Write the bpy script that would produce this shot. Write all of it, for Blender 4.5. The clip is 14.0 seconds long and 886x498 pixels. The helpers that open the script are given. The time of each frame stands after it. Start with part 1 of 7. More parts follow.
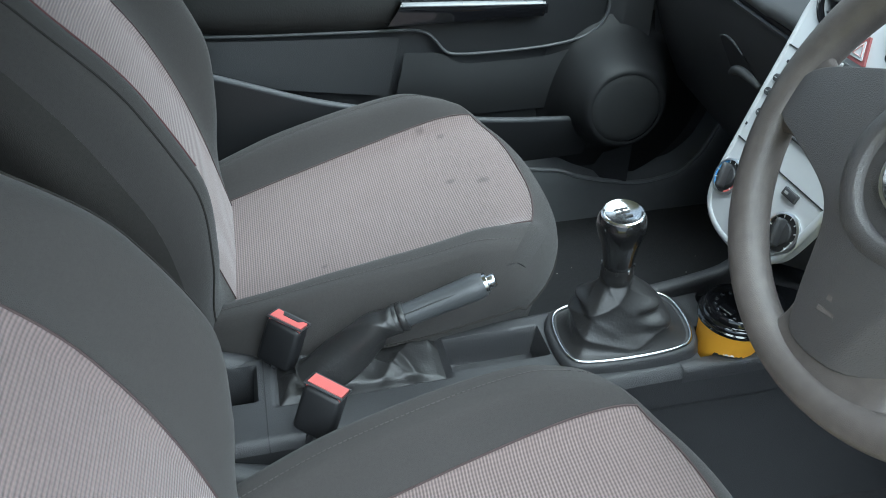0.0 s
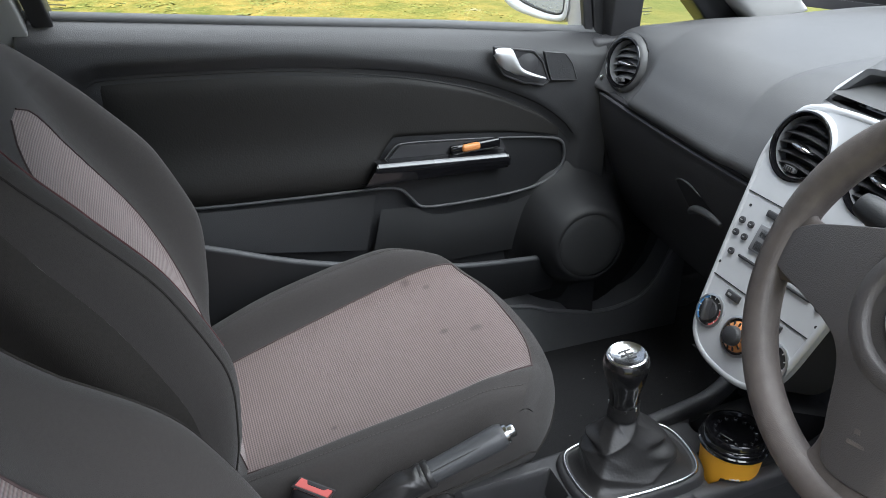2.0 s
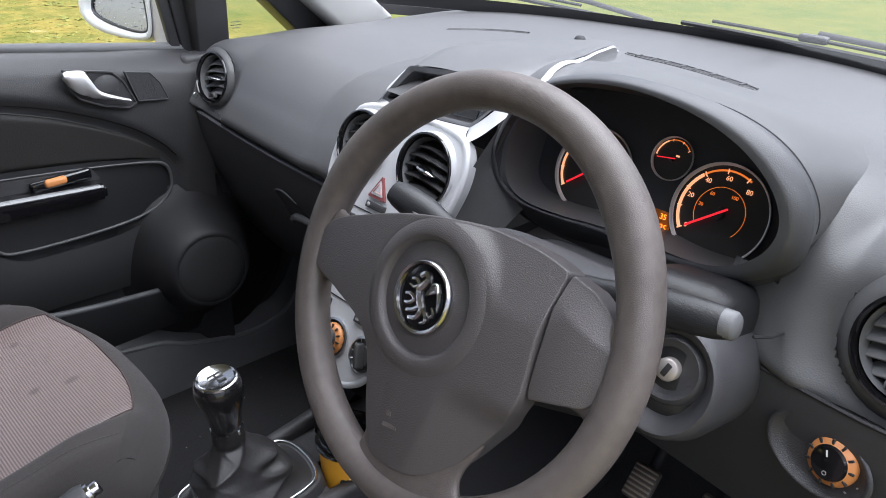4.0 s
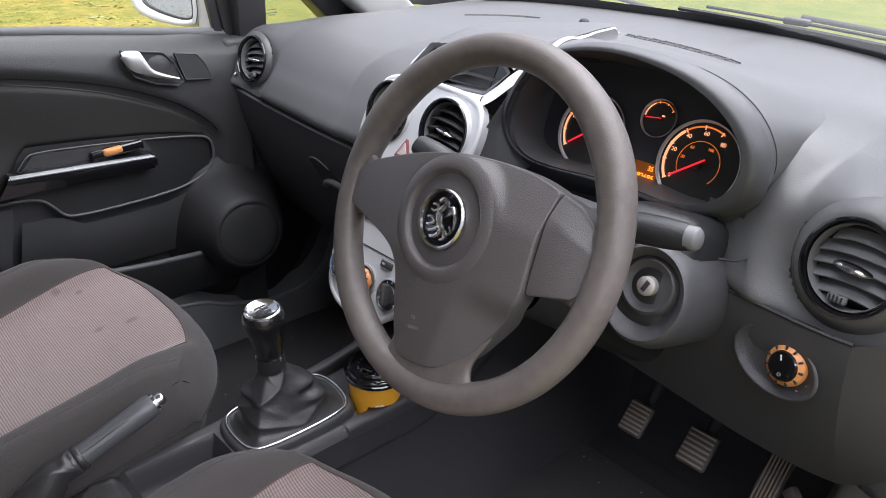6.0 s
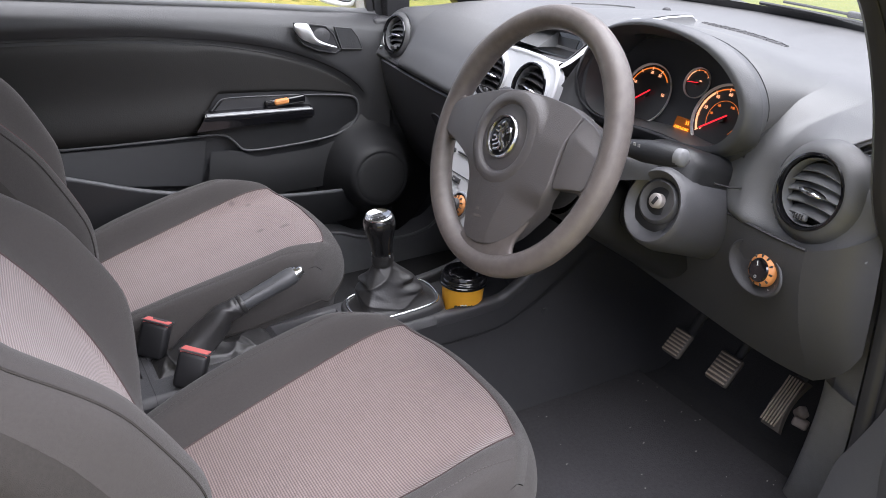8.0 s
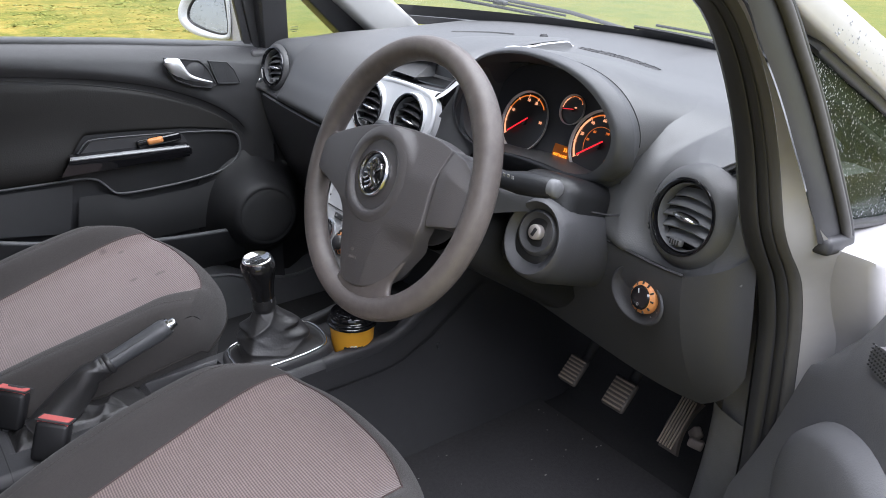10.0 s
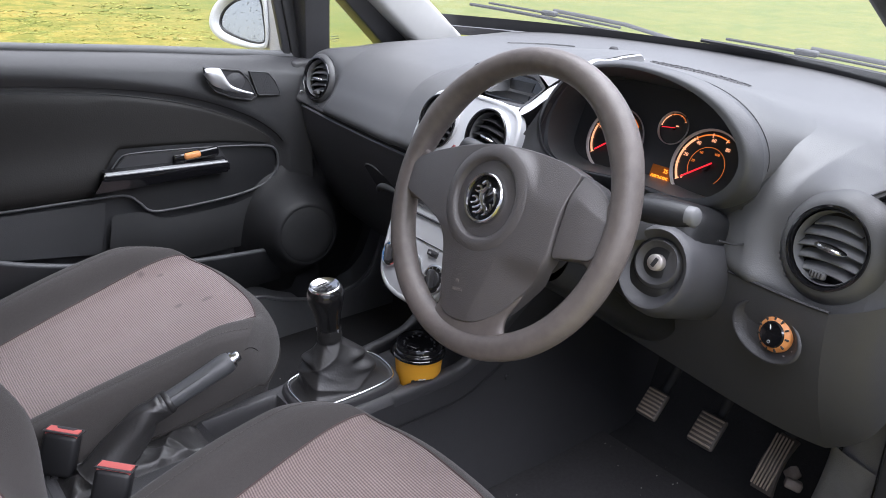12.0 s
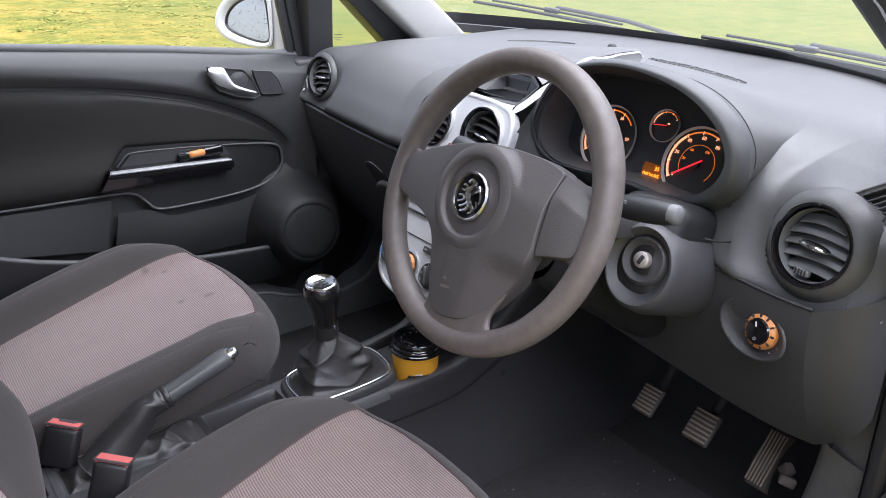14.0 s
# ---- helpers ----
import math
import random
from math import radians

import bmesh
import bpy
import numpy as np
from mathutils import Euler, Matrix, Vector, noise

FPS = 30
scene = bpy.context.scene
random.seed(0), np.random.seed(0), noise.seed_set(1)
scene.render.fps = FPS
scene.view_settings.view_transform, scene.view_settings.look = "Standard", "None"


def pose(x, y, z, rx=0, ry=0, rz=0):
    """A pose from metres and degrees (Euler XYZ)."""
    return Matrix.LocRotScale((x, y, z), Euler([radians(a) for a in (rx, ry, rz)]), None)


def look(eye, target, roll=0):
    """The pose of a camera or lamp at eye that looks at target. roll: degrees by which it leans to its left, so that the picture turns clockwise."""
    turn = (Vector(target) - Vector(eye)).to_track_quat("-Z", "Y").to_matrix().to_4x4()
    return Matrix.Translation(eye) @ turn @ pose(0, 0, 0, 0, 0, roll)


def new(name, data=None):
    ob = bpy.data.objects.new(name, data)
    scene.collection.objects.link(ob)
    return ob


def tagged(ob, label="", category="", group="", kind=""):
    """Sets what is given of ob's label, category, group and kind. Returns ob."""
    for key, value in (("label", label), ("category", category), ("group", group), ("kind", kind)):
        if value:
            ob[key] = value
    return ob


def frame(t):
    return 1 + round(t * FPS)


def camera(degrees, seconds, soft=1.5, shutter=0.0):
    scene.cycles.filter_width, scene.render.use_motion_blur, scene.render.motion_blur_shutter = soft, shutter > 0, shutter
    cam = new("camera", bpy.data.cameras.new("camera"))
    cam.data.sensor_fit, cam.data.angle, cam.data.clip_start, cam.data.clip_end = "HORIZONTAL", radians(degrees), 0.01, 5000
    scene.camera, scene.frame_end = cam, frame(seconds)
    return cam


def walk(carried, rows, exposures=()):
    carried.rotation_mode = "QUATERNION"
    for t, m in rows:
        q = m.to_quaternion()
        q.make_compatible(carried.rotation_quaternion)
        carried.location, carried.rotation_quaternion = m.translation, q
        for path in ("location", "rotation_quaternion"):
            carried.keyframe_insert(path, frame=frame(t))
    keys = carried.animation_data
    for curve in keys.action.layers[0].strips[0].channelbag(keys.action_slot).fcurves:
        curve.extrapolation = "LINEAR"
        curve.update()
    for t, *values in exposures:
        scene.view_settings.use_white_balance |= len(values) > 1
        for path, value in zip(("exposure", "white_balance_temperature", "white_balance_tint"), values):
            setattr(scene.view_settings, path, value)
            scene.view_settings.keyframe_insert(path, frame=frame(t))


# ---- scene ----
cam = camera(59.0, 14.0, soft=0.9)
EXPOSURES = [(0.0, 2.46, 5750.0, -2.0), (0.5, 2.37, 5850.0, -1.0), (1.0, 2.12, 6100.0, 2.0), (1.5, 1.93, 6250.0, 7.0), (2.2, 2.08, 6250.0, 11.0), (3.0, 2.04, 6250.0, 15.0), (3.5, 1.94, 6250.0, 16.0), (6.0, 2.07, 6450.0, 18.0), (6.5, 2.28, 6450.0, 20.0), (7.0, 2.33, 6450.0, 20.0), (9.5, 2.19, 6350.0, 16.0), (10.0, 2.03, 6250.0, 16.0), (11.0, 2.03, 6250.0, 17.0), (12.0, 2.17, 6250.0, 18.0), (14.0, 2.20, 6250.0, 19.0)]
PATH = [
    (0, (0.014, -0.64, 1.167), (0.414, 0.914, -0.027), 1.5),
    (0.5, (-0.053, -0.636, 1.204), (0.382, 0.988, 0.12), 0.9),
    (1, (-0.135, -0.631, 1.262), (0.367, 1.057, 0.313), -0.5),
    (1.5, (-0.162, -0.616, 1.255), (0.37, 1.1, 0.376), -0.1),
    (2, (-0.092, -0.627, 1.228), (0.536, 1.029, 0.3), 0.3),
    (2.5, (-0.034, -0.646, 1.212), (0.844, 0.911, 0.315), 2.2),
    (3, (0.025, -0.665, 1.208), (1.083, 0.782, 0.322), 1.8),
    (3.5, (0.057, -0.679, 1.209), (1.271, 0.651, 0.338), 1.8),
    (3.7, (0.063, -0.684, 1.21), (1.314, 0.61, 0.338), 2.0),
    (5.8, (-0.03, -0.765, 1.211), (1.228, 0.534, 0.357), 1.7),
    (6, (-0.042, -0.801, 1.206), (1.18, 0.525, 0.341), 1.7),
    (6.5, (-0.098, -0.955, 1.208), (1.056, 0.438, 0.354), 2.6),
    (7, (-0.151, -1.057, 1.22), (0.863, 0.439, 0.364), 2.4),
    (7.2, (-0.164, -1.086, 1.226), (0.812, 0.428, 0.357), 2.6),
    (9.3, (-0.134, -1.129, 1.211), (0.785, 0.433, 0.366), 1.2),
    (9.5, (-0.121, -1.126, 1.21), (0.888, 0.384, 0.372), 1.4),
    (10, (-0.091, -1.102, 1.224), (1.035, 0.341, 0.418), 1.4),
    (10.5, (-0.095, -1.068, 1.228), (1.076, 0.347, 0.438), 1.3),
    (11, (-0.104, -1.026, 1.231), (1.091, 0.375, 0.45), 1.4),
    (11.5, (-0.131, -0.974, 1.214), (1.071, 0.424, 0.439), 1.8),
    (12, (-0.161, -0.926, 1.205), (1.016, 0.491, 0.425), 2.3),
    (12.5, (-0.143, -0.927, 1.212), (0.999, 0.512, 0.422), 2.1),
    (13, (-0.139, -0.938, 1.209), (0.996, 0.505, 0.415), 2.0),
    (13.5, (-0.14, -0.948, 1.213), (0.994, 0.497, 0.422), 1.9),
    (14, (-0.139, -0.958, 1.214), (0.998, 0.484, 0.422), 1.7),
]
walk(cam, [(t, look(eye, target, roll)) for t, eye, target, roll in PATH], exposures=EXPOSURES)

# ---- light: overcast day ----
world = bpy.data.worlds.new("overcast")
scene.world = world
world.use_nodes = True
_wn = world.node_tree
_bg = _wn.nodes["Background"]
_sky = _wn.nodes.new("ShaderNodeTexSky")
_sky.sky_type = "NISHITA"
_sky.sun_disc = False
_sky.sun_elevation, _sky.sun_rotation = radians(72), radians(158)
_sky.air_density, _sky.dust_density, _sky.ozone_density = 1.0, 1.0, 2.0
_hsv = _wn.nodes.new("ShaderNodeHueSaturation")
_hsv.inputs["Saturation"].default_value = 0.45
_wn.links.new(_sky.outputs[0], _hsv.inputs["Color"])
_wn.links.new(_hsv.outputs[0], _bg.inputs["Color"])
_bg.inputs["Strength"].default_value = 0.055
sun = new("sun", bpy.data.lights.new("sun", "SUN"))
sun.data.energy, sun.data.angle, sun.data.color = 3.6, radians(100), (0.94, 0.97, 1.0)
sun.matrix_world = look((0, 0, 5), (-0.8, 1.3, 0))


# ---- materials ----
def mat(name, color, rough=0.6, metal=0.0, vary=0.12, scale=60.0, bump=0.0, bump_scale=900.0, coat=0.0, tint=None, big=5.0, spec=0.5, sheen=0.0):
    """Plain surface with a fine grain, a slow stain and a bump."""
    m = bpy.data.materials.new(name)
    m.use_nodes = True
    n, l = m.node_tree.nodes, m.node_tree.links
    b = n["Principled BSDF"]
    tc = n.new("ShaderNodeTexCoord")
    fine, slow = n.new("ShaderNodeTexNoise"), n.new("ShaderNodeTexNoise")
    fine.inputs["Scale"].default_value, slow.inputs["Scale"].default_value = scale, big
    fine.inputs["Detail"].default_value, slow.inputs["Detail"].default_value = 3, 4
    for t in (fine, slow):
        l.new(tc.outputs["Object"], t.inputs["Vector"])
    mixn = n.new("ShaderNodeMix")
    mixn.data_type = "RGBA"
    c2 = tint or tuple(min(1, c * (1 + 2.2 * vary)) for c in color)
    c1 = tuple(c * (1 - vary) for c in color)
    mixn.inputs["A"].default_value, mixn.inputs["B"].default_value = (*c1, 1), (*c2, 1)
    add = n.new("ShaderNodeMath")
    add.operation = "MULTIPLY_ADD"
    add.inputs[1].default_value = 0.45
    l.new(fine.outputs["Fac"], add.inputs[0])
    half = n.new("ShaderNodeMath")
    half.operation = "MULTIPLY"
    half.inputs[1].default_value = 0.55
    l.new(slow.outputs["Fac"], half.inputs[0])
    l.new(half.outputs[0], add.inputs[2])
    l.new(add.outputs[0], mixn.inputs["Factor"])
    l.new(mixn.outputs["Result"], b.inputs["Base Color"])
    rr = n.new("ShaderNodeMapRange")
    rr.inputs["To Min"].default_value, rr.inputs["To Max"].default_value = max(0, rough - 0.08), min(1, rough + 0.1)
    l.new(slow.outputs["Fac"], rr.inputs["Value"])
    l.new(rr.outputs[0], b.inputs["Roughness"])
    b.inputs["Metallic"].default_value = metal
    b.inputs["Coat Weight"].default_value = coat
    b.inputs["Specular IOR Level"].default_value = spec
    b.inputs["Sheen Weight"].default_value = sheen
    if bump:
        bt = n.new("ShaderNodeTexNoise")
        bt.inputs["Scale"].default_value, bt.inputs["Detail"].default_value = bump_scale, 2
        l.new(tc.outputs["Object"], bt.inputs["Vector"])
        bn = n.new("ShaderNodeBump")
        bn.inputs["Strength"].default_value, bn.inputs["Distance"].default_value = bump, 0.001
        l.new(bt.outputs["Fac"], bn.inputs["Height"])
        l.new(bn.outputs["Normal"], b.inputs["Normal"])
    return m


def ribbed(name, c1, c2, axis, pitch, stains=()):
    """Seat cloth with fine ribs across one axis and small dark stains at (x, y, radius)."""
    m = mat(name, c1, 0.9, vary=0.15, scale=150, sheen=0.3, spec=0.2)
    n, l = m.node_tree.nodes, m.node_tree.links
    b = n["Principled BSDF"]
    tc = n.new("ShaderNodeTexCoord")
    sep = n.new("ShaderNodeSeparateXYZ")
    l.new(tc.outputs["Object"], sep.inputs[0])
    mul = n.new("ShaderNodeMath")
    mul.operation = "MULTIPLY"
    mul.inputs[1].default_value = 2 * math.pi / pitch
    l.new(sep.outputs[axis], mul.inputs[0])
    sn = n.new("ShaderNodeMath")
    sn.operation = "SINE"
    l.new(mul.outputs[0], sn.inputs[0])
    bead = n.new("ShaderNodeMath")
    bead.operation = "MULTIPLY"
    bead.inputs[1].default_value = 2 * math.pi / (pitch * 1.3)
    l.new(sep.outputs["Y" if axis != "Y" else "X"], bead.inputs[0])
    bs = n.new("ShaderNodeMath")
    bs.operation = "SINE"
    l.new(bead.outputs[0], bs.inputs[0])
    mix2 = n.new("ShaderNodeMath")
    mix2.operation = "MULTIPLY_ADD"
    mix2.inputs[1].default_value = 0.22
    l.new(bs.outputs[0], mix2.inputs[0])
    l.new(sn.outputs[0], mix2.inputs[2])
    rng = n.new("ShaderNodeMapRange")
    rng.inputs["From Min"].default_value, rng.inputs["From Max"].default_value = -1.22, 1.22
    l.new(mix2.outputs[0], rng.inputs["Value"])
    col = n.new("ShaderNodeMix")
    col.data_type = "RGBA"
    col.inputs["A"].default_value = (*c2, 1)
    old = b.inputs["Base Color"].links[0].from_socket
    l.new(old, col.inputs["B"])
    l.new(rng.outputs[0], col.inputs["Factor"])
    spot = n.new("ShaderNodeTexNoise")
    spot.inputs["Scale"].default_value = 60
    spot.inputs["Detail"].default_value = 2
    l.new(tc.outputs["Object"], spot.inputs["Vector"])
    total = None
    flat = n.new("ShaderNodeVectorMath")
    flat.operation = "MULTIPLY"
    flat.inputs[1].default_value = (1, 1, 0)
    l.new(tc.outputs["Object"], flat.inputs[0])
    for x, y, r in stains:
        dist, sr, mulr = n.new("ShaderNodeVectorMath"), n.new("ShaderNodeMapRange"), n.new("ShaderNodeMath")
        dist.operation = "DISTANCE"
        dist.inputs[1].default_value = (x, y, 0)
        l.new(flat.outputs[0], dist.inputs[0])
        mulr.operation = "MULTIPLY_ADD"
        mulr.inputs[1].default_value, mulr.inputs[2].default_value = -1.6 * r, 0.8 * r
        l.new(spot.outputs["Fac"], mulr.inputs[0])
        wob = n.new("ShaderNodeMath")
        l.new(dist.outputs["Value"], wob.inputs[0])
        l.new(mulr.outputs[0], wob.inputs[1])
        sr.inputs["From Min"].default_value, sr.inputs["From Max"].default_value = r, 0.35 * r
        l.new(wob.outputs[0], sr.inputs["Value"])
        if total is None:
            total = sr.outputs[0]
        else:
            mx = n.new("ShaderNodeMath")
            mx.operation = "MAXIMUM"
            l.new(total, mx.inputs[0])
            l.new(sr.outputs[0], mx.inputs[1])
            total = mx.outputs[0]
    dark = n.new("ShaderNodeMix")
    dark.data_type = "RGBA"
    dark.inputs["B"].default_value = (c1[0] * 0.4, c1[1] * 0.4, c1[2] * 0.4, 1)
    l.new(col.outputs["Result"], dark.inputs["A"])
    half = n.new("ShaderNodeMath")
    half.operation = "MULTIPLY"
    half.inputs[1].default_value = 0.75
    half.inputs[0].default_value = 0.0
    if total:
        l.new(total, half.inputs[0])
    l.new(half.outputs[0], dark.inputs["Factor"])
    l.new(dark.outputs["Result"], b.inputs["Base Color"])
    bn = n.new("ShaderNodeBump")
    bn.inputs["Strength"].default_value, bn.inputs["Distance"].default_value = 0.4, 0.0010
    l.new(mix2.outputs[0], bn.inputs["Height"])
    l.new(bn.outputs["Normal"], b.inputs["Normal"])
    return m


def glow(name, color, strength):
    m = bpy.data.materials.new(name)
    m.use_nodes = True
    b = m.node_tree.nodes["Principled BSDF"]
    b.inputs["Base Color"].default_value = (*color, 1)
    b.inputs["Emission Color"].default_value = (*color, 1)
    b.inputs["Emission Strength"].default_value = strength
    return m


def glass(name, color=(0.95, 0.97, 0.95), rough=0.0, gloss=0.05, haze=0.0):
    m = bpy.data.materials.new(name)
    m.use_nodes = True
    n, l = m.node_tree.nodes, m.node_tree.links
    n.remove(n["Principled BSDF"])
    tr, gl, mx = n.new("ShaderNodeBsdfTransparent"), n.new("ShaderNodeBsdfGlossy"), n.new("ShaderNodeMixShader")
    tr.inputs["Color"].default_value = (*color, 1)
    gl.inputs["Roughness"].default_value = rough
    mx.inputs[0].default_value = gloss
    l.new(tr.outputs[0], mx.inputs[1])
    l.new(gl.outputs[0], mx.inputs[2])
    last = mx
    if haze:
        fog, wet = n.new("ShaderNodeBsdfTranslucent"), n.new("ShaderNodeMixShader")
        fog.inputs["Color"].default_value = (0.85, 0.87, 0.88, 1)
        wet.inputs[0].default_value = haze
        l.new(mx.outputs[0], wet.inputs[1])
        l.new(fog.outputs[0], wet.inputs[2])
        last = wet
    l.new(last.outputs[0], n["Material Output"].inputs["Surface"])
    return m


PAD = mat("dash_soft_plastic", (0.081, 0.082, 0.083), 0.42, bump=0.28, bump_scale=700, vary=0.1)
LOWER = mat("lower_dash_plastic", (0.053, 0.0535, 0.057), 0.42, bump=0.3, bump_scale=800, vary=0.12)
BLACK = mat("black_grained_plastic", (0.036, 0.036, 0.038), 0.42, bump=0.6, bump_scale=800, vary=0.12)
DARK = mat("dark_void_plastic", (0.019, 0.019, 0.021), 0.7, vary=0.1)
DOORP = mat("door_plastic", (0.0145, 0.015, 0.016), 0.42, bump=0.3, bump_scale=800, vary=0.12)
DOORV = mat("door_vinyl", (0.0130, 0.0124, 0.0115), 0.62, spec=0.35, bump=0.3, bump_scale=350, vary=0.15)
WHEEL = mat("wheel_rubber", (0.056, 0.049, 0.046), 0.34, bump=0.35, bump_scale=1500, vary=0.3, tint=(0.185, 0.160, 0.148), big=14, scale=90)
HUB = mat("hub_plastic", (0.084, 0.078, 0.078), 0.33, bump=0.5, bump_scale=1000, vary=0.08)
CLOTH = mat("dark_seat_cloth", (0.037, 0.034, 0.0325), 0.92, bump=0.5, bump_scale=1100, vary=0.22, scale=300, sheen=0.10, spec=0.2)
RIB = ribbed("ribbed_mauve_cloth", (0.190, 0.145, 0.137), (0.088, 0.068, 0.064), "X", 0.0034)
RIBSTAIN = ribbed("stained_mauve_cloth", (0.190, 0.145, 0.137), (0.088, 0.068, 0.064), "X", 0.0034, ((0.271, 0.002, 0.010), (0.315, -0.020, 0.010), (0.285, 0.125, 0.007), (0.255, 0.150, 0.009), (0.068, -0.107, 0.006)))
RIBBACK = ribbed("ribbed_mauve_back_cloth", (0.205, 0.150, 0.143), (0.105, 0.080, 0.075), "Z", 0.0034)
# Darker copies of the seat cloth; headrest and side shade is in the colour.
HEADSHADE = mat("shaded_headrest_cloth", (0.020, 0.019, 0.0185), 0.9, bump=0.5, bump_scale=1100, vary=0.2, scale=300, spec=0.2)
SHADECLOTH = mat("shaded_side_cloth", (0.021, 0.0195, 0.0185), 0.92, bump=0.5, bump_scale=1100, vary=0.25, scale=300, spec=0.2, tint=(0.040, 0.036, 0.033), big=7)
ETCH = mat("etched_print", (0.30, 0.31, 0.22), 0.6, vary=0.02)
STITCH = mat("grey_stitching", (0.060, 0.054, 0.052), 0.8)
SEAM = mat("dusky_red_thread", (0.050, 0.033, 0.032), 0.8)
RED_THREAD = mat("red_thread", (0.085, 0.032, 0.034), 0.8)
LEATHER = mat("black_leather", (0.021, 0.0205, 0.0205), 0.36, bump=0.35, bump_scale=260, vary=0.15)
GRIP = mat("grey_leather_grip", (0.055, 0.057, 0.060), 0.42, bump=0.3, bump_scale=400, vary=0.1)
GLOSS = mat("gloss_black", (0.006, 0.006, 0.007), 0.08, vary=0.02, coat=0.6)
CHROME = mat("chrome", (0.62, 0.63, 0.64), 0.20, 1.0, vary=0.02)
SATIN = mat("satin_chrome", (0.62, 0.63, 0.64), 0.3, 1.0, vary=0.05)
SILVER = mat("silver_paint_plastic", (0.50, 0.51, 0.52), 0.38, 0.15, vary=0.04)
BODY = mat("wet_silver_car_paint", (0.45, 0.44, 0.44), 0.38, 0.15, vary=0.08, coat=0.25, big=9)
GREYTRIM = mat("light_grey_trim", (0.42, 0.42, 0.41), 0.75, vary=0.06, bump=0.2)
HEAD = mat("headliner_cloth", (0.42, 0.42, 0.40), 0.95, vary=0.06)
RUBBER = mat("black_rubber", (0.029, 0.029, 0.031), 0.46, vary=0.12, bump=0.2)
# Kick panel plastic made lighter; the outdoor light on it is in the colour.
KICKP = mat("lit_kick_plastic", (0.150, 0.148, 0.147), 0.5, bump=0.6, bump_scale=700, vary=0.2)
DIALRING = mat("dial_ring_plastic", (0.62, 0.58, 0.56), 0.35, 0.2)
CARPET = mat("black_carpet", (0.024, 0.024, 0.025), 0.95, bump=1.0, bump_scale=500, vary=0.3, scale=200, spec=0.10)
RED = mat("red_plastic", (0.47, 0.105, 0.095), 0.5, vary=0.08)
ORANGE = mat("orange_plastic", (0.55, 0.22, 0.07), 0.45, vary=0.06)
YELLOW = mat("yellow_card", (0.80, 0.38, 0.03), 0.5, vary=0.05)
PAPER = mat("pale_card", (0.62, 0.58, 0.5), 0.6, vary=0.06)
WHITE = mat("white_print", (0.75, 0.75, 0.74), 0.5, vary=0.02)
GREYPRINT = mat("grey_print", (0.30, 0.30, 0.30), 0.5, vary=0.02)
STEEL = mat("worn_pedal_rubber", (0.07, 0.060, 0.052), 0.5, vary=0.2, scale=40)
BAREMETAL = mat("bare_metal", (0.35, 0.33, 0.30), 0.4, 1.0, vary=0.2)
LOCKMETAL = mat("worn_lock_metal", (0.40, 0.37, 0.35), 0.45, 0.5, vary=0.15)
DIAL = mat("dial_black", (0.026, 0.025, 0.025), 0.35, vary=0.05)
LIT = glow("lit_orange_scale", (0.8, 0.20, 0.03), 0.20)
LITW = glow("lit_pale_orange_scale", (0.9, 0.40, 0.20), 0.30)
NEEDLE = glow("lit_red_needle", (0.8, 0.02, 0.03), 0.32)
LCD = glow("lit_orange_readout", (0.30, 0.075, 0.0), 0.045)
DIGIT = glow("lit_orange_digits", (1.0, 0.28, 0.02), 0.55)
BLUE = mat("blue_print", (0.10, 0.30, 0.62), 0.5, vary=0.02)
BLADE = mat("vent_blade_plastic", (0.135, 0.138, 0.142), 0.45, vary=0.08, bump=0.2)
CLEAR = glass("window_glass")
HAZE = glass("rain_hazed_glass", (0.9, 0.93, 0.9), haze=0.03)
TINT = glass("tinted_glass", (0.72, 0.80, 0.74))
MIRROR = mat("mirror_glass", (0.55, 0.56, 0.57), 0.16, 1.0, vary=0.02)
CRUMB = mat("pale_crumbs", (0.22, 0.21, 0.19), 0.8, vary=0.5, scale=20)


# ---- builders ----
def part(name, bm, material, parent=None, label="", sharp=50):
    """One mesh object from a bmesh in world places, under a thing or part."""
    bmesh.ops.recalc_face_normals(bm, faces=bm.faces)
    me = bpy.data.meshes.new(name)
    bm.to_mesh(me)
    bm.free()
    me.polygons.foreach_set("use_smooth", [True] * len(me.polygons))
    me.set_sharp_from_angle(angle=radians(sharp))
    if material:
        me.materials.append(material)
    ob = new(name, me)
    if parent:
        ob.parent = parent
        if parent.parent is None:
            ob.matrix_parent_inverse = Matrix.Translation(-parent.location)
    if label:
        ob["label"] = label
    return ob


def thing(name, label, category, at=(0, 0, 0), group="", kind=""):
    ob = new(name)
    ob.empty_display_size = 0.05
    ob.location = at
    return tagged(ob, label, category, group, kind)


def structure(name, bm, material, label, category):
    return tagged(part(name, bm, material), label, category, kind="structure")


def axes(center, normal, up=(0, 0, 1)):
    """A frame at center whose z is the normal and whose y is nearest to up."""
    n = Vector(normal).normalized()
    r = Vector(up).cross(n).normalized()
    u = n.cross(r)
    m = Matrix((r, u, n)).transposed().to_4x4()
    m.translation = Vector(center)
    return m


def grid(fn, nu, nv, bm=None, closed_u=False, closed_v=False):
    bm = bm or bmesh.new()
    vs = [[bm.verts.new(fn(i / (nu - (0 if closed_u else 1)), j / (nv - (0 if closed_v else 1)))) for j in range(nv)] for i in range(nu)]
    for i in range(nu if closed_u else nu - 1):
        for j in range(nv if closed_v else nv - 1):
            a, b = (i + 1) % nu, (j + 1) % nv
            try:
                bm.faces.new((vs[i][j], vs[a][j], vs[a][b], vs[i][b]))
            except ValueError:
                pass
    return bm


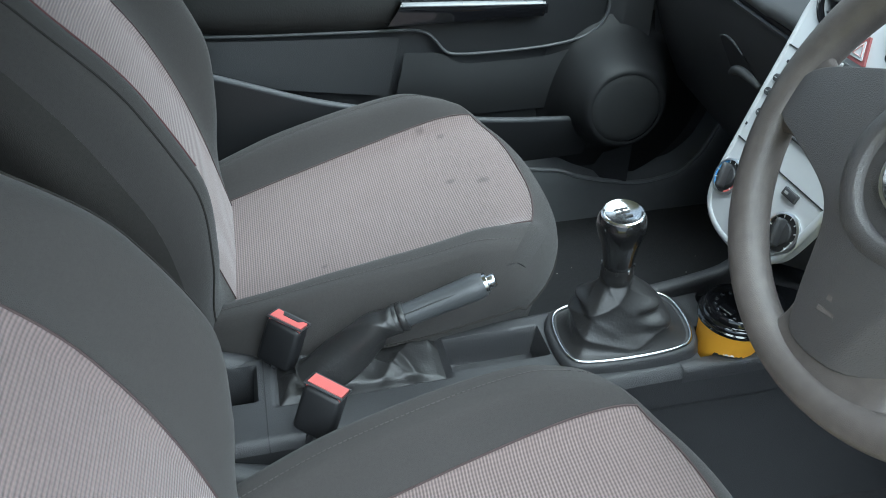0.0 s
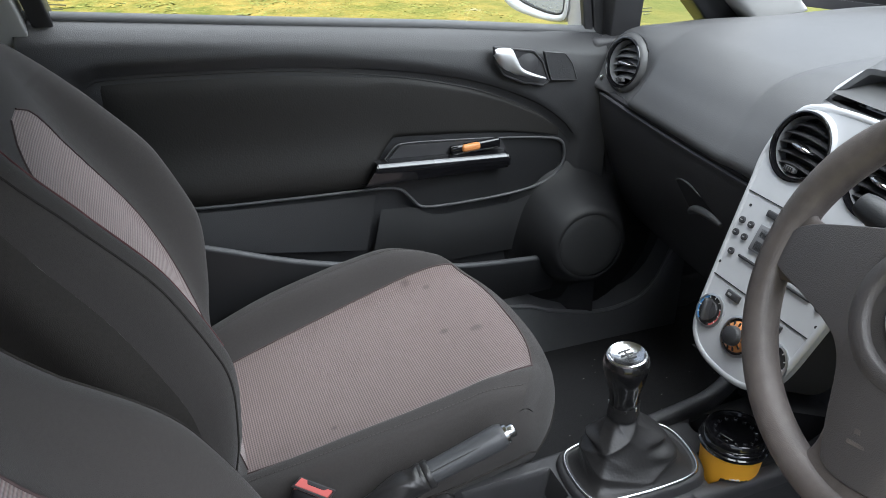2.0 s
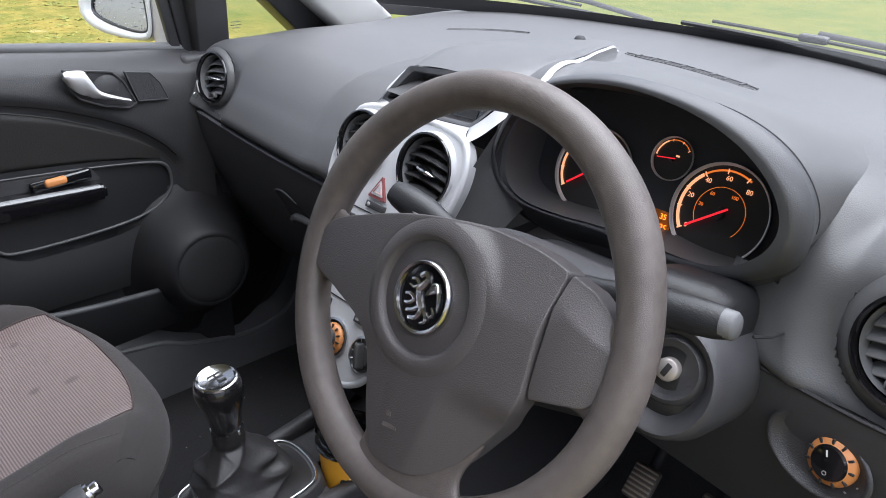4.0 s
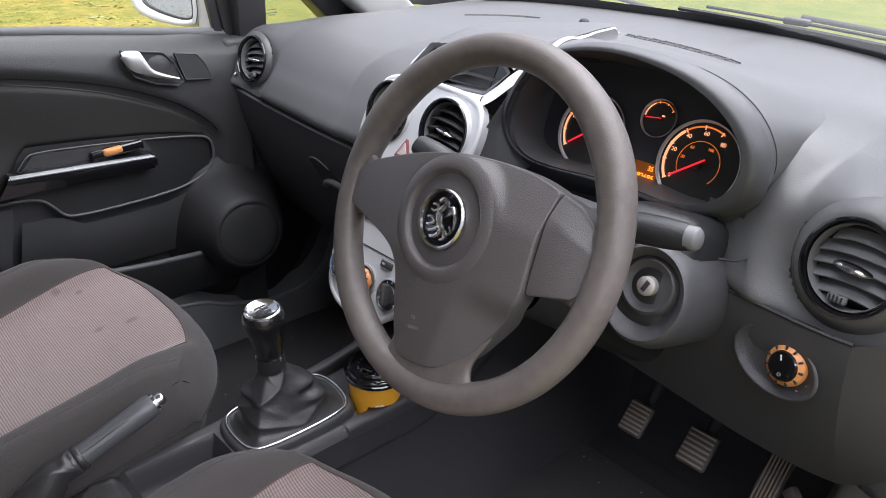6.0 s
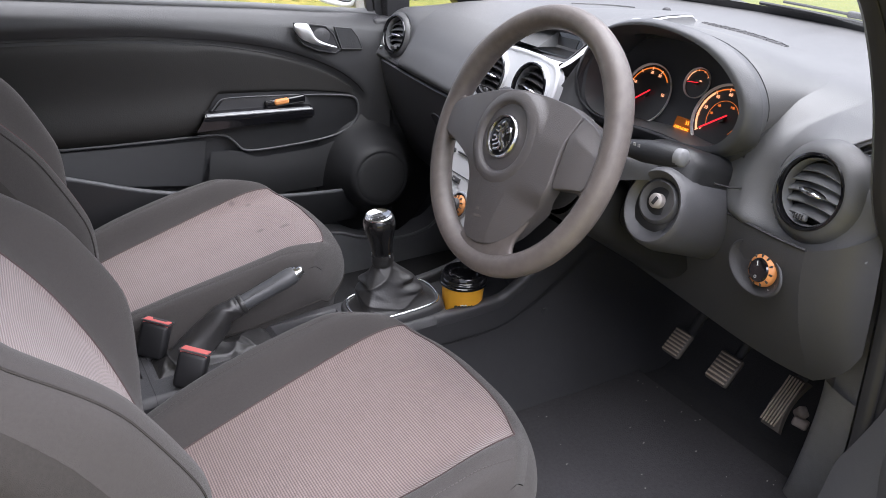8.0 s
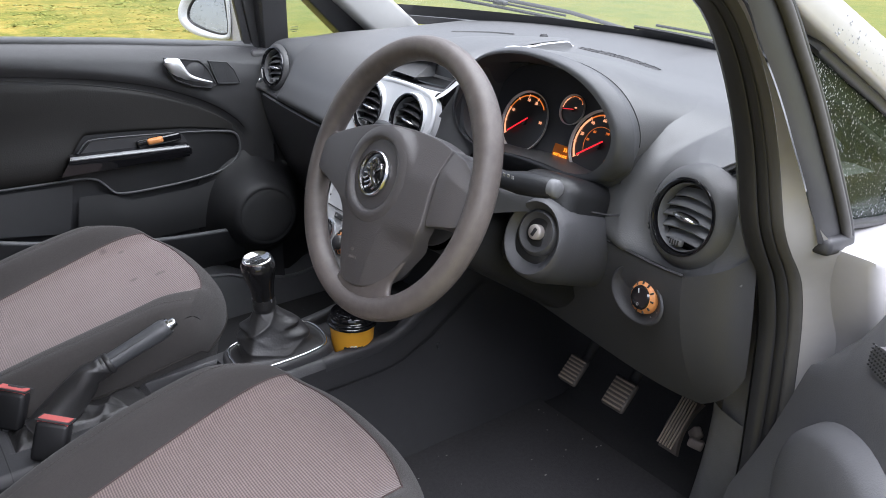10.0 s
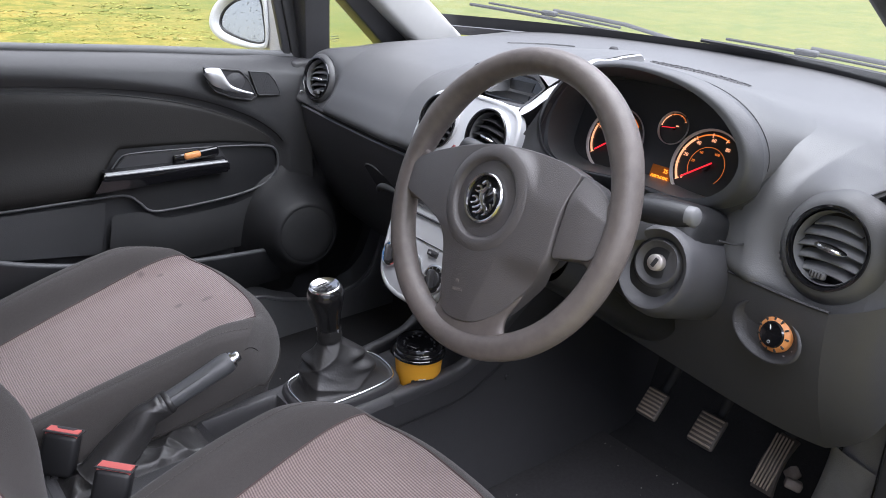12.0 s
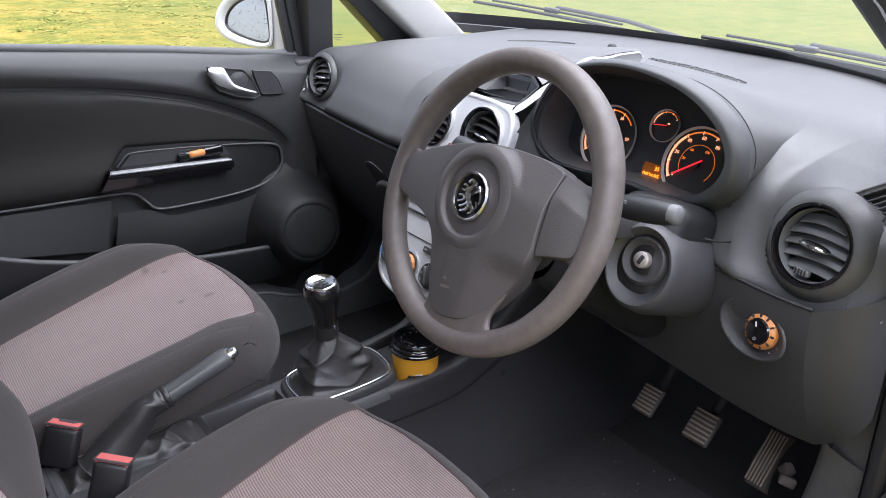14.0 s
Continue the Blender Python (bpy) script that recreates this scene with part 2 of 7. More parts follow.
def sheet(fn, nu, nv, thick):
    """A surface with thickness: fn(u, v) is the front, thick a vector to the back."""
    bm = grid(fn, nu, nv)
    res = bmesh.ops.extrude_face_region(bm, geom=bm.faces[:])
    bmesh.ops.translate(bm, vec=Vector(thick), verts=[g for g in res["geom"] if isinstance(g, bmesh.types.BMVert)])
    return bm


def smooth(points, closed=False, times=2):
    """Corner cutting."""
    p = [Vector(q) for q in points]
    for _ in range(times):
        out = [] if closed else [p[0]]
        for i in range(len(p) if closed else len(p) - 1):
            a, b = p[i], p[(i + 1) % len(p)]
            out += [a.lerp(b, 0.25), a.lerp(b, 0.75)]
        if not closed:
            out.append(p[-1])
        p = out
    return p


def rounded(points, s, times=2):
    """Outline scaled about the middle, with each corner held close by doubled points."""
    c = [Vector((q.x * s, q.y * s, 0)) for q in points]
    held = []
    for i, q in enumerate(c):
        a, b = c[i - 1], c[(i + 1) % len(c)]
        held += [q.lerp(a, 0.16), q, q.lerp(b, 0.16)]
    return smooth(held, True, times)


def tube(points, r, n=8, closed=False, bm=None, flat=1.0, taper=None):
    """A round bar along points. flat squeezes it; taper(k) scales the radius."""
    bm = bm or bmesh.new()
    p = [Vector(q) for q in points]
    rings, ref = [], None
    for i, q in enumerate(p):
        d = (p[(i + 1) % len(p)] - p[i - 1]) if closed else (p[min(i + 1, len(p) - 1)] - p[max(i - 1, 0)])
        d.normalize()
        if ref is None:
            ref = d.orthogonal().normalized()
        a = (ref - d * ref.dot(d)).normalized()
        ref, b = a, d.cross(a)
        k = r * (taper(i / max(1, len(p) - 1)) if taper else 1)
        rings.append([bm.verts.new(q + k * (math.cos(2 * math.pi * j / n) * a + flat * math.sin(2 * math.pi * j / n) * b)) for j in range(n)])
    for i in range(len(p) if closed else len(p) - 1):
        s, t = rings[i], rings[(i + 1) % len(p)]
        for j in range(n):
            bm.faces.new((s[j], s[(j + 1) % n], t[(j + 1) % n], t[j]))
    if not closed:
        bm.faces.new(rings[0][::-1])
        bm.faces.new(rings[-1])
    return bm


def lathe(profile, m=Matrix(), n=32, bm=None, squash=1.0):
    """A turned solid: profile of (radius, height) about the frame's z."""
    bm = bm or bmesh.new()
    rings = []
    for r, h in profile:
        if r < 1e-6:
            rings.append([bm.verts.new(m @ Vector((0, 0, h)))])
        else:
            rings.append([bm.verts.new(m @ Vector((r * math.cos(2 * math.pi * j / n), squash * r * math.sin(2 * math.pi * j / n), h))) for j in range(n)])
    for s, t in zip(rings, rings[1:]):
        for j in range(n):
            q = list(dict.fromkeys((s[j % len(s)], s[(j + 1) % len(s)], t[(j + 1) % len(t)], t[j % len(t)])))
            if len(q) > 2:
                bm.faces.new(q)
    return bm


def block(size, m=Matrix(), bevel=0.003, seg=2, bm=None):
    own = bmesh.new()
    bmesh.ops.create_cube(own, size=1)
    bmesh.ops.scale(own, vec=Vector(size), verts=own.verts)
    if bevel:
        bmesh.ops.bevel(own, geom=own.edges[:], offset=bevel, segments=seg, affect="EDGES", profile=0.5)
    bmesh.ops.transform(own, matrix=m, verts=own.verts)
    if bm is None:
        return own
    me = bpy.data.meshes.new("tmp")
    own.to_mesh(me)
    own.free()
    bm.from_mesh(me)
    bpy.data.meshes.remove(me)
    return bm


def plate(outline, m, depth, holes=(), bevel=0.0):
    """A flat panel in the frame's xy, with holes, going depth behind its front."""
    bm = bmesh.new()
    edges = []
    for loop in (outline, *holes):
        vs = [bm.verts.new((q[0], q[1], 0)) for q in loop]
        edges += [bm.edges.new((vs[i], vs[(i + 1) % len(vs)])) for i in range(len(vs))]
    bmesh.ops.triangle_fill(bm, use_beauty=True, edges=edges, normal=(0, 0, 1))
    res = bmesh.ops.extrude_face_region(bm, geom=bm.faces[:])
    bmesh.ops.translate(bm, vec=(0, 0, -depth), verts=[g for g in res["geom"] if isinstance(g, bmesh.types.BMVert)])
    bmesh.ops.transform(bm, matrix=m, verts=bm.verts)
    return bm


def circle(x, y, r, n=28, ry=None):
    return [(x + r * math.cos(2 * math.pi * k / n), y + (ry or r) * math.sin(2 * math.pi * k / n)) for k in range(n)]


def lerp(a, b, t):
    return a + (b - a) * t


def curve1(keys, x):
    """Smooth interpolation through (x, value) keys."""
    if x <= keys[0][0]:
        return keys[0][1]
    n = len(keys)
    s = [(keys[i + 1][1] - keys[i][1]) / (keys[i + 1][0] - keys[i][0]) for i in range(n - 1)]
    for i in range(n - 1):
        (x0, y0), (x1, y1) = keys[i], keys[i + 1]
        if x <= x1:
            m0 = s[i] if i == 0 else (0 if s[i - 1] * s[i] <= 0 else 2 * s[i - 1] * s[i] / (s[i - 1] + s[i]))
            m1 = s[i] if i == n - 2 else (0 if s[i] * s[i + 1] <= 0 else 2 * s[i] * s[i + 1] / (s[i] + s[i + 1]))
            h = x1 - x0
            t = (x - x0) / h
            return (2 * t ** 3 - 3 * t ** 2 + 1) * y0 + (t ** 3 - 2 * t ** 2 + t) * h * m0 + (3 * t ** 2 - 2 * t ** 3) * y1 + (t ** 3 - t ** 2) * h * m1
    return keys[-1][1]


def line1(keys, x):
    return float(np.interp(x, [k[0] for k in keys], [k[1] for k in keys]))


def letters(name, text, size, m, material, parent, depth=0.0003):
    """Raised print in the built-in font, centred in the frame."""
    cu = bpy.data.curves.new(name, "FONT")
    cu.body, cu.size, cu.extrude, cu.align_x, cu.align_y = text, size, depth, "CENTER", "CENTER"
    ob = bpy.data.objects.new(name, cu)
    me = bpy.data.meshes.new_from_object(ob)
    bpy.data.objects.remove(ob)
    bpy.data.curves.remove(cu)
    bm = bmesh.new()
    bm.from_mesh(me)
    bpy.data.meshes.remove(me)
    bmesh.ops.transform(bm, matrix=m, verts=bm.verts)
    return part(name, bm, material, parent)


# ---- ground outside ----
def grass_material(name, bright):
    """Mottled grass: yellow, ochre and green patches, greener ahead of the car."""
    m = bpy.data.materials.new(name)
    m.use_nodes = True
    n, l = m.node_tree.nodes, m.node_tree.links
    b = n["Principled BSDF"]
    tc = n.new("ShaderNodeTexCoord")
    cols = []
    for scale, detail, lo, hi, ca, cb in ((0.9, 6, 0.40, 0.60, (0.082, 0.105, 0.012), (0.285, 0.190, 0.040)), (3.4, 6, 0.42, 0.62, (0.058, 0.078, 0.010), (0.285, 0.198, 0.046)), (12.0, 5, 0.36, 0.66, (0.075, 0.085, 0.012), (0.260, 0.195, 0.048))):
        t, r = n.new("ShaderNodeTexNoise"), n.new("ShaderNodeValToRGB")
        t.inputs["Scale"].default_value, t.inputs["Detail"].default_value = scale, detail
        l.new(tc.outputs["Object"], t.inputs["Vector"])
        e = r.color_ramp.elements
        e[0].position, e[1].position = lo, hi
        e[0].color, e[1].color = (*[c * bright for c in ca], 1), (*[c * bright for c in cb], 1)
        l.new(t.outputs["Fac"], r.inputs[0])
        cols.append(r.outputs[0])
    def mixed(a, c, f):
        mx = n.new("ShaderNodeMix")
        mx.data_type = "RGBA"
        l.new(a, mx.inputs["A"])
        if hasattr(c, "is_linked"):
            l.new(c, mx.inputs["B"])
        else:
            mx.inputs["B"].default_value = c
        if hasattr(f, "is_linked"):
            l.new(f, mx.inputs["Factor"])
        else:
            mx.inputs["Factor"].default_value = f
        return mx.outputs["Result"]
    sep, rng_ = n.new("ShaderNodeSeparateXYZ"), n.new("ShaderNodeMapRange")
    l.new(tc.outputs["Object"], sep.inputs[0])
    rng_.inputs["From Min"].default_value, rng_.inputs["From Max"].default_value = 1.5, 4.5
    rng_.inputs["To Max"].default_value = 0.75
    l.new(sep.outputs["X"], rng_.inputs["Value"])
    base = mixed(mixed(cols[0], cols[1], 0.52), cols[2], 0.30)
    l.new(mixed(base, (0.090 * bright, 0.112 * bright, 0.032 * bright, 1), rng_.outputs[0]), b.inputs["Base Color"])
    tuft, relief = n.new("ShaderNodeTexNoise"), n.new("ShaderNodeBump")
    tuft.inputs["Scale"].default_value, tuft.inputs["Detail"].default_value = 22, 6
    l.new(tc.outputs["Object"], tuft.inputs["Vector"])
    relief.inputs["Strength"].default_value, relief.inputs["Distance"].default_value = 0.45, 0.04
    l.new(tuft.outputs["Fac"], relief.inputs["Height"])
    l.new(relief.outputs["Normal"], b.inputs["Normal"])
    b.inputs["Roughness"].default_value = 0.9
    b.inputs["Specular IOR Level"].default_value = 0.15
    return m


def uneven(x, y):
    return 0.035 * math.sin(1.7 * x + 1.1 * math.sin(0.9 * y)) * math.sin(1.3 * y + 0.7) + 0.02 * math.sin(4.1 * x + y) * math.sin(3.3 * y - x)


bm = grid(lambda u, v: Vector((X := 400 * (u - 0.5) * abs(2 * u - 1) ** 2, Y := 400 * (v - 0.5) * abs(2 * v - 1) ** 2, min(0.0, uneven(X, Y)))), 181, 181)
structure("ground", bm, grass_material("rough_grass", 1.0), "flat rough yellow-green grass field around the parked car", "grass")
# ---- grass tufts beside the passenger door ----
random.seed(11)
verts, faces = [], []
for k in range(14000):
    y = 1.0 + 9.5 * random.random() ** 1.7
    x = random.uniform(-3.6, 3.2) * (0.5 + 0.08 * y)
    z = min(0.0, uneven(x, y))
    for b in range(4):
        a, h, w = random.uniform(0, 6.28), random.uniform(0.002, 0.006), random.uniform(0.006, 0.014) * (1 + 0.12 * y)
        px, py = x + random.uniform(-0.03, 0.03), y + random.uniform(-0.03, 0.03)
        i = len(verts)
        verts += [(px - w * math.cos(a), py - w * math.sin(a), z - 0.004), (px + w * math.cos(a), py + w * math.sin(a), z - 0.004), (px + random.uniform(-0.06, 0.06), py + random.uniform(-0.06, 0.06), z + h)]
        faces.append((i, i + 1, i + 2))
tufts = bpy.data.meshes.new("grass")
tufts.from_pydata(verts, [], faces)
blade_mat = bpy.data.materials.new("grass_blades")
blade_mat.use_nodes = True
_gn, _gl = blade_mat.node_tree.nodes, blade_mat.node_tree.links
_gi, _gr = _gn.new("ShaderNodeNewGeometry"), _gn.new("ShaderNodeValToRGB")
_gl.new(_gi.outputs["Random Per Island"], _gr.inputs[0])
_gr.color_ramp.elements[0].color, _gr.color_ramp.elements[1].color = (0.135, 0.145, 0.020, 1), (0.225, 0.195, 0.038, 1)
_gr.color_ramp.elements.new(0.55).color = (0.170, 0.180, 0.026, 1)
_gl.new(_gr.outputs[0], _gn["Principled BSDF"].inputs["Base Color"])
_gn["Principled BSDF"].inputs["Roughness"].default_value = 0.8
tufts.materials.append(blade_mat)
tagged(new("grass", tufts), "short rough yellow-green grass blades on the field", "grass", kind="stuff")


# ---- body shell ----
bm = grid(lambda u, v: Vector((lerp(-1.2, 1.0, u), lerp(-0.66, 0.66, v), 0.262)), 12, 10)
grid(lambda u, v: Vector((1.0 + 0.30 * u, lerp(-0.66, 0.66, v), 0.262 + 0.6 * u * u)), 6, 10, bm)
structure("floor", bm, CARPET, "black carpeted car floor rising to the footwell bulkhead", "floor")
# Mat colour is lifted to take in the haze over the footwell.
bm = block((0.62, 0.46, 0.008), pose(0.62, -0.36, 0.270), 0.003)
tagged(part("floor_mat", bm, mat("mat_carpet", (0.038, 0.037, 0.039), 0.95, bump=1.0, bump_scale=350, vary=0.4, scale=150, spec=0.12)), "black carpet mat with paler smudges in the driver footwell", "floor mat")
random.seed(4)
bm = bmesh.new()
for k in range(46):
    x, y, r = random.uniform(0.45, 0.95), random.uniform(-0.55, -0.15), random.uniform(0.0005, 0.0015)
    bmesh.ops.create_icosphere(bm, subdivisions=1, radius=r, matrix=pose(x, y, 0.2755) @ Matrix.Diagonal((random.uniform(0.6, 2.2), 1, 0.5, 1)))
for k in range(26):
    x, y, r = random.uniform(0.45, 0.95), random.uniform(0.2, 0.55), random.uniform(0.0005, 0.0013)
    bmesh.ops.create_icosphere(bm, subdivisions=1, radius=r, matrix=pose(x, y, 0.2635) @ Matrix.Diagonal((random.uniform(0.6, 2.2), 1, 0.5, 1)))
tagged(part("crumbs", bm, CRUMB), "pale crumbs and grit scattered on the black floor carpet", "crumbs", kind="stuff")

def lean(bm, z0, k, side):
    """Lean the upper body inwards above z0."""
    for v in bm.verts:
        if v.co.z > z0:
            v.co.y -= side * k * (v.co.z - z0)
    return bm


# roof, headliner and unseen closing walls behind the seats, which set the light there
bm = sheet(lambda u, v: Vector((lerp(-1.25, 0.42, u), lerp(-0.56, 0.56, v), 1.44 - 0.05 * (2 * v - 1) ** 2 - 0.04 * (2 * u - 1) ** 2)), 10, 10, (0, 0, 0.03))
structure("ceiling", bm, HEAD, "pale cloth headliner under the car roof", "headliner")
bm = block((0.06, 1.30, 1.14), pose(-1.22, 0, 0.86), 0.01)
structure("wall_rear", bm, DARK, "dark trim closing the rear of the cabin", "wall")
# Openings in these unseen side walls let light onto the backrests.
for side, nm in ((1, "wall_left"), (-1, "wall_right")):
    bm = block((0.86, 0.05, 0.76), pose(-0.81, side * 0.69, 0.62), 0.01)
    block((0.86, 0.05, 0.07), pose(-0.81, side * 0.69, 1.365), 0.01, bm=bm)
    block((0.10, 0.05, 0.36), pose(-0.43, side * 0.69, 1.16), 0.01, bm=bm)
    block((0.20, 0.05, 0.36), pose(-1.14, side * 0.69, 1.16), 0.01, bm=bm)
    structure(nm, lean(bm, 0.93, 0.28, side), DARK, "dark rear quarter trim beside the back seats", "wall")


# sills and side posts
for side, nm in ((1, "sill_left"), (-1, "sill_right")):
    bm = block((1.9, 0.13, 0.13), pose(0.2, side * 0.70, 0.28), 0.025, 3)
    structure(nm, bm, BLACK, "black plastic door sill trim", "sill")


bm = block((0.60, 0.04, 0.66), pose(0.99, 0.665, 0.57), 0.01)
structure("kick_wall_left", bm, BLACK, "black trim at the outer side of the passenger footwell", "footwell trim")
def sill_edge(x):
    return curve1([(0.20, 0.410), (0.56, 0.372), (0.615, 0.350), (0.755, 0.322), (0.82, 0.332), (0.87, 0.372), (0.90, 0.44), (0.93, 0.53)], x)


def sill_fn(u, v):
    x = lerp(0.20, 0.935, u)
    e = sill_edge(x)
    if v < 0.5:
        k = v / 0.5
        return Vector((x, lerp(0.672, 0.602, k), e + 0.045 * (1 - k) ** 1.5))
    k = (v - 0.5) / 0.5
    return Vector((x - 0.01 * k, lerp(0.602, 0.580, k ** 0.6), lerp(e, 0.262, k)))


bm = grid(sill_fn, 48, 17)
structure("sill_trim_left", bm, mat("sill_plastic", (0.085, 0.087, 0.090), 0.4, bump=0.4, bump_scale=800), "black plastic entry sill trim curving up at its front", "sill trim")


# Pale tube whose colour stands for the highlight along the sill edge.
part("sill_highlight", tube([sill_fn(u, 0.5) + Vector((0, -0.001, 0.001)) for u in np.linspace(0.2, 1, 40)], 0.0042, 8), mat("sill_highlight_plastic", (0.15, 0.152, 0.155), 0.4), bpy.data.objects["sill_trim_left"], "paler edge of the sill, painted as its highlight")


# passenger-side pillars and windows
def prism(poly, y0, y1, bevel=0.004):
    """Extrude a polygon of (x, z) from y0 to y1."""
    bm = bmesh.new()
    f = bm.faces.new([bm.verts.new((x, y0, z)) for x, z in poly])
    res = bmesh.ops.extrude_face_region(bm, geom=[f])
    bmesh.ops.translate(bm, vec=(0, y1 - y0, 0), verts=[g for g in res["geom"] if isinstance(g, bmesh.types.BMVert)])
    if bevel:
        bmesh.ops.bevel(bm, geom=bm.edges[:], offset=bevel, segments=2, affect="EDGES", profile=0.5)
    return bm




bm = lean(prism([(-0.245, 0.95), (-0.33, 0.95), (-0.40, 1.43), (-0.335, 1.43)], 0.675, 0.74), 0.93, 0.28, 1)
structure("pillar_left", bm, GREYTRIM, "pale grey trim on the pillar behind the door", "pillar")
bm = lean(prism([(-0.205, 0.93), (-0.238, 0.95), (-0.328, 1.43), (-0.30, 1.43)], 0.69, 0.75), 0.93, 0.28, 1)
structure("trim_left", bm, RUBBER, "black rubber seal edging the door window", "seal")
bm = lean(prism([(0.735, 0.87), (0.798, 0.87), (0.775, 1.08), (0.64, 1.22), (0.62, 1.18), (0.715, 1.06)], 0.665, 0.72, 0.003), 0.92, 0.28, 1)
structure("pillar_quarter", bm, BLACK, "black upright between door window and small front quarter window", "pillar")
bm = lean(prism([(0.955, 0.905), (1.07, 0.90), (0.49, 1.39), (0.33, 1.38), (0.62, 1.195)], 0.655, 0.71, 0.004), 0.92, 0.28, 1)
structure("pillar_front_left", bm, BLACK, "black frame along the slanting front pillar", "pillar")
bm = lean(prism([(1.03, 0.905), (1.15, 0.93), (0.50, 1.40), (0.40, 1.38)], 0.60, 0.66, 0.012), 0.92, 0.28, 1)
structure("trim_front_left", bm, GREYTRIM, "pale grey plastic cover of the slanting front pillar", "pillar trim")


def pane(name, pts, material, label, parent=None):
    bm = bmesh.new()
    f = bm.faces.new([bm.verts.new(p) for p in pts])
    res = bmesh.ops.extrude_face_region(bm, geom=[f])
    bmesh.ops.translate(bm, vec=f.normal * 0.004, verts=[g for g in res["geom"] if isinstance(g, bmesh.types.BMVert)])
    ob = part(name, bm, material, parent, label if parent else "")
    ob.visible_shadow = False
    if not parent:
        tagged(ob, label, "window", kind="structure")
    return ob


quarter = pane("window_1", [(0.775, 0.69, 0.88), (0.99, 0.69, 0.89), (0.765, 0.65, 1.08)], CLEAR, "small three-cornered front quarter window")
for dz, w in ((0.0, 0.020), (-0.006, 0.024), (-0.011, 0.014)):
    bm = block((w, 0.0006, 0.0016), pose(0.826, 0.689, 0.940 + dz), 0)
    part("etched_mark", bm, ETCH, quarter)

# windscreen
bm = grid(lambda u, v: Vector((lerp(1.345, 0.43, u) - 0.22 * (2 * v - 1) ** 2 * (1 - 0.4 * u), lerp(-0.66, 0.66, v) * (1 - 0.17 * u), lerp(0.966, 1.42, u))), 8, 14)
ws = structure("window_2", bm, HAZE, "large raked windscreen with rain haze", "windscreen")
ws.visible_shadow = False
bm = grid(lambda u, v: Vector((1.335 - 0.22 * (2 * v - 1) ** 2 - 0.040 * min(1, max(0, (v - 0.22) / 0.35)) - 0.012 * u, lerp(-0.66, 0.66, v), 0.962 + 0.026 * u)), 3, 30)
structure("trim_windscreen", bm, RUBBER, "black lower edge of the windscreen", "windscreen edge")
bm = sheet(lambda u, v: Vector((1.56 - 0.22 * (2 * v - 1) ** 2 - 0.2 * u, lerp(-0.70, 0.70, v), 0.938 + 0.012 * u)), 4, 20, (0, 0, -0.02))
structure("cowl", bm, BLACK, "black plastic cowl under the wipers", "cowl")
bm = sheet(lambda u, v: Vector((1.57 + 0.75 * u - 0.22 * (2 * v - 1) ** 2, lerp(-0.74, 0.74, v), 0.865 - 0.04 * u - 0.14 * u * u - 0.05 * (2 * v - 1) ** 2)), 10, 14, (0, 0, -0.02))
structure("bonnet", bm, BODY, "wet silver painted bonnet beyond the windscreen", "bonnet")


def wiper(y0, y1, x0, x1, z0, z1):
    """Arm and blade from the pivot at y0 to the tip at y1."""
    w = thing("wiper", "black windscreen wiper resting on the wet glass", "wiper", (x0, (y0 + y1) / 2, z0), "windscreen wipers")
    p = [(lerp(x0, x1, k / 8) - 0.02 * math.sin(math.pi * k / 8), lerp(y0, y1, k / 8), lerp(z0, z1, k / 8) + 0.006 * math.sin(math.pi * k / 8)) for k in range(9)]
    part("blade", tube(p, 0.0042, 6), DARK, w)
    part("spine", tube([(x + 0.004, y, z + 0.010) for x, y, z in p[1:8]], 0.0030, 6), DARK, w)
    q = [(x0 + 0.10, y0 - (y1 - y0) * 0.06, z0 - 0.012)] + [(x + 0.022, y, z + 0.016) for x, y, z in p[1:5]]
    part("arm", tube(q, 0.0065, 6, flat=0.6), DARK, w)
    part("joint", block((0.016, 0.045, 0.012), pose(p[4][0] + 0.008, p[4][1], p[4][2] + 0.010), 0.004), BLACK, w)
    return w


wiper(0.20, 0.66, 1.345, 1.215, 0.970, 1.002)
wiper(-0.42, 0.02, 1.335, 1.292, 0.972, 0.992)


# ---- passenger door, closed ----
SILL = [(-0.30, 0.995), (0.16, 0.955), (0.40, 0.935), (0.72, 0.902)]


INSET_TOP = [(-0.19, 0.890), (-0.168, 0.900), (0.088, 0.892), (0.247, 0.874), (0.421, 0.838), (0.564, 0.780), (0.640, 0.722), (0.650, 0.705)]


def door_face(x, z):
    """y of the inner face of the passenger door."""
    top = line1(SILL, x)
    d = top - z
    y = curve1([(0.0, 0.690), (0.010, 0.679), (0.035, 0.666), (0.07, 0.657), (0.12, 0.653), (0.20, 0.652), (0.27, 0.650), (0.30, 0.650), (0.40, 0.640), (0.60, 0.632)], d)
    y += 0.02 * max(0.0, (x - 0.55) / 0.15) ** 2 * -1
    dz = z - curve1(INSET_TOP, x)
    k = max(0.0, min(1.0, (dz + 0.002) / 0.032)) if -0.20 < x < 0.655 else 1.0
    y -= 0.012 * k * k * (3 - 2 * k) * max(0.0, min(1.0, d / 0.03))
    return y


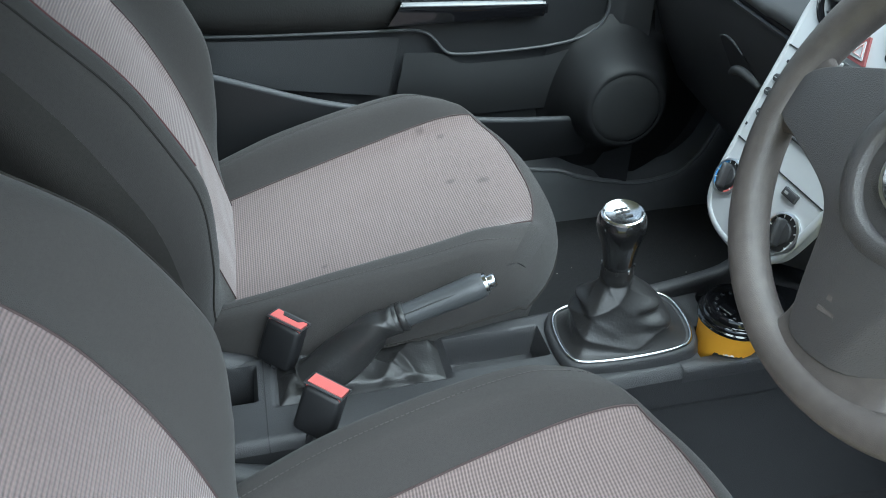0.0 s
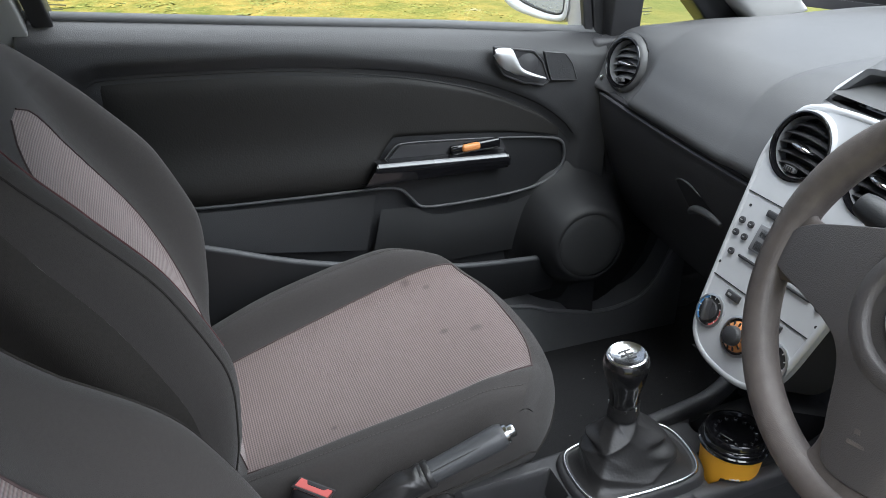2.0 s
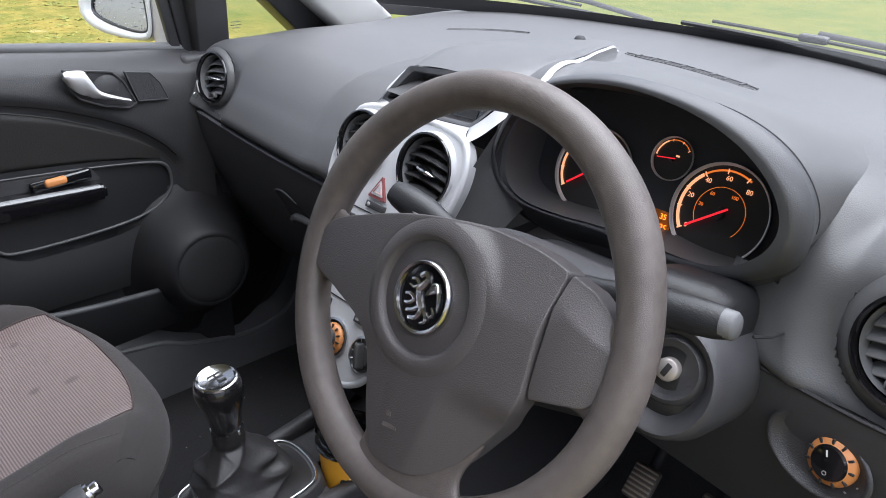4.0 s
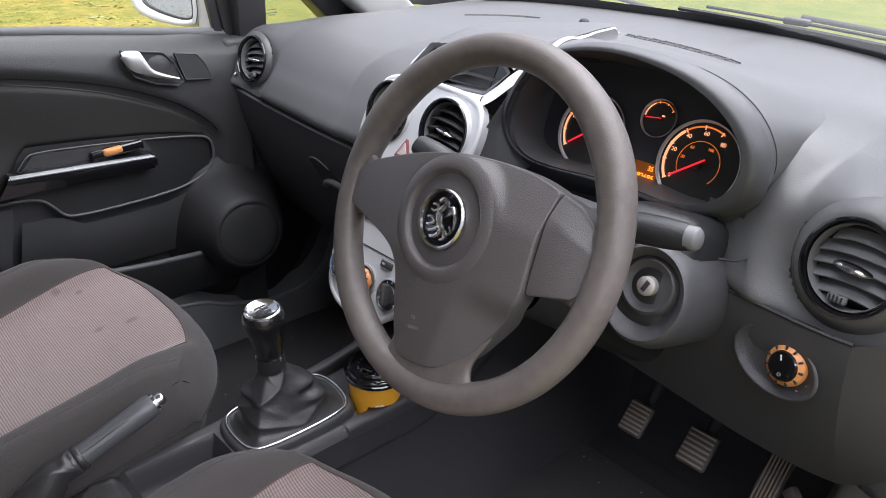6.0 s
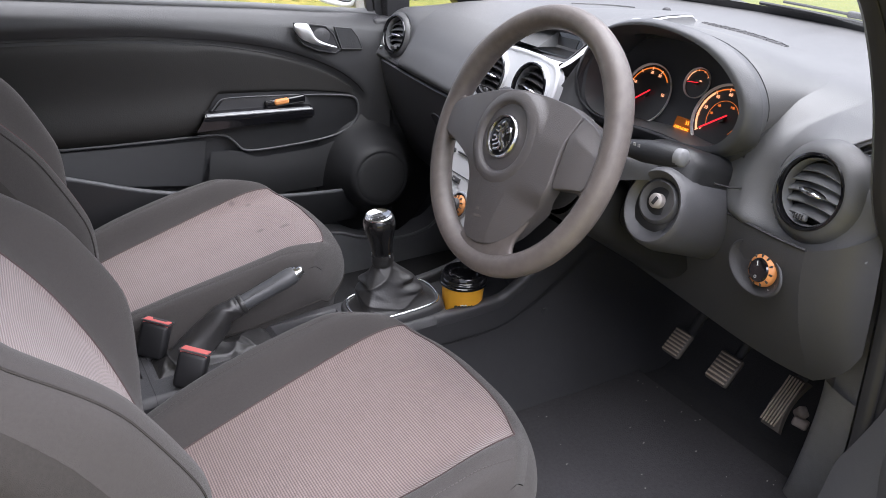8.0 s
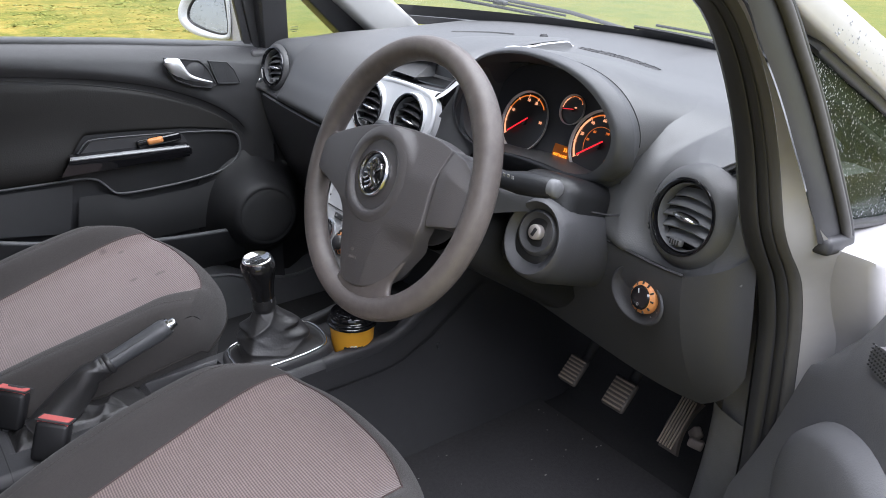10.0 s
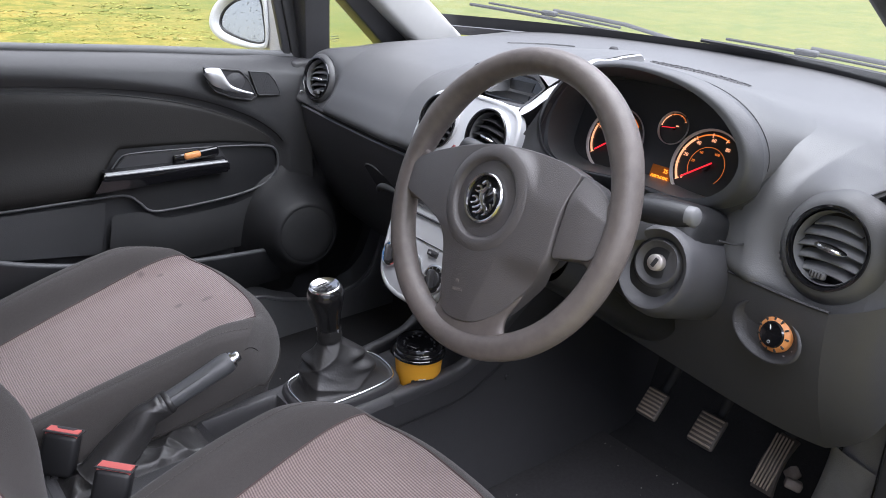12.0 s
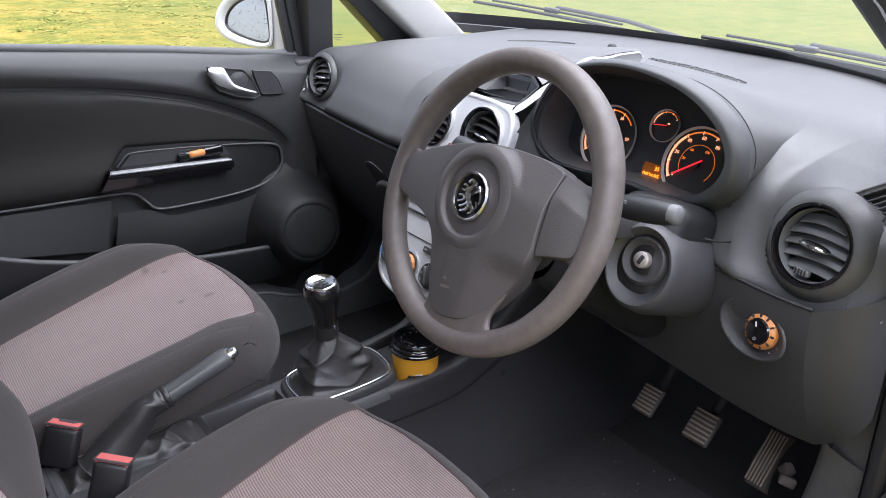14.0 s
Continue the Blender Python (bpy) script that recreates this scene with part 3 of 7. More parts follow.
door = thing("passenger_door", "closed dark grey car door with vinyl inset and chrome release lever", "car door", (0.2, 0.68, 0.4))
bm = sheet(lambda u, v: Vector(((X := lerp(-0.27, 0.715, u)), door_face(X, Z := lerp(line1(SILL, X), 0.33, v ** 1.15)), Z)), 110, 90, (0, 0.03, 0))
# Lighter copy of the door plastic; light on the upper face is coloured in.
part("inner_panel", bm, mat("lit_door_plastic", (0.0245, 0.025, 0.0265), 0.42, bump=0.5, bump_scale=800, vary=0.12), door)
bm = sheet(lambda u, v: Vector((lerp(-0.27, 0.80, u), 0.725 + 0.05 * math.sin(math.pi * v), lerp(0.90, 0.25, v))), 12, 14, (0, 0.02, 0))
part("outer_skin", bm, BODY, door, "silver painted outer skin")
bm = tube([(x, 0.694, line1(SILL, x) + 0.003) for x in np.linspace(-0.26, 0.715, 24)], 0.009, 8, flat=0.7)
part("window_seal", bm, mat("grey_flocked_seal", (0.10, 0.102, 0.105), 0.7), door, "grey flocked strip along the window sill")
INSET_LOW = [(-0.19, 0.70), (-0.025, 0.672), (0.137, 0.664), (0.240, 0.662), (0.265, 0.712), (0.295, 0.750), (0.407, 0.744), (0.511, 0.736), (0.621, 0.722), (0.650, 0.708)]


def inset(u, v):
    x = lerp(-0.19, 0.650, u)
    a, b = curve1(INSET_TOP, x), line1(INSET_LOW, x)
    z = lerp(a, b, v)
    edge = min(1, 14 * min(u, 1 - u), 9 * min(v, 1 - v) + 0.0)
    puff = 0.010 * (1 - (1 - max(0, edge)) ** 2)
    sag = 0.012 * math.exp(-((z - 0.70) / 0.05) ** 2) * (1 if x < 0.25 else max(0, 1 - (x - 0.25) / 0.06))
    return Vector((x, door_face(x, z) + 0.006 - puff - sag, z))


part("inset", grid(inset, 70, 26), DOORV, door, "soft black-brown vinyl inset")
def overhang_shade(u, v):
    """Dark strip painting the shadow under the overhanging upper panel, wider towards the front."""
    x = lerp(-0.188, 0.652, u)
    z0 = curve1(INSET_TOP, x)
    w = lerp(0.007, 0.024, max(0, (x - 0.05) / 0.6) ** 1.5)
    z = z0 - 0.002 + w * v
    return Vector((x, door_face(x, z) - 0.0012 + 0.004 * math.sin(math.pi * v), z))


part("inset_shade", grid(overhang_shade, 60, 5), DOORV, door)
# flowing edge under the grab handle
rim = smooth([(-0.262, 0.642, 0.688), (-0.05, 0.643, 0.672), (0.10, 0.643, 0.667), (0.235, 0.640, 0.665), (0.300, 0.637, 0.664), (0.322, 0.632, 0.641), (0.334, 0.630, 0.624), (0.352, 0.629, 0.618), (0.413, 0.628, 0.617), (0.532, 0.628, 0.621), (0.600, 0.629, 0.634), (0.634, 0.631, 0.662), (0.638, 0.633, 0.692), (0.630, 0.633, 0.716), (0.600, 0.633, 0.7245), (0.511, 0.633, 0.735), (0.407, 0.633, 0.743), (0.303, 0.633, 0.749), (0.290, 0.633, 0.741), (0.272, 0.633, 0.719)], times=3)
part("pull_rim", tube(rim, 0.0030, 8, taper=lambda t: line1([(0, 1), (0.70, 1), (0.78, 0.55), (1, 0.5)], t)), mat("grey_edge_plastic", (0.060, 0.062, 0.065), 0.45), door)
scoop = lambda u, v: Vector((lerp(0.266, 0.637, u), 0.638 - 0.006 * math.sin(math.pi * u) * v, lerp(line1([(0, 0.715), (0.10, 0.749), (0.38, 0.743), (0.66, 0.735), (0.96, 0.720), (1, 0.712)], u), line1([(0, 0.664), (0.09, 0.664), (0.18, 0.626), (0.235, 0.619), (0.40, 0.618), (0.72, 0.622), (0.90, 0.635), (0.985, 0.663), (1, 0.700)], u), v)))
part("pull_pocket", grid(scoop, 40, 8), DOORP, door)
bar_z = lambda u: lerp(0.7225, 0.7125, u)


def grab(u, v):
    """Bar with a flat polished top and a face that leans in below it."""
    x = lerp(0.254, 0.505, u)
    yz = [(0.632, 0.001), (0.6125, 0.0), (0.6080, -0.0005), (0.6040, -0.006), (0.6045, -0.018), (0.6080, -lerp(0.038, 0.027, u)), (0.632, -lerp(0.041, 0.030, u))]
    y, dz = yz[round(v * 6)]
    return Vector((x - (0.022 * (-dz / 0.036) * (1 - u) ** 3), y, bar_z(u) + dz))


handle = part("grab_handle", grid(grab, 40, 7), GLOSS, door, "gloss black grab handle")
part("rounded_end", tube([(0.504, 0.6135, bar_z(1) - 0.008 - 0.014 * k / 6) for k in range(7)], 0.0088, 14), GLOSS, handle)
# Grey strip painted in for the sky's reflection on the gloss bar.
part("edge_sheen", grid(lambda u, v: Vector((lerp(0.255, 0.500, u), lerp(0.6095, 0.6036, v), bar_z(u) + 0.0010 - 0.0048 * v ** 1.6)), 30, 5), mat("sheen_grey_edge", (0.13, 0.133, 0.137), 0.25, 0.5, vary=0.03), handle, "pale top edge painted as a reflection")
recess = [Vector((x, z, 0)) for x, z in [(0.275, 0.715), (0.304, 0.745), (0.407, 0.740), (0.500, 0.733), (0.512, 0.712)]]
tray = [(q.x, q.y) for q in rounded(recess, 1.0, 1)]
part("switch_tray", plate(tray, axes((0, 0.6325, 0), (0, -1, 0)), 0.004), BLACK, door)
part("switch_well", block((0.100, 0.012, 0.020), pose(0.446, 0.628, 0.7265, 0, -4, 0), 0.005, 2), GLOSS, door)
part("window_switch", block((0.036, 0.013, 0.014), pose(0.436, 0.6235, 0.7285, 0, -4, 0), 0.0055, 4), ORANGE, door, "orange-tinted window switch")
# Dark sheet over the lower panel; paints the shade of a recess.
bm = grid(lambda u, v: Vector((X := lerp(0.262 - 0.03 * v, 0.600, u), 0.6255 - 0.006 * math.sin(math.pi * v), lerp(curve1([(0.2, 0.63), (0.32, 0.625), (0.37, 0.600), (0.5, 0.602), (0.60, 0.622)], X), 0.50, v))), 20, 8)
part("recess_shade", bm, mat("recess_shade_plastic", (0.015, 0.0155, 0.016), 0.6), door)
# release lever
cupo = rounded([Vector((x, z, 0)) for x, z in [(0.482, 0.904), (0.557, 0.892), (0.576, 0.872), (0.592, 0.835), (0.580, 0.828), (0.537, 0.837), (0.500, 0.854), (0.486, 0.873)]], 1.0)
lev = part("lever_recess", plate([(q.x, q.y) for q in cupo], axes((0, 0.6325, 0), (0, -1, 0)), 0.012), DARK, door)
part("recess_rim", tube([(q.x, 0.6320, q.y) for q in cupo], 0.0020, 6, True), BLACK, door)
part("finger_cup", grid(lambda u, v: Vector((0.545 + 0.022 * v * math.cos(2 * math.pi * u), 0.6305 - 0.004 * (1 - v * v), 0.870 + 0.019 * v * math.sin(2 * math.pi * u))), 24, 6, closed_u=True), BLACK, lev)
lever_z = lambda u: curve1([(0, 0.902), (0.06, 0.905), (0.30, 0.903), (0.39, 0.889), (0.515, 0.868), (0.76, 0.855), (1, 0.846)], u)
lever_h = lambda u: curve1([(0, 0.010), (0.06, 0.022), (0.16, 0.035), (0.30, 0.041), (0.40, 0.031), (0.515, 0.015), (0.76, 0.0090), (1, 0.0045)], u)
part("release_lever", sheet(lambda u, v: Vector((lerp(0.476, 0.577, u), 0.620 - 0.009 * math.sin(math.pi * (0.12 + 0.76 * v)) + 0.006 * v, lever_z(u) - v * lever_h(u))), 32, 10, (0, 0.005, 0)), mat("bright_satin_chrome", (0.86, 0.87, 0.88), 0.40, 0.75, vary=0.03), door, "chrome release lever")
gril = rounded([Vector((x, z, 0)) for x, z in [(0.579, 0.889), (0.621, 0.883), (0.637, 0.864), (0.650, 0.832), (0.596, 0.837), (0.588, 0.860)]], 1.0)
tw = part("tweeter", plate([(q.x, q.y) for q in gril], axes((0, 0.6300, 0), (0, -1, 0)), 0.01), mat("grille_cloth", (0.030, 0.031, 0.033), 0.8, bump=0.8, bump_scale=1500), door, "small dark speaker grille")
part("grille_rim", tube([(q.x, 0.6300, q.y) for q in gril], 0.0012, 5, True), mat("door_edge_plastic", (0.042, 0.043, 0.045), 0.45), tw)
bmt = bmesh.new()
for i in range(5):
    for j in range(6):
        block((0.0022, 0.0010, 0.0022), pose(0.594 + 0.0085 * i + 0.003 * (5 - j) * 0.6 - 0.006, 0.6297, 0.843 + 0.0074 * j - 0.0012 * i), 0, bm=bmt)
part("grille_mesh", bmt, DARK, tw)
part("screw", lathe([(0, 0.002), (0.004, 0.002), (0.005, 0)], axes((0.694, 0.616, 0.836), (0, -1, 0)), 12), SATIN, door)
# speaker
spk = axes((0.641, 0.512, 0.541), (-0.10, -1, 0.10))
sp = part("speaker_housing", lathe([(0.215, -0.146), (0.165, -0.130), (0.134, -0.115), (0.113, -0.092), (0.098, -0.062), (0.087, -0.034), (0.0785, -0.014), (0.0715, -0.003), (0.067, -0.001), (0.063, -0.0015)], spk, 56), mat("speaker_pod_plastic", (0.013, 0.0133, 0.014), 0.5, bump=0.4, bump_scale=800, vary=0.15, spec=0.35), door)
part("speaker_cover", lathe([(0.0635, -0.004), (0.061, -0.002), (0.050, 0.000), (0.03, 0.001), (0, 0.0015)], spk, 44), mat("speaker_cloth", (0.014, 0.0145, 0.015), 0.7, bump=0.5, bump_scale=900), sp, "round black speaker cover")
# map pocket
pk = lambda u, v: Vector((X := lerp(-0.24, 0.602, u), 0.553 + 0.012 * (2 * u - 1) ** 2 + 0.02 * v * v, lerp(curve1([(-0.24, 0.70), (-0.039, 0.631), (0.109, 0.580), (0.26, 0.545), (0.412, 0.516), (0.602, 0.498)], X), 0.415, v)))
pocket = part("map_pocket", sheet(pk, 30, 8, (0, 0.012, 0)), DOORP, door)
part("pocket_lip", tube([pk(u, 0) + Vector((0, 0.006, 0)) for u in np.linspace(0, 1, 32)], 0.0065, 8), mat("pocket_lip_plastic", (0.044, 0.046, 0.049), 0.5), pocket)
low = lambda u, v: Vector((lerp(-0.26, 0.255 - 0.025 * v, u), 0.636 - 0.018 * v - 0.01 * math.sin(math.pi * u), lerp(lerp(0.682, 0.655, u), lerp(0.66, 0.575, u) - 0.02, v)))
part("lower_panel", grid(low, 20, 8), DOORP, door)
bm = bmesh.new()
f = bm.faces.new([bm.verts.new(p) for p in [(-0.23, 0.70, 0.96), (0.715, 0.70, 0.88), (0.60, 0.64, 1.16), (0.30, 0.57, 1.38), (-0.32, 0.57, 1.42)]])
win = part("window", bm, CLEAR, door, "clear door window wound up")
win.visible_shadow = False
for dz, w in ((0.0, 0.022), (-0.007, 0.026), (-0.013, 0.016)):
    part("etched_mark", block((w, 0.0006, 0.0016), pose(-0.205, 0.683, 1.016 + dz, 0, 5, 0), 0), ETCH, win)

# passenger wing mirror
mir = thing("wing_mirror", "silver wing mirror wet with raindrops", "wing mirror", (0.75, 0.80, 0.90))
MN = Vector((-1, -0.30, 0.16)).normalized()
mirror_at = lambda y, z, back=0.0: Vector((0.668 - 0.30 * (y - 0.86) + 0.16 * (z - 0.955), y, z)) - MN * back
edge_out = smooth([(y, z, 0) for y, z in [(0.960, 0.949), (0.953, 0.980), (0.928, 1.008), (0.88, 1.030), (0.81, 1.040), (0.779, 1.030), (0.767, 0.978), (0.757, 0.920), (0.774, 0.906), (0.832, 0.903), (0.906, 0.909), (0.945, 0.926)]], True, 2)
edge_in = smooth([(y, z, 0) for y, z in [(0.928, 0.949), (0.921, 0.978), (0.890, 1.003), (0.85, 1.016), (0.812, 1.021), (0.799, 1.012), (0.789, 0.983), (0.772, 0.927), (0.788, 0.919), (0.820, 0.919), (0.875, 0.926), (0.914, 0.936)]], True, 2)
ne = len(edge_out)
MC = Vector((0.860, 0.962, 0))
def shell(u, v):
    """Rounded casing behind the glass."""
    k, back = [(1.0, 0.0), (1.03, 0.012), (1.0, 0.035), (0.86, 0.062), (0.55, 0.085), (0.0, 0.092)][round(v * 5)]
    q = MC.lerp(edge_out[round(u * ne) % ne], k)
    return mirror_at(q.x, q.y, back)


def bezel(u, v):
    q = edge_out[round(u * ne) % ne].lerp(edge_in[round(u * ne) % ne], v)
    return mirror_at(q.x, q.y, -0.007 * math.sin(math.pi * (0.1 + 0.9 * v)) + 0.006 * v)


part("housing", grid(shell, ne, 6, closed_u=True), BODY, mir)
part("rim", grid(bezel, ne, 9, closed_u=True), mat("pale_mirror_rim", (0.62, 0.63, 0.64), 0.4, 0.1, vary=0.05), mir, "pale silver rim")
part("glass", grid(lambda u, v: mirror_at(*(MC.lerp(edge_in[round(u * ne) % ne], v * 1.01)).xy, 0.005), ne, 4, closed_u=True), MIRROR, mir, "slightly rainy mirror glass")
part("glass_edge", tube([mirror_at(q.x, q.y, 0.003) for q in edge_in], 0.0022, 6, True), RUBBER, mir)
random.seed(21)
drops = bmesh.new()
for k in range(170):
    q = MC.lerp(edge_in[random.randrange(ne)], random.random() ** 0.35)
    bmesh.ops.create_icosphere(drops, subdivisions=1, radius=random.uniform(0.0004, 0.0012), matrix=Matrix.Translation(mirror_at(q.x, q.y, 0.004)))
tagged(part("raindrops", drops, mat("mirror_drop", (0.38, 0.40, 0.42), 0.08, vary=0.02, coat=0.5), mir), kind="stuff")
part("stalk", sheet(lambda u, v: Vector((0.706, 0.783, 1.045)).lerp(Vector((0.693, 0.757, 0.898)), v).lerp(Vector((0.719, 0.748, 1.045)).lerp(Vector((0.708, 0.711, 0.898)), v), u) + Vector((-0.004 * math.sin(math.pi * u), 0, 0)), 8, 10, (0.055, 0.015, 0)), BODY, mir)
part("window_channel", prism([(0.655, 1.12), (0.674, 1.12), (0.711, 0.903), (0.693, 0.903)], 0.688, 0.702, 0.002), RUBBER, door)
part("corner_plate", prism([(0.676, 1.12), (0.712, 1.12), (0.748, 0.880), (0.713, 0.903)], 0.686, 0.702, 0.003), bpy.data.materials["lit_door_plastic"], door)


# ---- driver side: frame, seal and open door ----
def resampled(pts, n=90):
    """Points at even steps along a smoothed line."""
    p = smooth(pts, times=3)
    d = [0.0]
    for a, b in zip(p, p[1:]):
        d.append(d[-1] + (b - a).length)
    return [Vector([float(np.interp(d[-1] * k / (n - 1), d, [q[c] for q in p])) for c in range(3)]) for k in range(n)]


E0 = resampled([(x, -0.675 + 0.10 * max(0, z - 1.12), z) for x, z in [(0.20, 1.33), (0.36, 1.245), (0.491, 1.166), (0.525, 1.150), (0.552, 1.120), (0.577, 1.086), (0.602, 1.045), (0.621, 1.008), (0.639, 0.962), (0.656, 0.914), (0.681, 0.874), (0.718, 0.827), (0.745, 0.756), (0.750, 0.716), (0.757, 0.673), (0.763, 0.617), (0.770, 0.560), (0.775, 0.50), (0.765, 0.42), (0.70, 0.375), (0.40, 0.365)]])
E1 = resampled([(x, -0.715 + 0.10 * max(0, z - 1.12), z) for x, z in [(0.22, 1.335), (0.38, 1.245), (0.508, 1.166), (0.535, 1.142), (0.556, 1.115), (0.578, 1.088), (0.603, 1.054), (0.626, 1.011), (0.645, 0.973), (0.668, 0.918), (0.698, 0.878), (0.731, 0.846), (0.752, 0.804), (0.767, 0.753), (0.777, 0.701), (0.787, 0.646), (0.795, 0.58), (0.80, 0.50), (0.79, 0.40), (0.72, 0.34), (0.42, 0.330)]])
nE = len(E0)
seals = thing("door_seal", "thick black rubber seals round the driver door opening", "door seal", (0.6, -0.69, 0.4))


def seal_band(v0, v1, bulge, n=9):
    """A rounded strip of the frame between two fractions of its width."""
    def fn(u, v):
        i = round(u * (nE - 1))
        k = lerp(v0, v1, v)
        return E0[i].lerp(E1[i], k) + Vector((-0.25, -1.0, 0)) * (bulge * math.sin(math.pi * v) ** 0.6) + Vector((0.004, 0.006, 0)) * (1 if v in (0, 1) else 0)
    return grid(fn, nE, n)


part("inner_seal", seal_band(0.0, 0.36, 0.006), RUBBER, seals)
part("middle_seal", seal_band(0.36, 0.66, 0.005), RUBBER, seals)
part("outer_seal", seal_band(0.66, 1.0, 0.0035), mat("grey_seal_rubber", (0.085, 0.083, 0.084), 0.5, vary=0.15, bump=0.2), seals)
part("trim_edge", grid(lambda u, v: E0[round(u * (nE - 1))] + Vector((0.006 + 0.09 * v, 0.010 + 0.022 * v, 0.004 * v)), nE, 4), BLACK, seals)
E2 = resampled([(x, y, z) for x, y, z in [(0.36, -0.70, 1.245), (0.470, -0.728, 1.176), (0.495, -0.735, 1.158), (0.520, -0.735, 1.126), (0.552, -0.735, 1.095), (0.582, -0.735, 1.061), (0.616, -0.735, 1.018), (0.650, -0.735, 0.977), (0.693, -0.735, 0.918), (0.775, -0.760, 0.86), (0.83, -0.775, 0.78), (0.86, -0.78, 0.68), (0.87, -0.78, 0.55), (0.87, -0.78, 0.40)]], 70)
def at_height(line, z):
    """Place of a line that falls steadily, at a height."""
    p = sorted(line, key=lambda q: q.z)
    return Vector([float(np.interp(z, [q.z for q in p], [q[c] for q in p])) for c in range(2)] + [z])


fall = E1[4:76]
bm = grid(lambda u, v: at_height(fall, lerp(1.24, 0.42, u)).lerp(at_height(E2, lerp(1.24, 0.42, u)), v), 80, 6)
structure("pillar_front_right", bm, BODY, "silver painted flange of the front door opening", "pillar")
pl = resampled([(x, -0.737, z) for x, z in [(0.40, 1.225), (0.470, 1.178), (0.495, 1.158), (0.520, 1.126), (0.552, 1.095), (0.582, 1.061), (0.616, 1.018), (0.650, 0.977), (0.693, 0.918), (0.705, 0.898)]], 40)
pr = resampled([(x, -0.737, z) for x, z in [(0.45, 1.225), (0.533, 1.169), (0.558, 1.146), (0.587, 1.115), (0.624, 1.076), (0.656, 1.039), (0.694, 0.993), (0.725, 0.955), (0.762, 0.908), (0.772, 0.888)]], 40)
post = thing("quarter_post", "black rubber-edged upright beside the rainy quarter window", "window post", (0.68, -0.73, 0.9))
part("post", sheet(lambda u, v: pl[round(u * 39)].lerp(pr[round(u * 39)], v * 0.80) + Vector((0, -0.003 * math.sin(math.pi * v) ** 0.7, 0)), 40, 10, (0.030, 0.016, 0)), RUBBER, post)
part("post_edge", tube([p.lerp(q, 0.86) + Vector((0, -0.004, 0)) for p, q in zip(pl, pr)], 0.0060, 8), mat("dusty_edge_rubber", (0.055, 0.053, 0.052), 0.7, vary=0.3, scale=120), post)
part("post_edge", tube([p.lerp(q, 1.02) + Vector((0, -0.003, 0)) for p, q in zip(pl, pr)], 0.0048, 8), RUBBER, post)
part("post_foot", block((0.062, 0.026, 0.022), pose(0.742, -0.735, 0.890, 0, 8, 0), 0.008, 3), RUBBER, post)
GPOLY = [(0.576, 1.136), (0.633, 1.111), (0.668, 1.095), (0.776, 1.046), (1.02, 0.930), (1.02, 0.872), (0.865, 0.886), (0.780, 0.900), (0.745, 0.955), (0.672, 1.040)]
qwin = pane("window_3", [(x, -0.722, z) for x, z in GPOLY], TINT, "driver-side quarter window covered in raindrops")
edge_pts = [Vector((x, -0.728, z)) for x, z in GPOLY]
part("window_frame", tube(edge_pts, 0.006, 8, True), RUBBER, qwin)
part("dark_border", plate([(x, z) for x, z in GPOLY], axes((0, -0.718, 0), (0, -1, 0)), 0.003, [[(0.684, 1.058), (0.747, 1.034), (0.792, 1.014), (0.97, 0.930), (0.97, 0.893), (0.856, 0.903), (0.804, 0.912)]]), DARK, qwin, "black printed border of the glass")
random.seed(9)
drops = bmesh.new()
for k in range(1500):
    x = random.uniform(0.62, 0.98)
    lo, hi = line1([(0.60, 1.115), (0.672, 1.04), (0.745, 0.955), (0.785, 0.90), (1.0, 0.876)], x), line1([(0.60, 1.12), (0.776, 1.042), (1.02, 0.925)], x)
    z = random.uniform(lo, hi)
    bmesh.ops.create_icosphere(drops, subdivisions=1, radius=random.uniform(0.0002, 0.0008), matrix=pose(x, -0.727, z) @ Matrix.Diagonal((1, 0.6, random.uniform(1, 1.8), 1)))
DROP = mat("water_drop", (0.38, 0.40, 0.42), 0.08, vary=0.02, coat=0.5)
tagged(part("raindrops", drops, DROP, qwin), kind="stuff")
bm = prism([(0.30, 1.31), (0.45, 1.235), (0.599, 1.169), (0.713, 1.123), (0.83, 1.075), (1.03, 0.985), (1.25, 0.90), (1.03, 0.932), (0.776, 1.052), (0.668, 1.101), (0.574, 1.143), (0.545, 1.158), (0.40, 1.232), (0.28, 1.29)], -0.745, -0.69, 0.006)
structure("roof_pillar_right", bm, BODY, "wet silver outer front pillar", "pillar")
drops = bmesh.new()
for k in range(150):
    x = random.uniform(0.62, 0.95)
    z = line1([(0.574, 1.143), (0.776, 1.052), (1.03, 0.932)], x) + random.uniform(0.004, 0.03)
    bmesh.ops.create_icosphere(drops, subdivisions=1, radius=random.uniform(0.0003, 0.0009), matrix=pose(x, -0.7455, z) @ Matrix.Diagonal((1, 0.6, random.uniform(1, 1.8), 1)))
tagged(part("raindrops", drops, DROP, bpy.data.objects["roof_pillar_right"]), kind="stuff")
bm = prism([(0.735, 0.888), (0.765, 0.888), (1.10, 0.868), (1.30, 0.85), (1.30, 0.30), (0.86, 0.30), (0.835, 0.55), (0.80, 0.75)], -0.79, -0.71, 0.012)
structure("wing_right", bm, BODY, "silver hinge post and front wing beside the door opening", "car wing")
bm = lean(prism([(1.03, 0.905), (1.15, 0.93), (0.50, 1.40), (0.40, 1.38)], -0.66, -0.60, 0.012), 0.92, 0.28, -1)
structure("trim_pillar_right", bm, BLACK, "dark cover of the driver-side slanting pillar", "pillar trim")

# open driver door: hinge line and direction of the door from it
HX, HY = 0.875, -0.785
DA = radians(53)
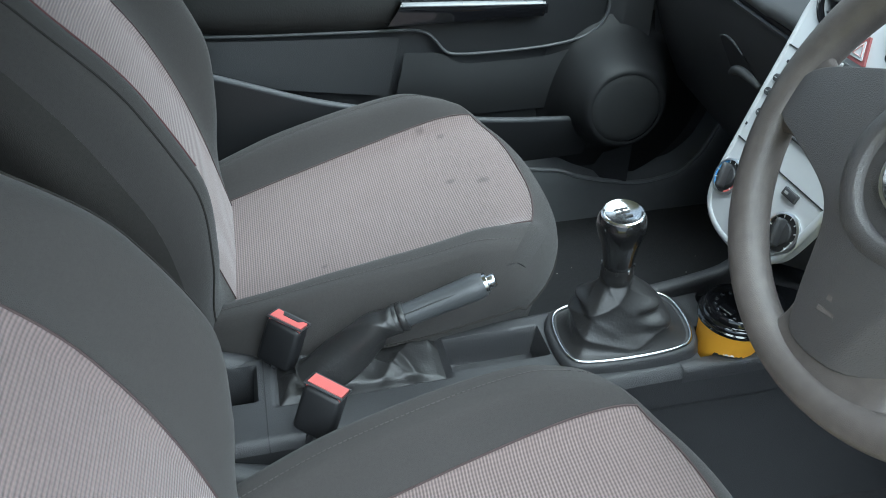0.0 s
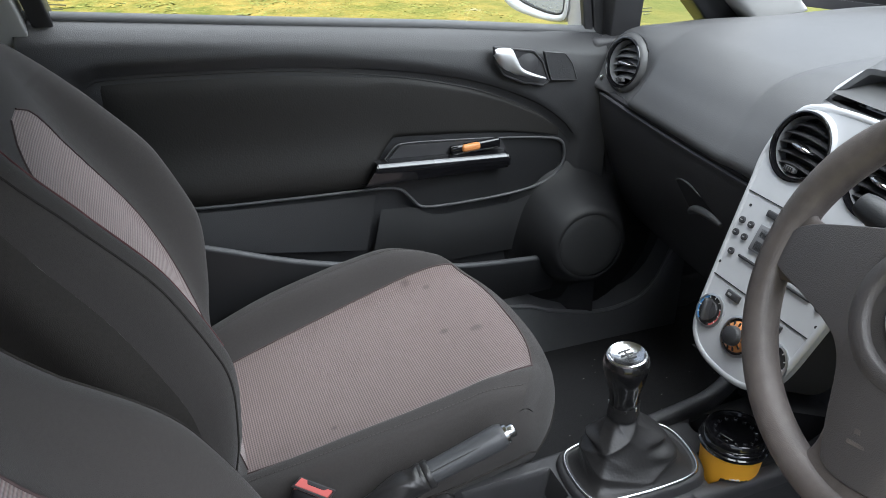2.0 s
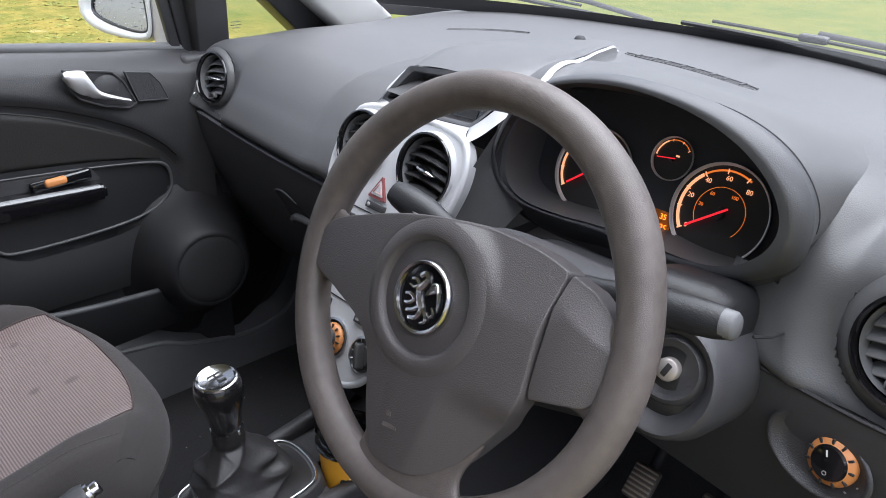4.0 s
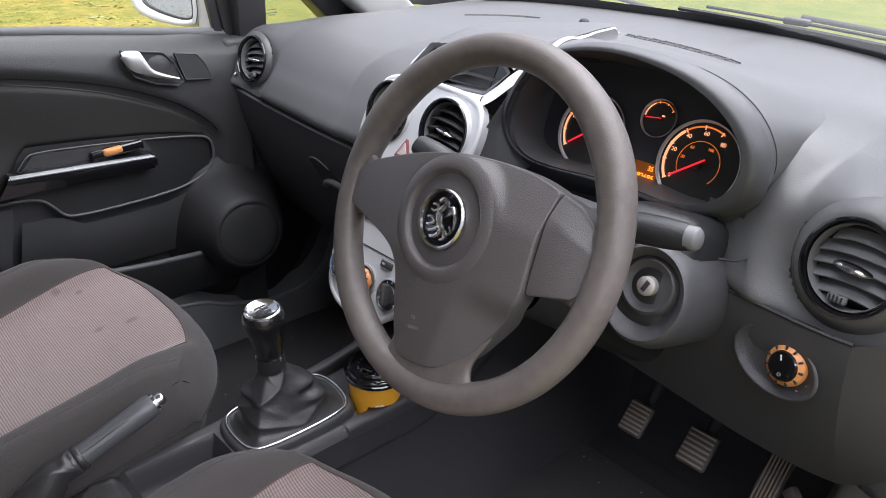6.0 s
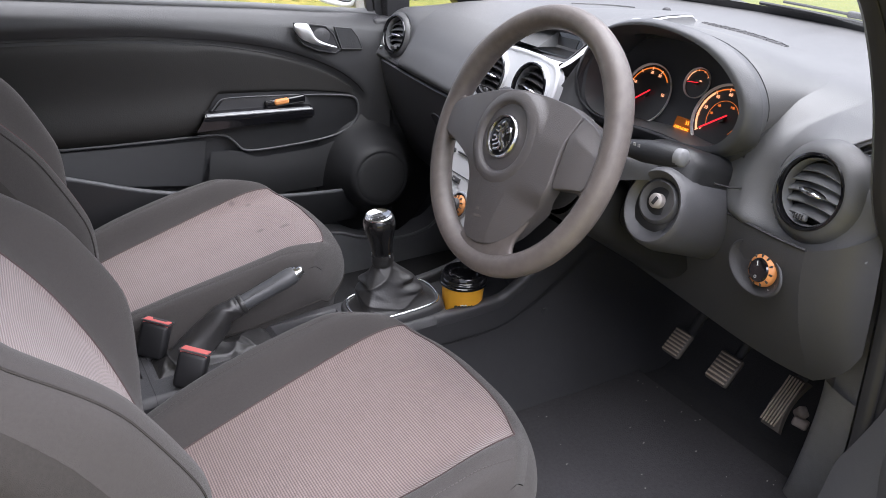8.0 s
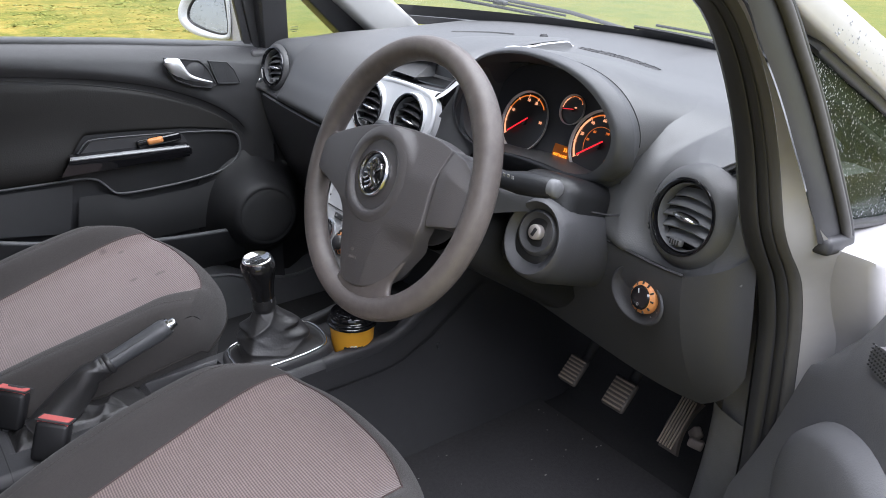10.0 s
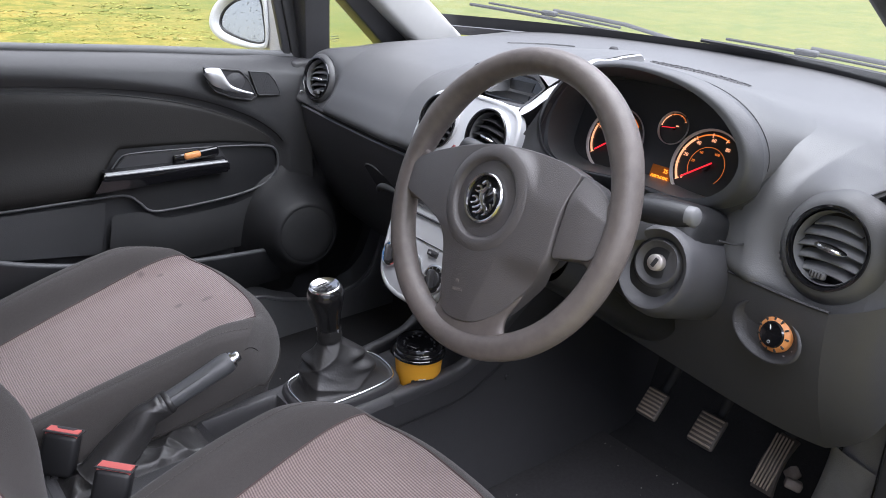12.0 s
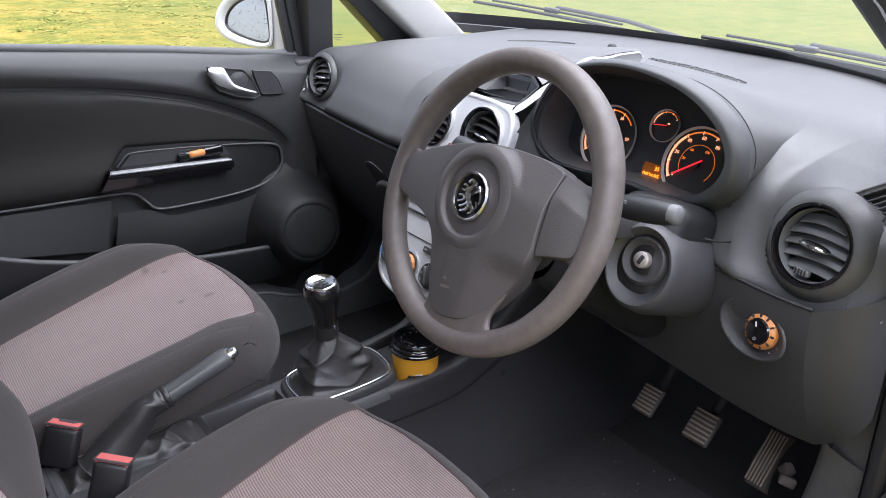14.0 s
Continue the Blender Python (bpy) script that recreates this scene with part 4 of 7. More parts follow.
DD, DN = Vector((-math.cos(DA), -math.sin(DA), 0)), Vector((-math.sin(DA), math.cos(DA), 0))


def dp(s, out, z):
    """A place on the open door: s from the hinge, out towards its inner side."""
    return Vector((HX, HY, z)) + DD * s + DN * out


DTOP = [(0.0, 0.735), (0.046, 0.752), (0.060, 0.783), (0.085, 0.814), (0.103, 0.860), (0.15, 0.895), (0.25, 0.915), (0.95, 0.95)]
ddoor = thing("driver_door", "open silver car door with black grained trim", "car door", (HX, HY, 0.35))
part("outer_skin", sheet(lambda u, v: dp(lerp(0.0, 0.95, u), -0.07 - 0.03 * math.sin(math.pi * v), lerp(0.90, 0.28, v)), 8, 10, tuple(DN * 0.05)), BODY, ddoor, "wet silver painted skin")


def dcrease(sv):
    return min(0.90, 0.736 + 0.46 * (sv - 0.048), curve1(DTOP, sv) - 0.012)


def dtrim(u, v):
    """A sloping top face, a crease and a side that sweeps towards the hinge at its foot."""
    sv = lerp(0.046, 0.95, u ** 1.4)
    if v < 0.25:
        k = v / 0.25
        return dp(sv, lerp(0.080, 0.130, k) + 0.004 * math.sin(math.pi * k), lerp(curve1(DTOP, sv), dcrease(sv), k))
    k = (v - 0.25) / 0.75
    z = lerp(dcrease(sv), 0.33, k)
    low = max(0.0, min(1.0, (0.736 - z) / 0.25))
    return dp(sv - 0.085 * low ** 1.3 * (1 - u) ** 2, curve1([(0, 0.130), (0.05, 0.134), (0.4, 0.146), (1, 0.175)], k), z)


TRIM = mat("grey_door_trim_plastic", (0.105, 0.106, 0.110), 0.5, bump=0.4, bump_scale=600, vary=0.12)
part("door_trim", sheet(dtrim, 50, 30, tuple(DN * -0.015)), TRIM, ddoor)
part("trim_end", grid(lambda u, v: dtrim(0, v).lerp(dp(0.005, -0.01, lerp(0.80, 0.33, v)), u), 6, 24), TRIM, ddoor)
part("trim_shelf", grid(lambda u, v: dtrim(v, 0).lerp(dp(lerp(0.046, 0.95, v ** 1.4), 0.0, curve1(DTOP, lerp(0.046, 0.95, v ** 1.4)) + 0.012), u), 5, 30), TRIM, ddoor)
gm = axes(dp(0.17, 0.131, 0.815), DN) @ Matrix.Diagonal((0.75, 0.75, 1, 1))
tw2 = part("tweeter", plate([(q.x, q.y) for q in smooth([(-0.030, -0.022, 0), (0.034, -0.022, 0), (0.036, 0.020, 0), (-0.022, 0.022, 0)], True, 2)], gm, 0.006), TRIM, ddoor, "grey meshed speaker grille")
bmt = bmesh.new()
for i in range(9):
    for j in range(6):
        block((0.0022, 0.0022, 0.0015), gm @ Matrix.Translation((-0.024 + 0.0065 * i, -0.016 + 0.0065 * j, 0.0005)), 0, bm=bmt)
part("grille_mesh", bmt, DARK, tw2)
part("speaker_cover", lathe([(0.135, -0.012), (0.128, 0.008), (0.112, 0.016), (0.06, 0.020), (0, 0.022)], axes(dp(0.20, 0.150, 0.600), DN), 48), TRIM, ddoor, "round black speaker cover")
hg = part("hinge", block((0.05, 0.04, 0.035), pose(0.872, -0.790, 0.822), 0.006), BODY, ddoor, "painted metal door hinge")
part("bolt", lathe([(0, 0.010), (0.008, 0.010), (0.009, 0.003), (0.013, 0.003), (0.013, 0)], axes((0.850, -0.796, 0.826), (-0.6, -1, 0)), 6), BAREMETAL, hg, "bare metal bolt head")
part("check_strap", block((0.10, 0.02, 0.03), pose(0.815, -0.770, 0.640, 0, 0, 40), 0.005), BAREMETAL, ddoor)


# ---- dashboard ----
CY = 0.03  # middle of the dashboard


def dash_base(y):
    """Rear edge of the windscreen shelf (front end of the pad)."""
    return 1.33 - 0.22 * (y / 0.66) ** 2


def hood(y, w=0.205, c=-0.25):
    t = abs(y - c) / (0.252 if y < c else w)
    return 0.0 if t >= 1 else (1 - t ** 3.2) ** (0.8 if y > c else 1.2)


def ease(t):
    t = min(1, max(0, t))
    return t * t * (3 - 2 * t)


def spine(x, y):
    """Raised middle running forward from the display, narrowing to a point."""
    k = min(1, max(0, (1.125 - x) / 0.40))
    w = 0.012 + 0.18 * k
    t = abs(y - CY) / w
    return 0.0 if t >= 1 else (1 - t ** 6) * ease(k * 6)


def pad(u, v):
    """Upper pad: u across (driver to passenger), v from windscreen to lower lip."""
    y = lerp(-0.628, 0.628, u)
    e = (abs(y) / 0.628) ** 6
    keys = [(0.0, dash_base(y), 0.974), (0.12, 1.15 - 0.15 * (y / 0.63) ** 2, 0.969), (0.25, 1.02 - 0.07 * (y / 0.63) ** 2, 0.965), (0.38, 0.90, 0.962), (0.58, 0.79, 0.945), (0.72, 0.735, 0.912), (0.84, 0.705, 0.868), (0.92, 0.690, 0.832), (0.96, 0.684, 0.815), (0.985, 0.688, 0.806), (1.0, 0.702, 0.803)]
    x, z = curve1([(k[0], k[1]) for k in keys], v), curve1([(k[0], k[2]) for k in keys], v)
    z -= e * 0.05 * (1 - v) + 0.012 * (y / 0.63) ** 2 * (1 - v)
    if y > CY:
        x -= (0.63 - y) * 0.085 * v
        z += 0.010 * ease((v - 0.80) / 0.15)
    z += 0.017 * spine(x, y) * (1 - v) ** 0.3
    z += 0.021 * math.exp(-((y + 0.13) / 0.25) ** 2) * ease((v - 0.18) / 0.20) * math.sin(math.pi * min(1, v / 0.62)) ** 0.7
    if y < 0.02:
        h = hood(y)
        z += 0.048 * h * math.exp(-((v - 0.60) / 0.22) ** 2)
    if y < -0.36 and v > 0.5:
        x += 0.035 * ease((y + 0.500) / 0.105) * ease((v - 0.50) / 0.26)
    for vx, vy, vz, r, ny in ((0.706, 0.566, 0.874, 0.0495, -0.10), (0.704, -0.566, 0.872, 0.0575, 0.14)):
        d = math.hypot(y - vy, (z - vz) * 1.03)
        if v > 0.5 and d < r + 0.045:
            flat = vx + ny * (y - vy) + 0.22 * (z - vz) + 0.006
            k = max(0, (d - r) / 0.045)
            x = lerp(flat, x, k * k * (3 - 2 * k))
            if d < r:
                x += 0.05
    return Vector((x, y, z))


dash = thing("dashboard", "dark grey soft-grained car dashboard with silver trim", "dashboard", (0.9, 0, 0.8))


def padseg(y0, y1, vmax, nu):
    return grid(lambda u, v: pad((lerp(y0, y1, u) + 0.628) / 1.256, v * vmax), nu, 80)


bmp = padseg(0.118, 0.628, 1.0, 110)
part("passenger_pad", bmp, PAD, dash)
part("centre_pad", padseg(-0.075, 0.118, 0.66, 26), PAD, dash)
part("cluster_cover", padseg(-0.425, -0.150, 0.35, 50), PAD, dash)
part("cover_flank", padseg(-0.190, -0.075, 0.60, 22), PAD, dash)
part("driver_pad", padseg(-0.628, -0.446, 1.0, 74), PAD, dash)
part("pad_shoulder", padseg(-0.446, -0.425, 0.52, 8), PAD, dash)
part("pad_corner", grid(lambda u, v: pad((lerp(-0.446, -0.395, u) + 0.628) / 1.256, lerp(0.83, 1.0, v)), 18, 20), PAD, dash)
# end caps that meet the doors
for y, nm in ((0.628, "end_cap"), (-0.628, "end_cap")):
    bm = bmesh.new()
    ring = [pad((y + 0.628) / 1.256, k / 30) for k in range(31)] + ([Vector((0.74, y, 0.60)), Vector((1.05, y, 0.55))] if y > 0 else [Vector((0.80, y, 0.70)), Vector((1.05, y, 0.66))])
    bm.faces.new([bm.verts.new(q) for q in ring])
    part(nm, bm, BLACK, dash)
part("end_fill", grid(lambda u, v: pad(0, lerp(0.20, 0.93, v)) + Vector((0.010 * u * u, -0.036 * u, -0.006 * u * u)), 6, 40), PAD, dash)
def on_pad(x, y):
    lo, hi = 0.0, 0.7
    for _ in range(24):
        mid = (lo + hi) / 2
        if pad((y + 0.628) / 1.256, mid).x > x:
            lo = mid
        else:
            hi = mid
    return pad((y + 0.628) / 1.256, lo)


# light sensor and demister slots
sm_ = Matrix.Translation(on_pad(1.046, 0.045) + Vector((0, 0, 0.001)))
sn = part("sensor", lathe([(0.0095, -0.003), (0.0085, 0.004), (0.0060, 0.0075), (0, 0.0085)], sm_, 20), DARK, dash, "small dome sensor")
part("sensor_base", lathe([(0.0125, -0.003), (0.0120, 0.0015), (0.0095, 0.002)], sm_, 20), PAD, sn)
for a, b, half, n in ((Vector((1.098, -0.006, 0)), Vector((1.048, -0.243, 0)), 0.0060, 9), (Vector((1.100, 0.192, 0)), Vector((1.022, 0.312, 0)), 0.0022, 0)):
    slot = [on_pad(lerp(a.x, b.x, k / 40) + 0.012 * math.sin(math.pi * k / 40), lerp(a.y, b.y, k / 40)) for k in range(41)]
    wide = lambda t: half * (0.35 + 0.65 * min(1, 5 * t)) * (1 if t < 0.9 else 1 - 6 * (t - 0.9))
    sl = part("demister_slot", grid(lambda u, v: slot[round(u * 40)] + Vector(((2 * v - 1) * wide(u), 0, 0.0012 - 0.0004 * (2 * v - 1))), 41, 3), DARK, dash, "slatted demister slot")
    part("slot_lip", tube([q + Vector((wide(k / 40) + 0.0008, 0, 0.0012)) for k, q in enumerate(slot)], 0.0012, 5), PAD, sl)
    part("slot_lip", tube([q + Vector((-wide(k / 40) - 0.0008, 0, 0.0004)) for k, q in enumerate(slot)], 0.0010, 5), PAD, sl)
    for k in range(1, n):
        q = slot[round(k * 40 / n)]
        part("slat", block((2.2 * half, 0.0024, 0.0030), Matrix.Translation(q + Vector((0, 0, 0.0014))) @ pose(0, 0, 0, 0, 0, -12), 0), PAD, sl)

# glove box and lower panels
def glove(u, v):
    y = lerp(0.618, 0.135, u)
    x = 0.684 - (0.63 - y) * 0.085 + 0.012 - 0.006 * math.sin(math.pi * u)
    return Vector((x + 0.10 * v ** 1.6, y, lerp(0.807, 0.545, v)))


gb = part("glovebox_lid", sheet(glove, 24, 16, (0.02, 0, 0)), BLACK, dash, "black glovebox lid")
# Tube paler than the lid, painting the light along its top edge.
part("lit_lid_edge", tube([glove(u, 0) + Vector((0.001, 0, -0.002)) for u in np.linspace(0, 1, 24)], 0.0034, 6), LOWER, gb)
def on_lid(y, z, out=0.0):
    p = glove((0.618 - y) / 0.483, (0.807 - z) / 0.262)
    return Vector((p.x - out, y, z))


lip_line = smooth([(0.300, 0.704, 0), (0.286, 0.716, 0), (0.262, 0.723, 0), (0.236, 0.7235, 0), (0.216, 0.719, 0)], times=2)
arc = smooth([(0.336, 0.742, 0), (0.326, 0.749, 0), (0.306, 0.7525, 0), (0.284, 0.749, 0), (0.266, 0.742, 0)], times=2)
# Flat dark patch on the lid; the finger recess's shade is only coloured in.
hollow = grid(lambda u, v: on_lid(lerp(arc[round(u * (len(arc) - 1))].x, lip_line[round(u * (len(lip_line) - 1))].x, v), lerp(arc[round(u * (len(arc) - 1))].y, lip_line[round(u * (len(lip_line) - 1))].y, v), 0.0012), len(arc), 6)
part("handle_shade", hollow, DARK, gb)
part("handle_rim", tube([on_lid(q.x, q.y, 0.002) for q in arc], 0.0016, 6, taper=lambda t: 0.5 + 0.6 * math.sin(math.pi * t)), PAD, gb)
part("lid_handle", tube([on_lid(q.x, q.y - 0.004, 0.003) for q in lip_line], 0.0062, 10, taper=lambda t: 0.35 + 0.8 * math.sin(math.pi * min(1, 0.15 + 0.8 * t))), PAD, gb, "paler finger lip of the lid")
part("lid_reveal", tube([glove(u, 0) + Vector((0.008, 0, 0.005)) for u in np.linspace(0, 1, 24)], 0.0065, 6), DARK, dash)
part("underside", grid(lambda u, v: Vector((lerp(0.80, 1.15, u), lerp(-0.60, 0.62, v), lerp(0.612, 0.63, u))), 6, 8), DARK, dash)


def knee_side(v):
    """Crease between the knee panel and its outer cheek."""
    return Vector((0.674 + 0.095 * v ** 1.9, -0.600, lerp(0.812, 0.588, v)))


def knee(u, v):
    """Panel under the steering column and light switch."""
    y = lerp(-0.14, -0.600, u)
    x = lerp(curve1([(0, 0.74), (0.5, 0.722), (0.8, 0.700), (1, 0.674)], u) + 0.048 * v ** 1.6, knee_side(v).x, u ** 3)
    zt = curve1([(0, 0.78), (0.55, 0.800), (1, 0.812)], u)
    return Vector((x, y, lerp(zt, curve1([(0, 0.602), (0.5, 0.594), (1, 0.588)], u), v)))


kp = part("knee_panel", grid(knee, 40, 30), LOWER, dash)
part("panel_gap", tube([knee(u, 0) + Vector((0.0005, 0, 0.0015)) for u in np.linspace(0.3, 1, 24)], 0.0022, 6), DARK, kp)


def cheek_fn(u, v):
    a = knee_side(v)
    b = Vector((lerp(0.705, 0.752, v), lerp(-0.672, -0.664, v * v), lerp(0.862, 0.672, v)))
    p = a.lerp(b, u)
    k = math.sin(math.pi * u)
    return p + Vector((-0.006 * k, -0.012 * k, 0))


part("side_panel", grid(cheek_fn, 16, 24), LOWER, dash)


def kick(u, v):
    a = min(1, u / 0.55)
    x = lerp(0.790, 0.870, v) + 0.022 * a * a + 0.25 * max(0, u - 0.55)
    return Vector((x, lerp(-0.675, -0.592 + 0.062 * v ** 1.3, a) + 0.05 * max(0, u - 0.55), lerp(0.572, 0.268, v)))


part("pillar_foot", grid(lambda u, v: Vector((lerp(0.822, 0.797, v) - 0.04 * u, lerp(-0.604, -0.692, u), lerp(0.535, 0.86, v))), 8, 10), KICKP, dash)
part("kick_panel", grid(kick, 24, 16), KICKP, dash)


# ---- round air vents ----
def round_vent(center, normal, r, group, ring_mat, label, tilt=0, wide=1.22, broad=0.21, slat_mat=None):
    v = thing("air_vent", label, "air vent", center, group)
    m = axes(center, normal) @ pose(0, 0, 0, 0, 0, tilt)
    part("bezel", lathe([(r * wide, -0.024 if wide > 1.15 else -0.012), (r * (wide - 0.06), -0.010 if wide > 1.15 else -0.002), (r * lerp(wide, 1.05, 0.6), -0.001), (r * lerp(wide, 1.05, 0.85), 0.003), (r * 1.03, 0.0035), (r * 1.0, 0.0), (r * 0.96, -0.02)], m, 56), ring_mat, v)
    part("ring", lathe([(r * 1.05, 0.002), (r * 1.035, 0.006), (r * 0.99, 0.0065), (r * 0.955, 0.003), (r * 0.93, -0.006), (r * 0.92, -0.016)], m, 56), GLOSS, v, "gloss black ring")
    part("inner_ring", lathe([(r * 0.925, -0.002), (r * 0.90, 0.0005), (r * 0.875, -0.003), (r * 0.87, -0.016)], m, 48), BLADE, v)
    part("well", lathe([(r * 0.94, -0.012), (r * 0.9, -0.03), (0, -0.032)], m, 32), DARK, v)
    for k in range(5):
        y = r * (-0.60 + 0.29 * k)
        half = math.sqrt(max(0, (0.87 * r) ** 2 - (y + 0.06 * r) ** 2))
        bow = lambda u, w: m @ Vector(((2 * u - 1) * half, y + 0.10 * r * (1 - (2 * u - 1) ** 2) + (w - 0.5) * broad * r, 0.003 * (1 - (2 * u - 1) ** 2) - 0.008 + (0.001 if broad > 0.2 else 0.006) - 0.012 * w))
        part("slat", sheet(bow, 14, 4, tuple(m.to_3x3() @ Vector((0, -0.0014, -0.0010)))), slat_mat or BLADE, v)
    part("tab", lathe([(0, 0.0075), (0.13 * r, 0.0068), (0.21 * r, 0.003), (0.24 * r, -0.006)], m @ Matrix.Translation((0.02 * r, -0.02 * r, 0)) @ pose(0, 0, 0, 0, 0, -6) @ Matrix.Diagonal((1.75, 0.42, 1, 1)), 24), CHROME, v, "chrome vent tab")
    part("wheel", block((0.40 * r, 0.17 * r, 0.008), m @ Matrix.Translation((-0.08 * r, -0.70 * r, -0.002)), 0.002), BLADE, v)
    for q in range(4):
        part("wheel_notch", block((0.03 * r, 0.15 * r, 0.0015), m @ Matrix.Translation(((-0.21 + 0.085 * q) * r, -0.70 * r, 0.0022)), 0), DIAL, v)
    return v


round_vent((0.706, 0.566, 0.874), (-1, -0.10, 0.22), 0.043, "outer air vents", PAD, "round black air vent at the passenger end of the dashboard", 8, 1.34)
round_vent((0.701, -0.571, 0.876), (-1, 0.14, 0.22), 0.0475, "outer air vents", PAD, "round black air vent beside the driver door", 3, 1.46)
tri = thing("side_vent", "small three-cornered slatted demister vent beside the pillar", "air vent", (0.75, -0.61, 0.93))
VA, VB, VC = Vector((0.744, -0.583, 0.932)), Vector((0.731, -0.625, 0.902)), Vector((0.760, -0.650, 0.978))
vn = (VB - VA).cross(VC - VA).normalized()
vn = vn if vn.x < 0 else -vn
tm = axes((VA + VB + VC) / 3 + vn * 0.004, vn)
corner = [tm.inverted() @ q for q in (VA, VB, VC)]


hole = [(q.x, q.y) for q in rounded(corner, 0.70)]
part("frame", plate([(q.x, q.y) for q in rounded(corner, 1.06)], tm, 0.02, [hole]), PAD, tri)
part("well", plate(hole, tm @ Matrix.Translation((0, 0, -0.009)), 0.004), DARK, tri)
part("lip", tube([tm @ q for q in rounded(corner, 1.03)], 0.0016, 6, True), BLADE, tri)
part("inner_lip", tube([tm @ q for q in rounded(corner, 0.72)], 0.0010, 6, True), PAD, tri)
for k in range(1, 6):
    p0, p1 = corner[0].lerp(corner[1], 0.17 * k) * 0.70, corner[2].lerp(corner[1], 0.17 * k) * 0.70
    part("slat", tube([tm @ (p0 + Vector((0, 0, -0.003))), tm @ (p1 + Vector((0, 0, -0.003)))], 0.0011, 6), BLADE, tri)

# ---- light switch ----
ls = thing("light_switch", "round orange-rimmed headlamp switch set in a dark oval dish", "light switch", (0.715, -0.53, 0.745))
lm0 = axes((0.6875, -0.526, 0.746), (-1, 0.17, 0.20))
lm = lm0 @ Matrix.Translation((0.018, 0.012, 0))
dm = lm0 @ Matrix.Translation((0.0045, 0.009, 0)) @ pose(0, 0, 0, 0, 0, -8) @ Matrix.Diagonal((1.0, 0.66, 1, 1))
part("dish", lathe([(0.0520, -0.0010), (0.0505, 0.0012), (0.0485, 0.0016), (0.0460, 0.0006), (0.040, -0.0045), (0.030, -0.0065), (0, -0.007)], dm @ Matrix.Translation((0, 0, 0.0075)), 48), BLACK, ls)
kn = part("knob", lathe([(0.0225, -0.001), (0.0222, 0.006), (0.0210, 0.0095), (0.0165, 0.0125)], lm, 40), ORANGE, ls, "orange rim of the knob")
part("face", lathe([(0.0168, 0.0115), (0.0150, 0.0150), (0, 0.0155)], lm, 28), GLOSS, kn)
part("pointer", block((0.0012, 0.006, 0.0006), lm @ pose(0, 0, 0, 0, 0, 20) @ Matrix.Translation((0, 0.009, 0.0158)), 0), WHITE, kn)
part("icon", tube([lm @ Vector((0.0006 + 0.0018 * math.cos(a), -0.009 + 0.0018 * math.sin(a), 0.0157)) for a in np.linspace(0, 6.28, 13)[:-1]], 0.0004, 4, True), GREYPRINT, kn)
for k in range(11):
    a = 33 * k + 10
    part("notch", block((0.0024, 0.0060, 0.0024), lm @ pose(0, 0, 0, 0, 0, a) @ Matrix.Translation((0, 0.0190, 0.0108)), 0.0006), DIAL, kn)
for k in range(8):
    a = radians(-50 + 27 * k)
    part("symbol", block((0.0026, 0.0016, 0.0006), lm @ Matrix.Translation((0.029 * math.cos(a) - 0.001, 0.027 * math.sin(a), 0.0028)) @ pose(0, 0, 0, 0, 0, 40 * k), 0), GREYPRINT, ls)

# ---- centre stack ----
SU, SN = Vector((0.397, 0, 0.918)), Vector((-0.918, 0, 0.397))
SM = axes((0.600, CY - 0.009, 0.760), SN, SU)


stack = thing("centre_stack", "silver centre console panel with round vents, radio keys and heater dials", "control panel", (0.6, CY, 0.75))
outline = [(0.0, -0.156), (0.040, -0.152), (0.068, -0.136), (0.080, -0.110), (0.088, -0.05), (0.098, 0.02), (0.106, 0.079), (0.115, 0.108), (0.121, 0.140), (0.117, 0.172), (0.098, 0.194), (0.0, 0.198)]
left_edge = [(-0.040, -0.152), (-0.068, -0.136), (-0.080, -0.110), (-0.088, -0.05), (-0.098, 0.02), (-0.105, 0.079), (-0.110, 0.105), (-0.109, 0.135), (-0.098, 0.168), (-0.080, 0.192)]
outer = smooth([(x, y, 0) for x, y in outline + left_edge[::-1]], True, 2)
part("fascia", plate([(q.x, q.y) for q in outer], SM, 0.02, [circle(0.0625, 0.140, 0.0455), circle(-0.0585, 0.140, 0.0455)]), SILVER, stack)
part("fascia_edge", tube([SM @ Vector((q.x, q.y, -0.003)) for q in outer], 0.005, 8, True), SILVER, stack)
part("backing", plate([(q.x * 0.93, q.y * 0.96 - 0.004) for q in outer], SM @ Matrix.Translation((0, 0, -0.022)), 0.09), DARK, stack)
for sx in (1, -1):
    round_vent(tuple(SM @ Vector((0.0625 if sx > 0 else -0.0585, 0.140, 0.002))), SN + Vector((-0.10, 0, -0.10)), 0.0435, "centre air vents", SILVER, "round air vent with black slats in the silver panel", -4 if sx > 0 else 0, 1.12, 0.12, BLACK)
# display set back in a grey frame, with the silver panel running up beside it and forward to a point
DMx = axes((0.735, 0.030, 0.945), (-0.95, 0, 0.30))
hexa = [Vector((x, y, 0)) for x, y in [(-0.103, -0.021), (-0.060, 0.034), (0.02, 0.042), (0.085, 0.038), (0.109, 0.020), (0.074, -0.018), (-0.02, -0.0235)]]
hexo, hexi = rounded(hexa, 1.0), rounded([Vector((q.x * 0.92, q.y * 0.80 + 0.001, 0)) for q in hexa], 1.0)
nx = len(hexo)
dsp = part("display", plate([(q.x * 0.86, q.y * 0.86) for q in hexi], DMx @ Matrix.Translation((0, 0.002, -0.026)), 0.006), GLOSS, stack, "dark unlit display")
FRAMEP = mat("display_frame_plastic", (0.075, 0.077, 0.081), 0.45, vary=0.06, bump=0.2)
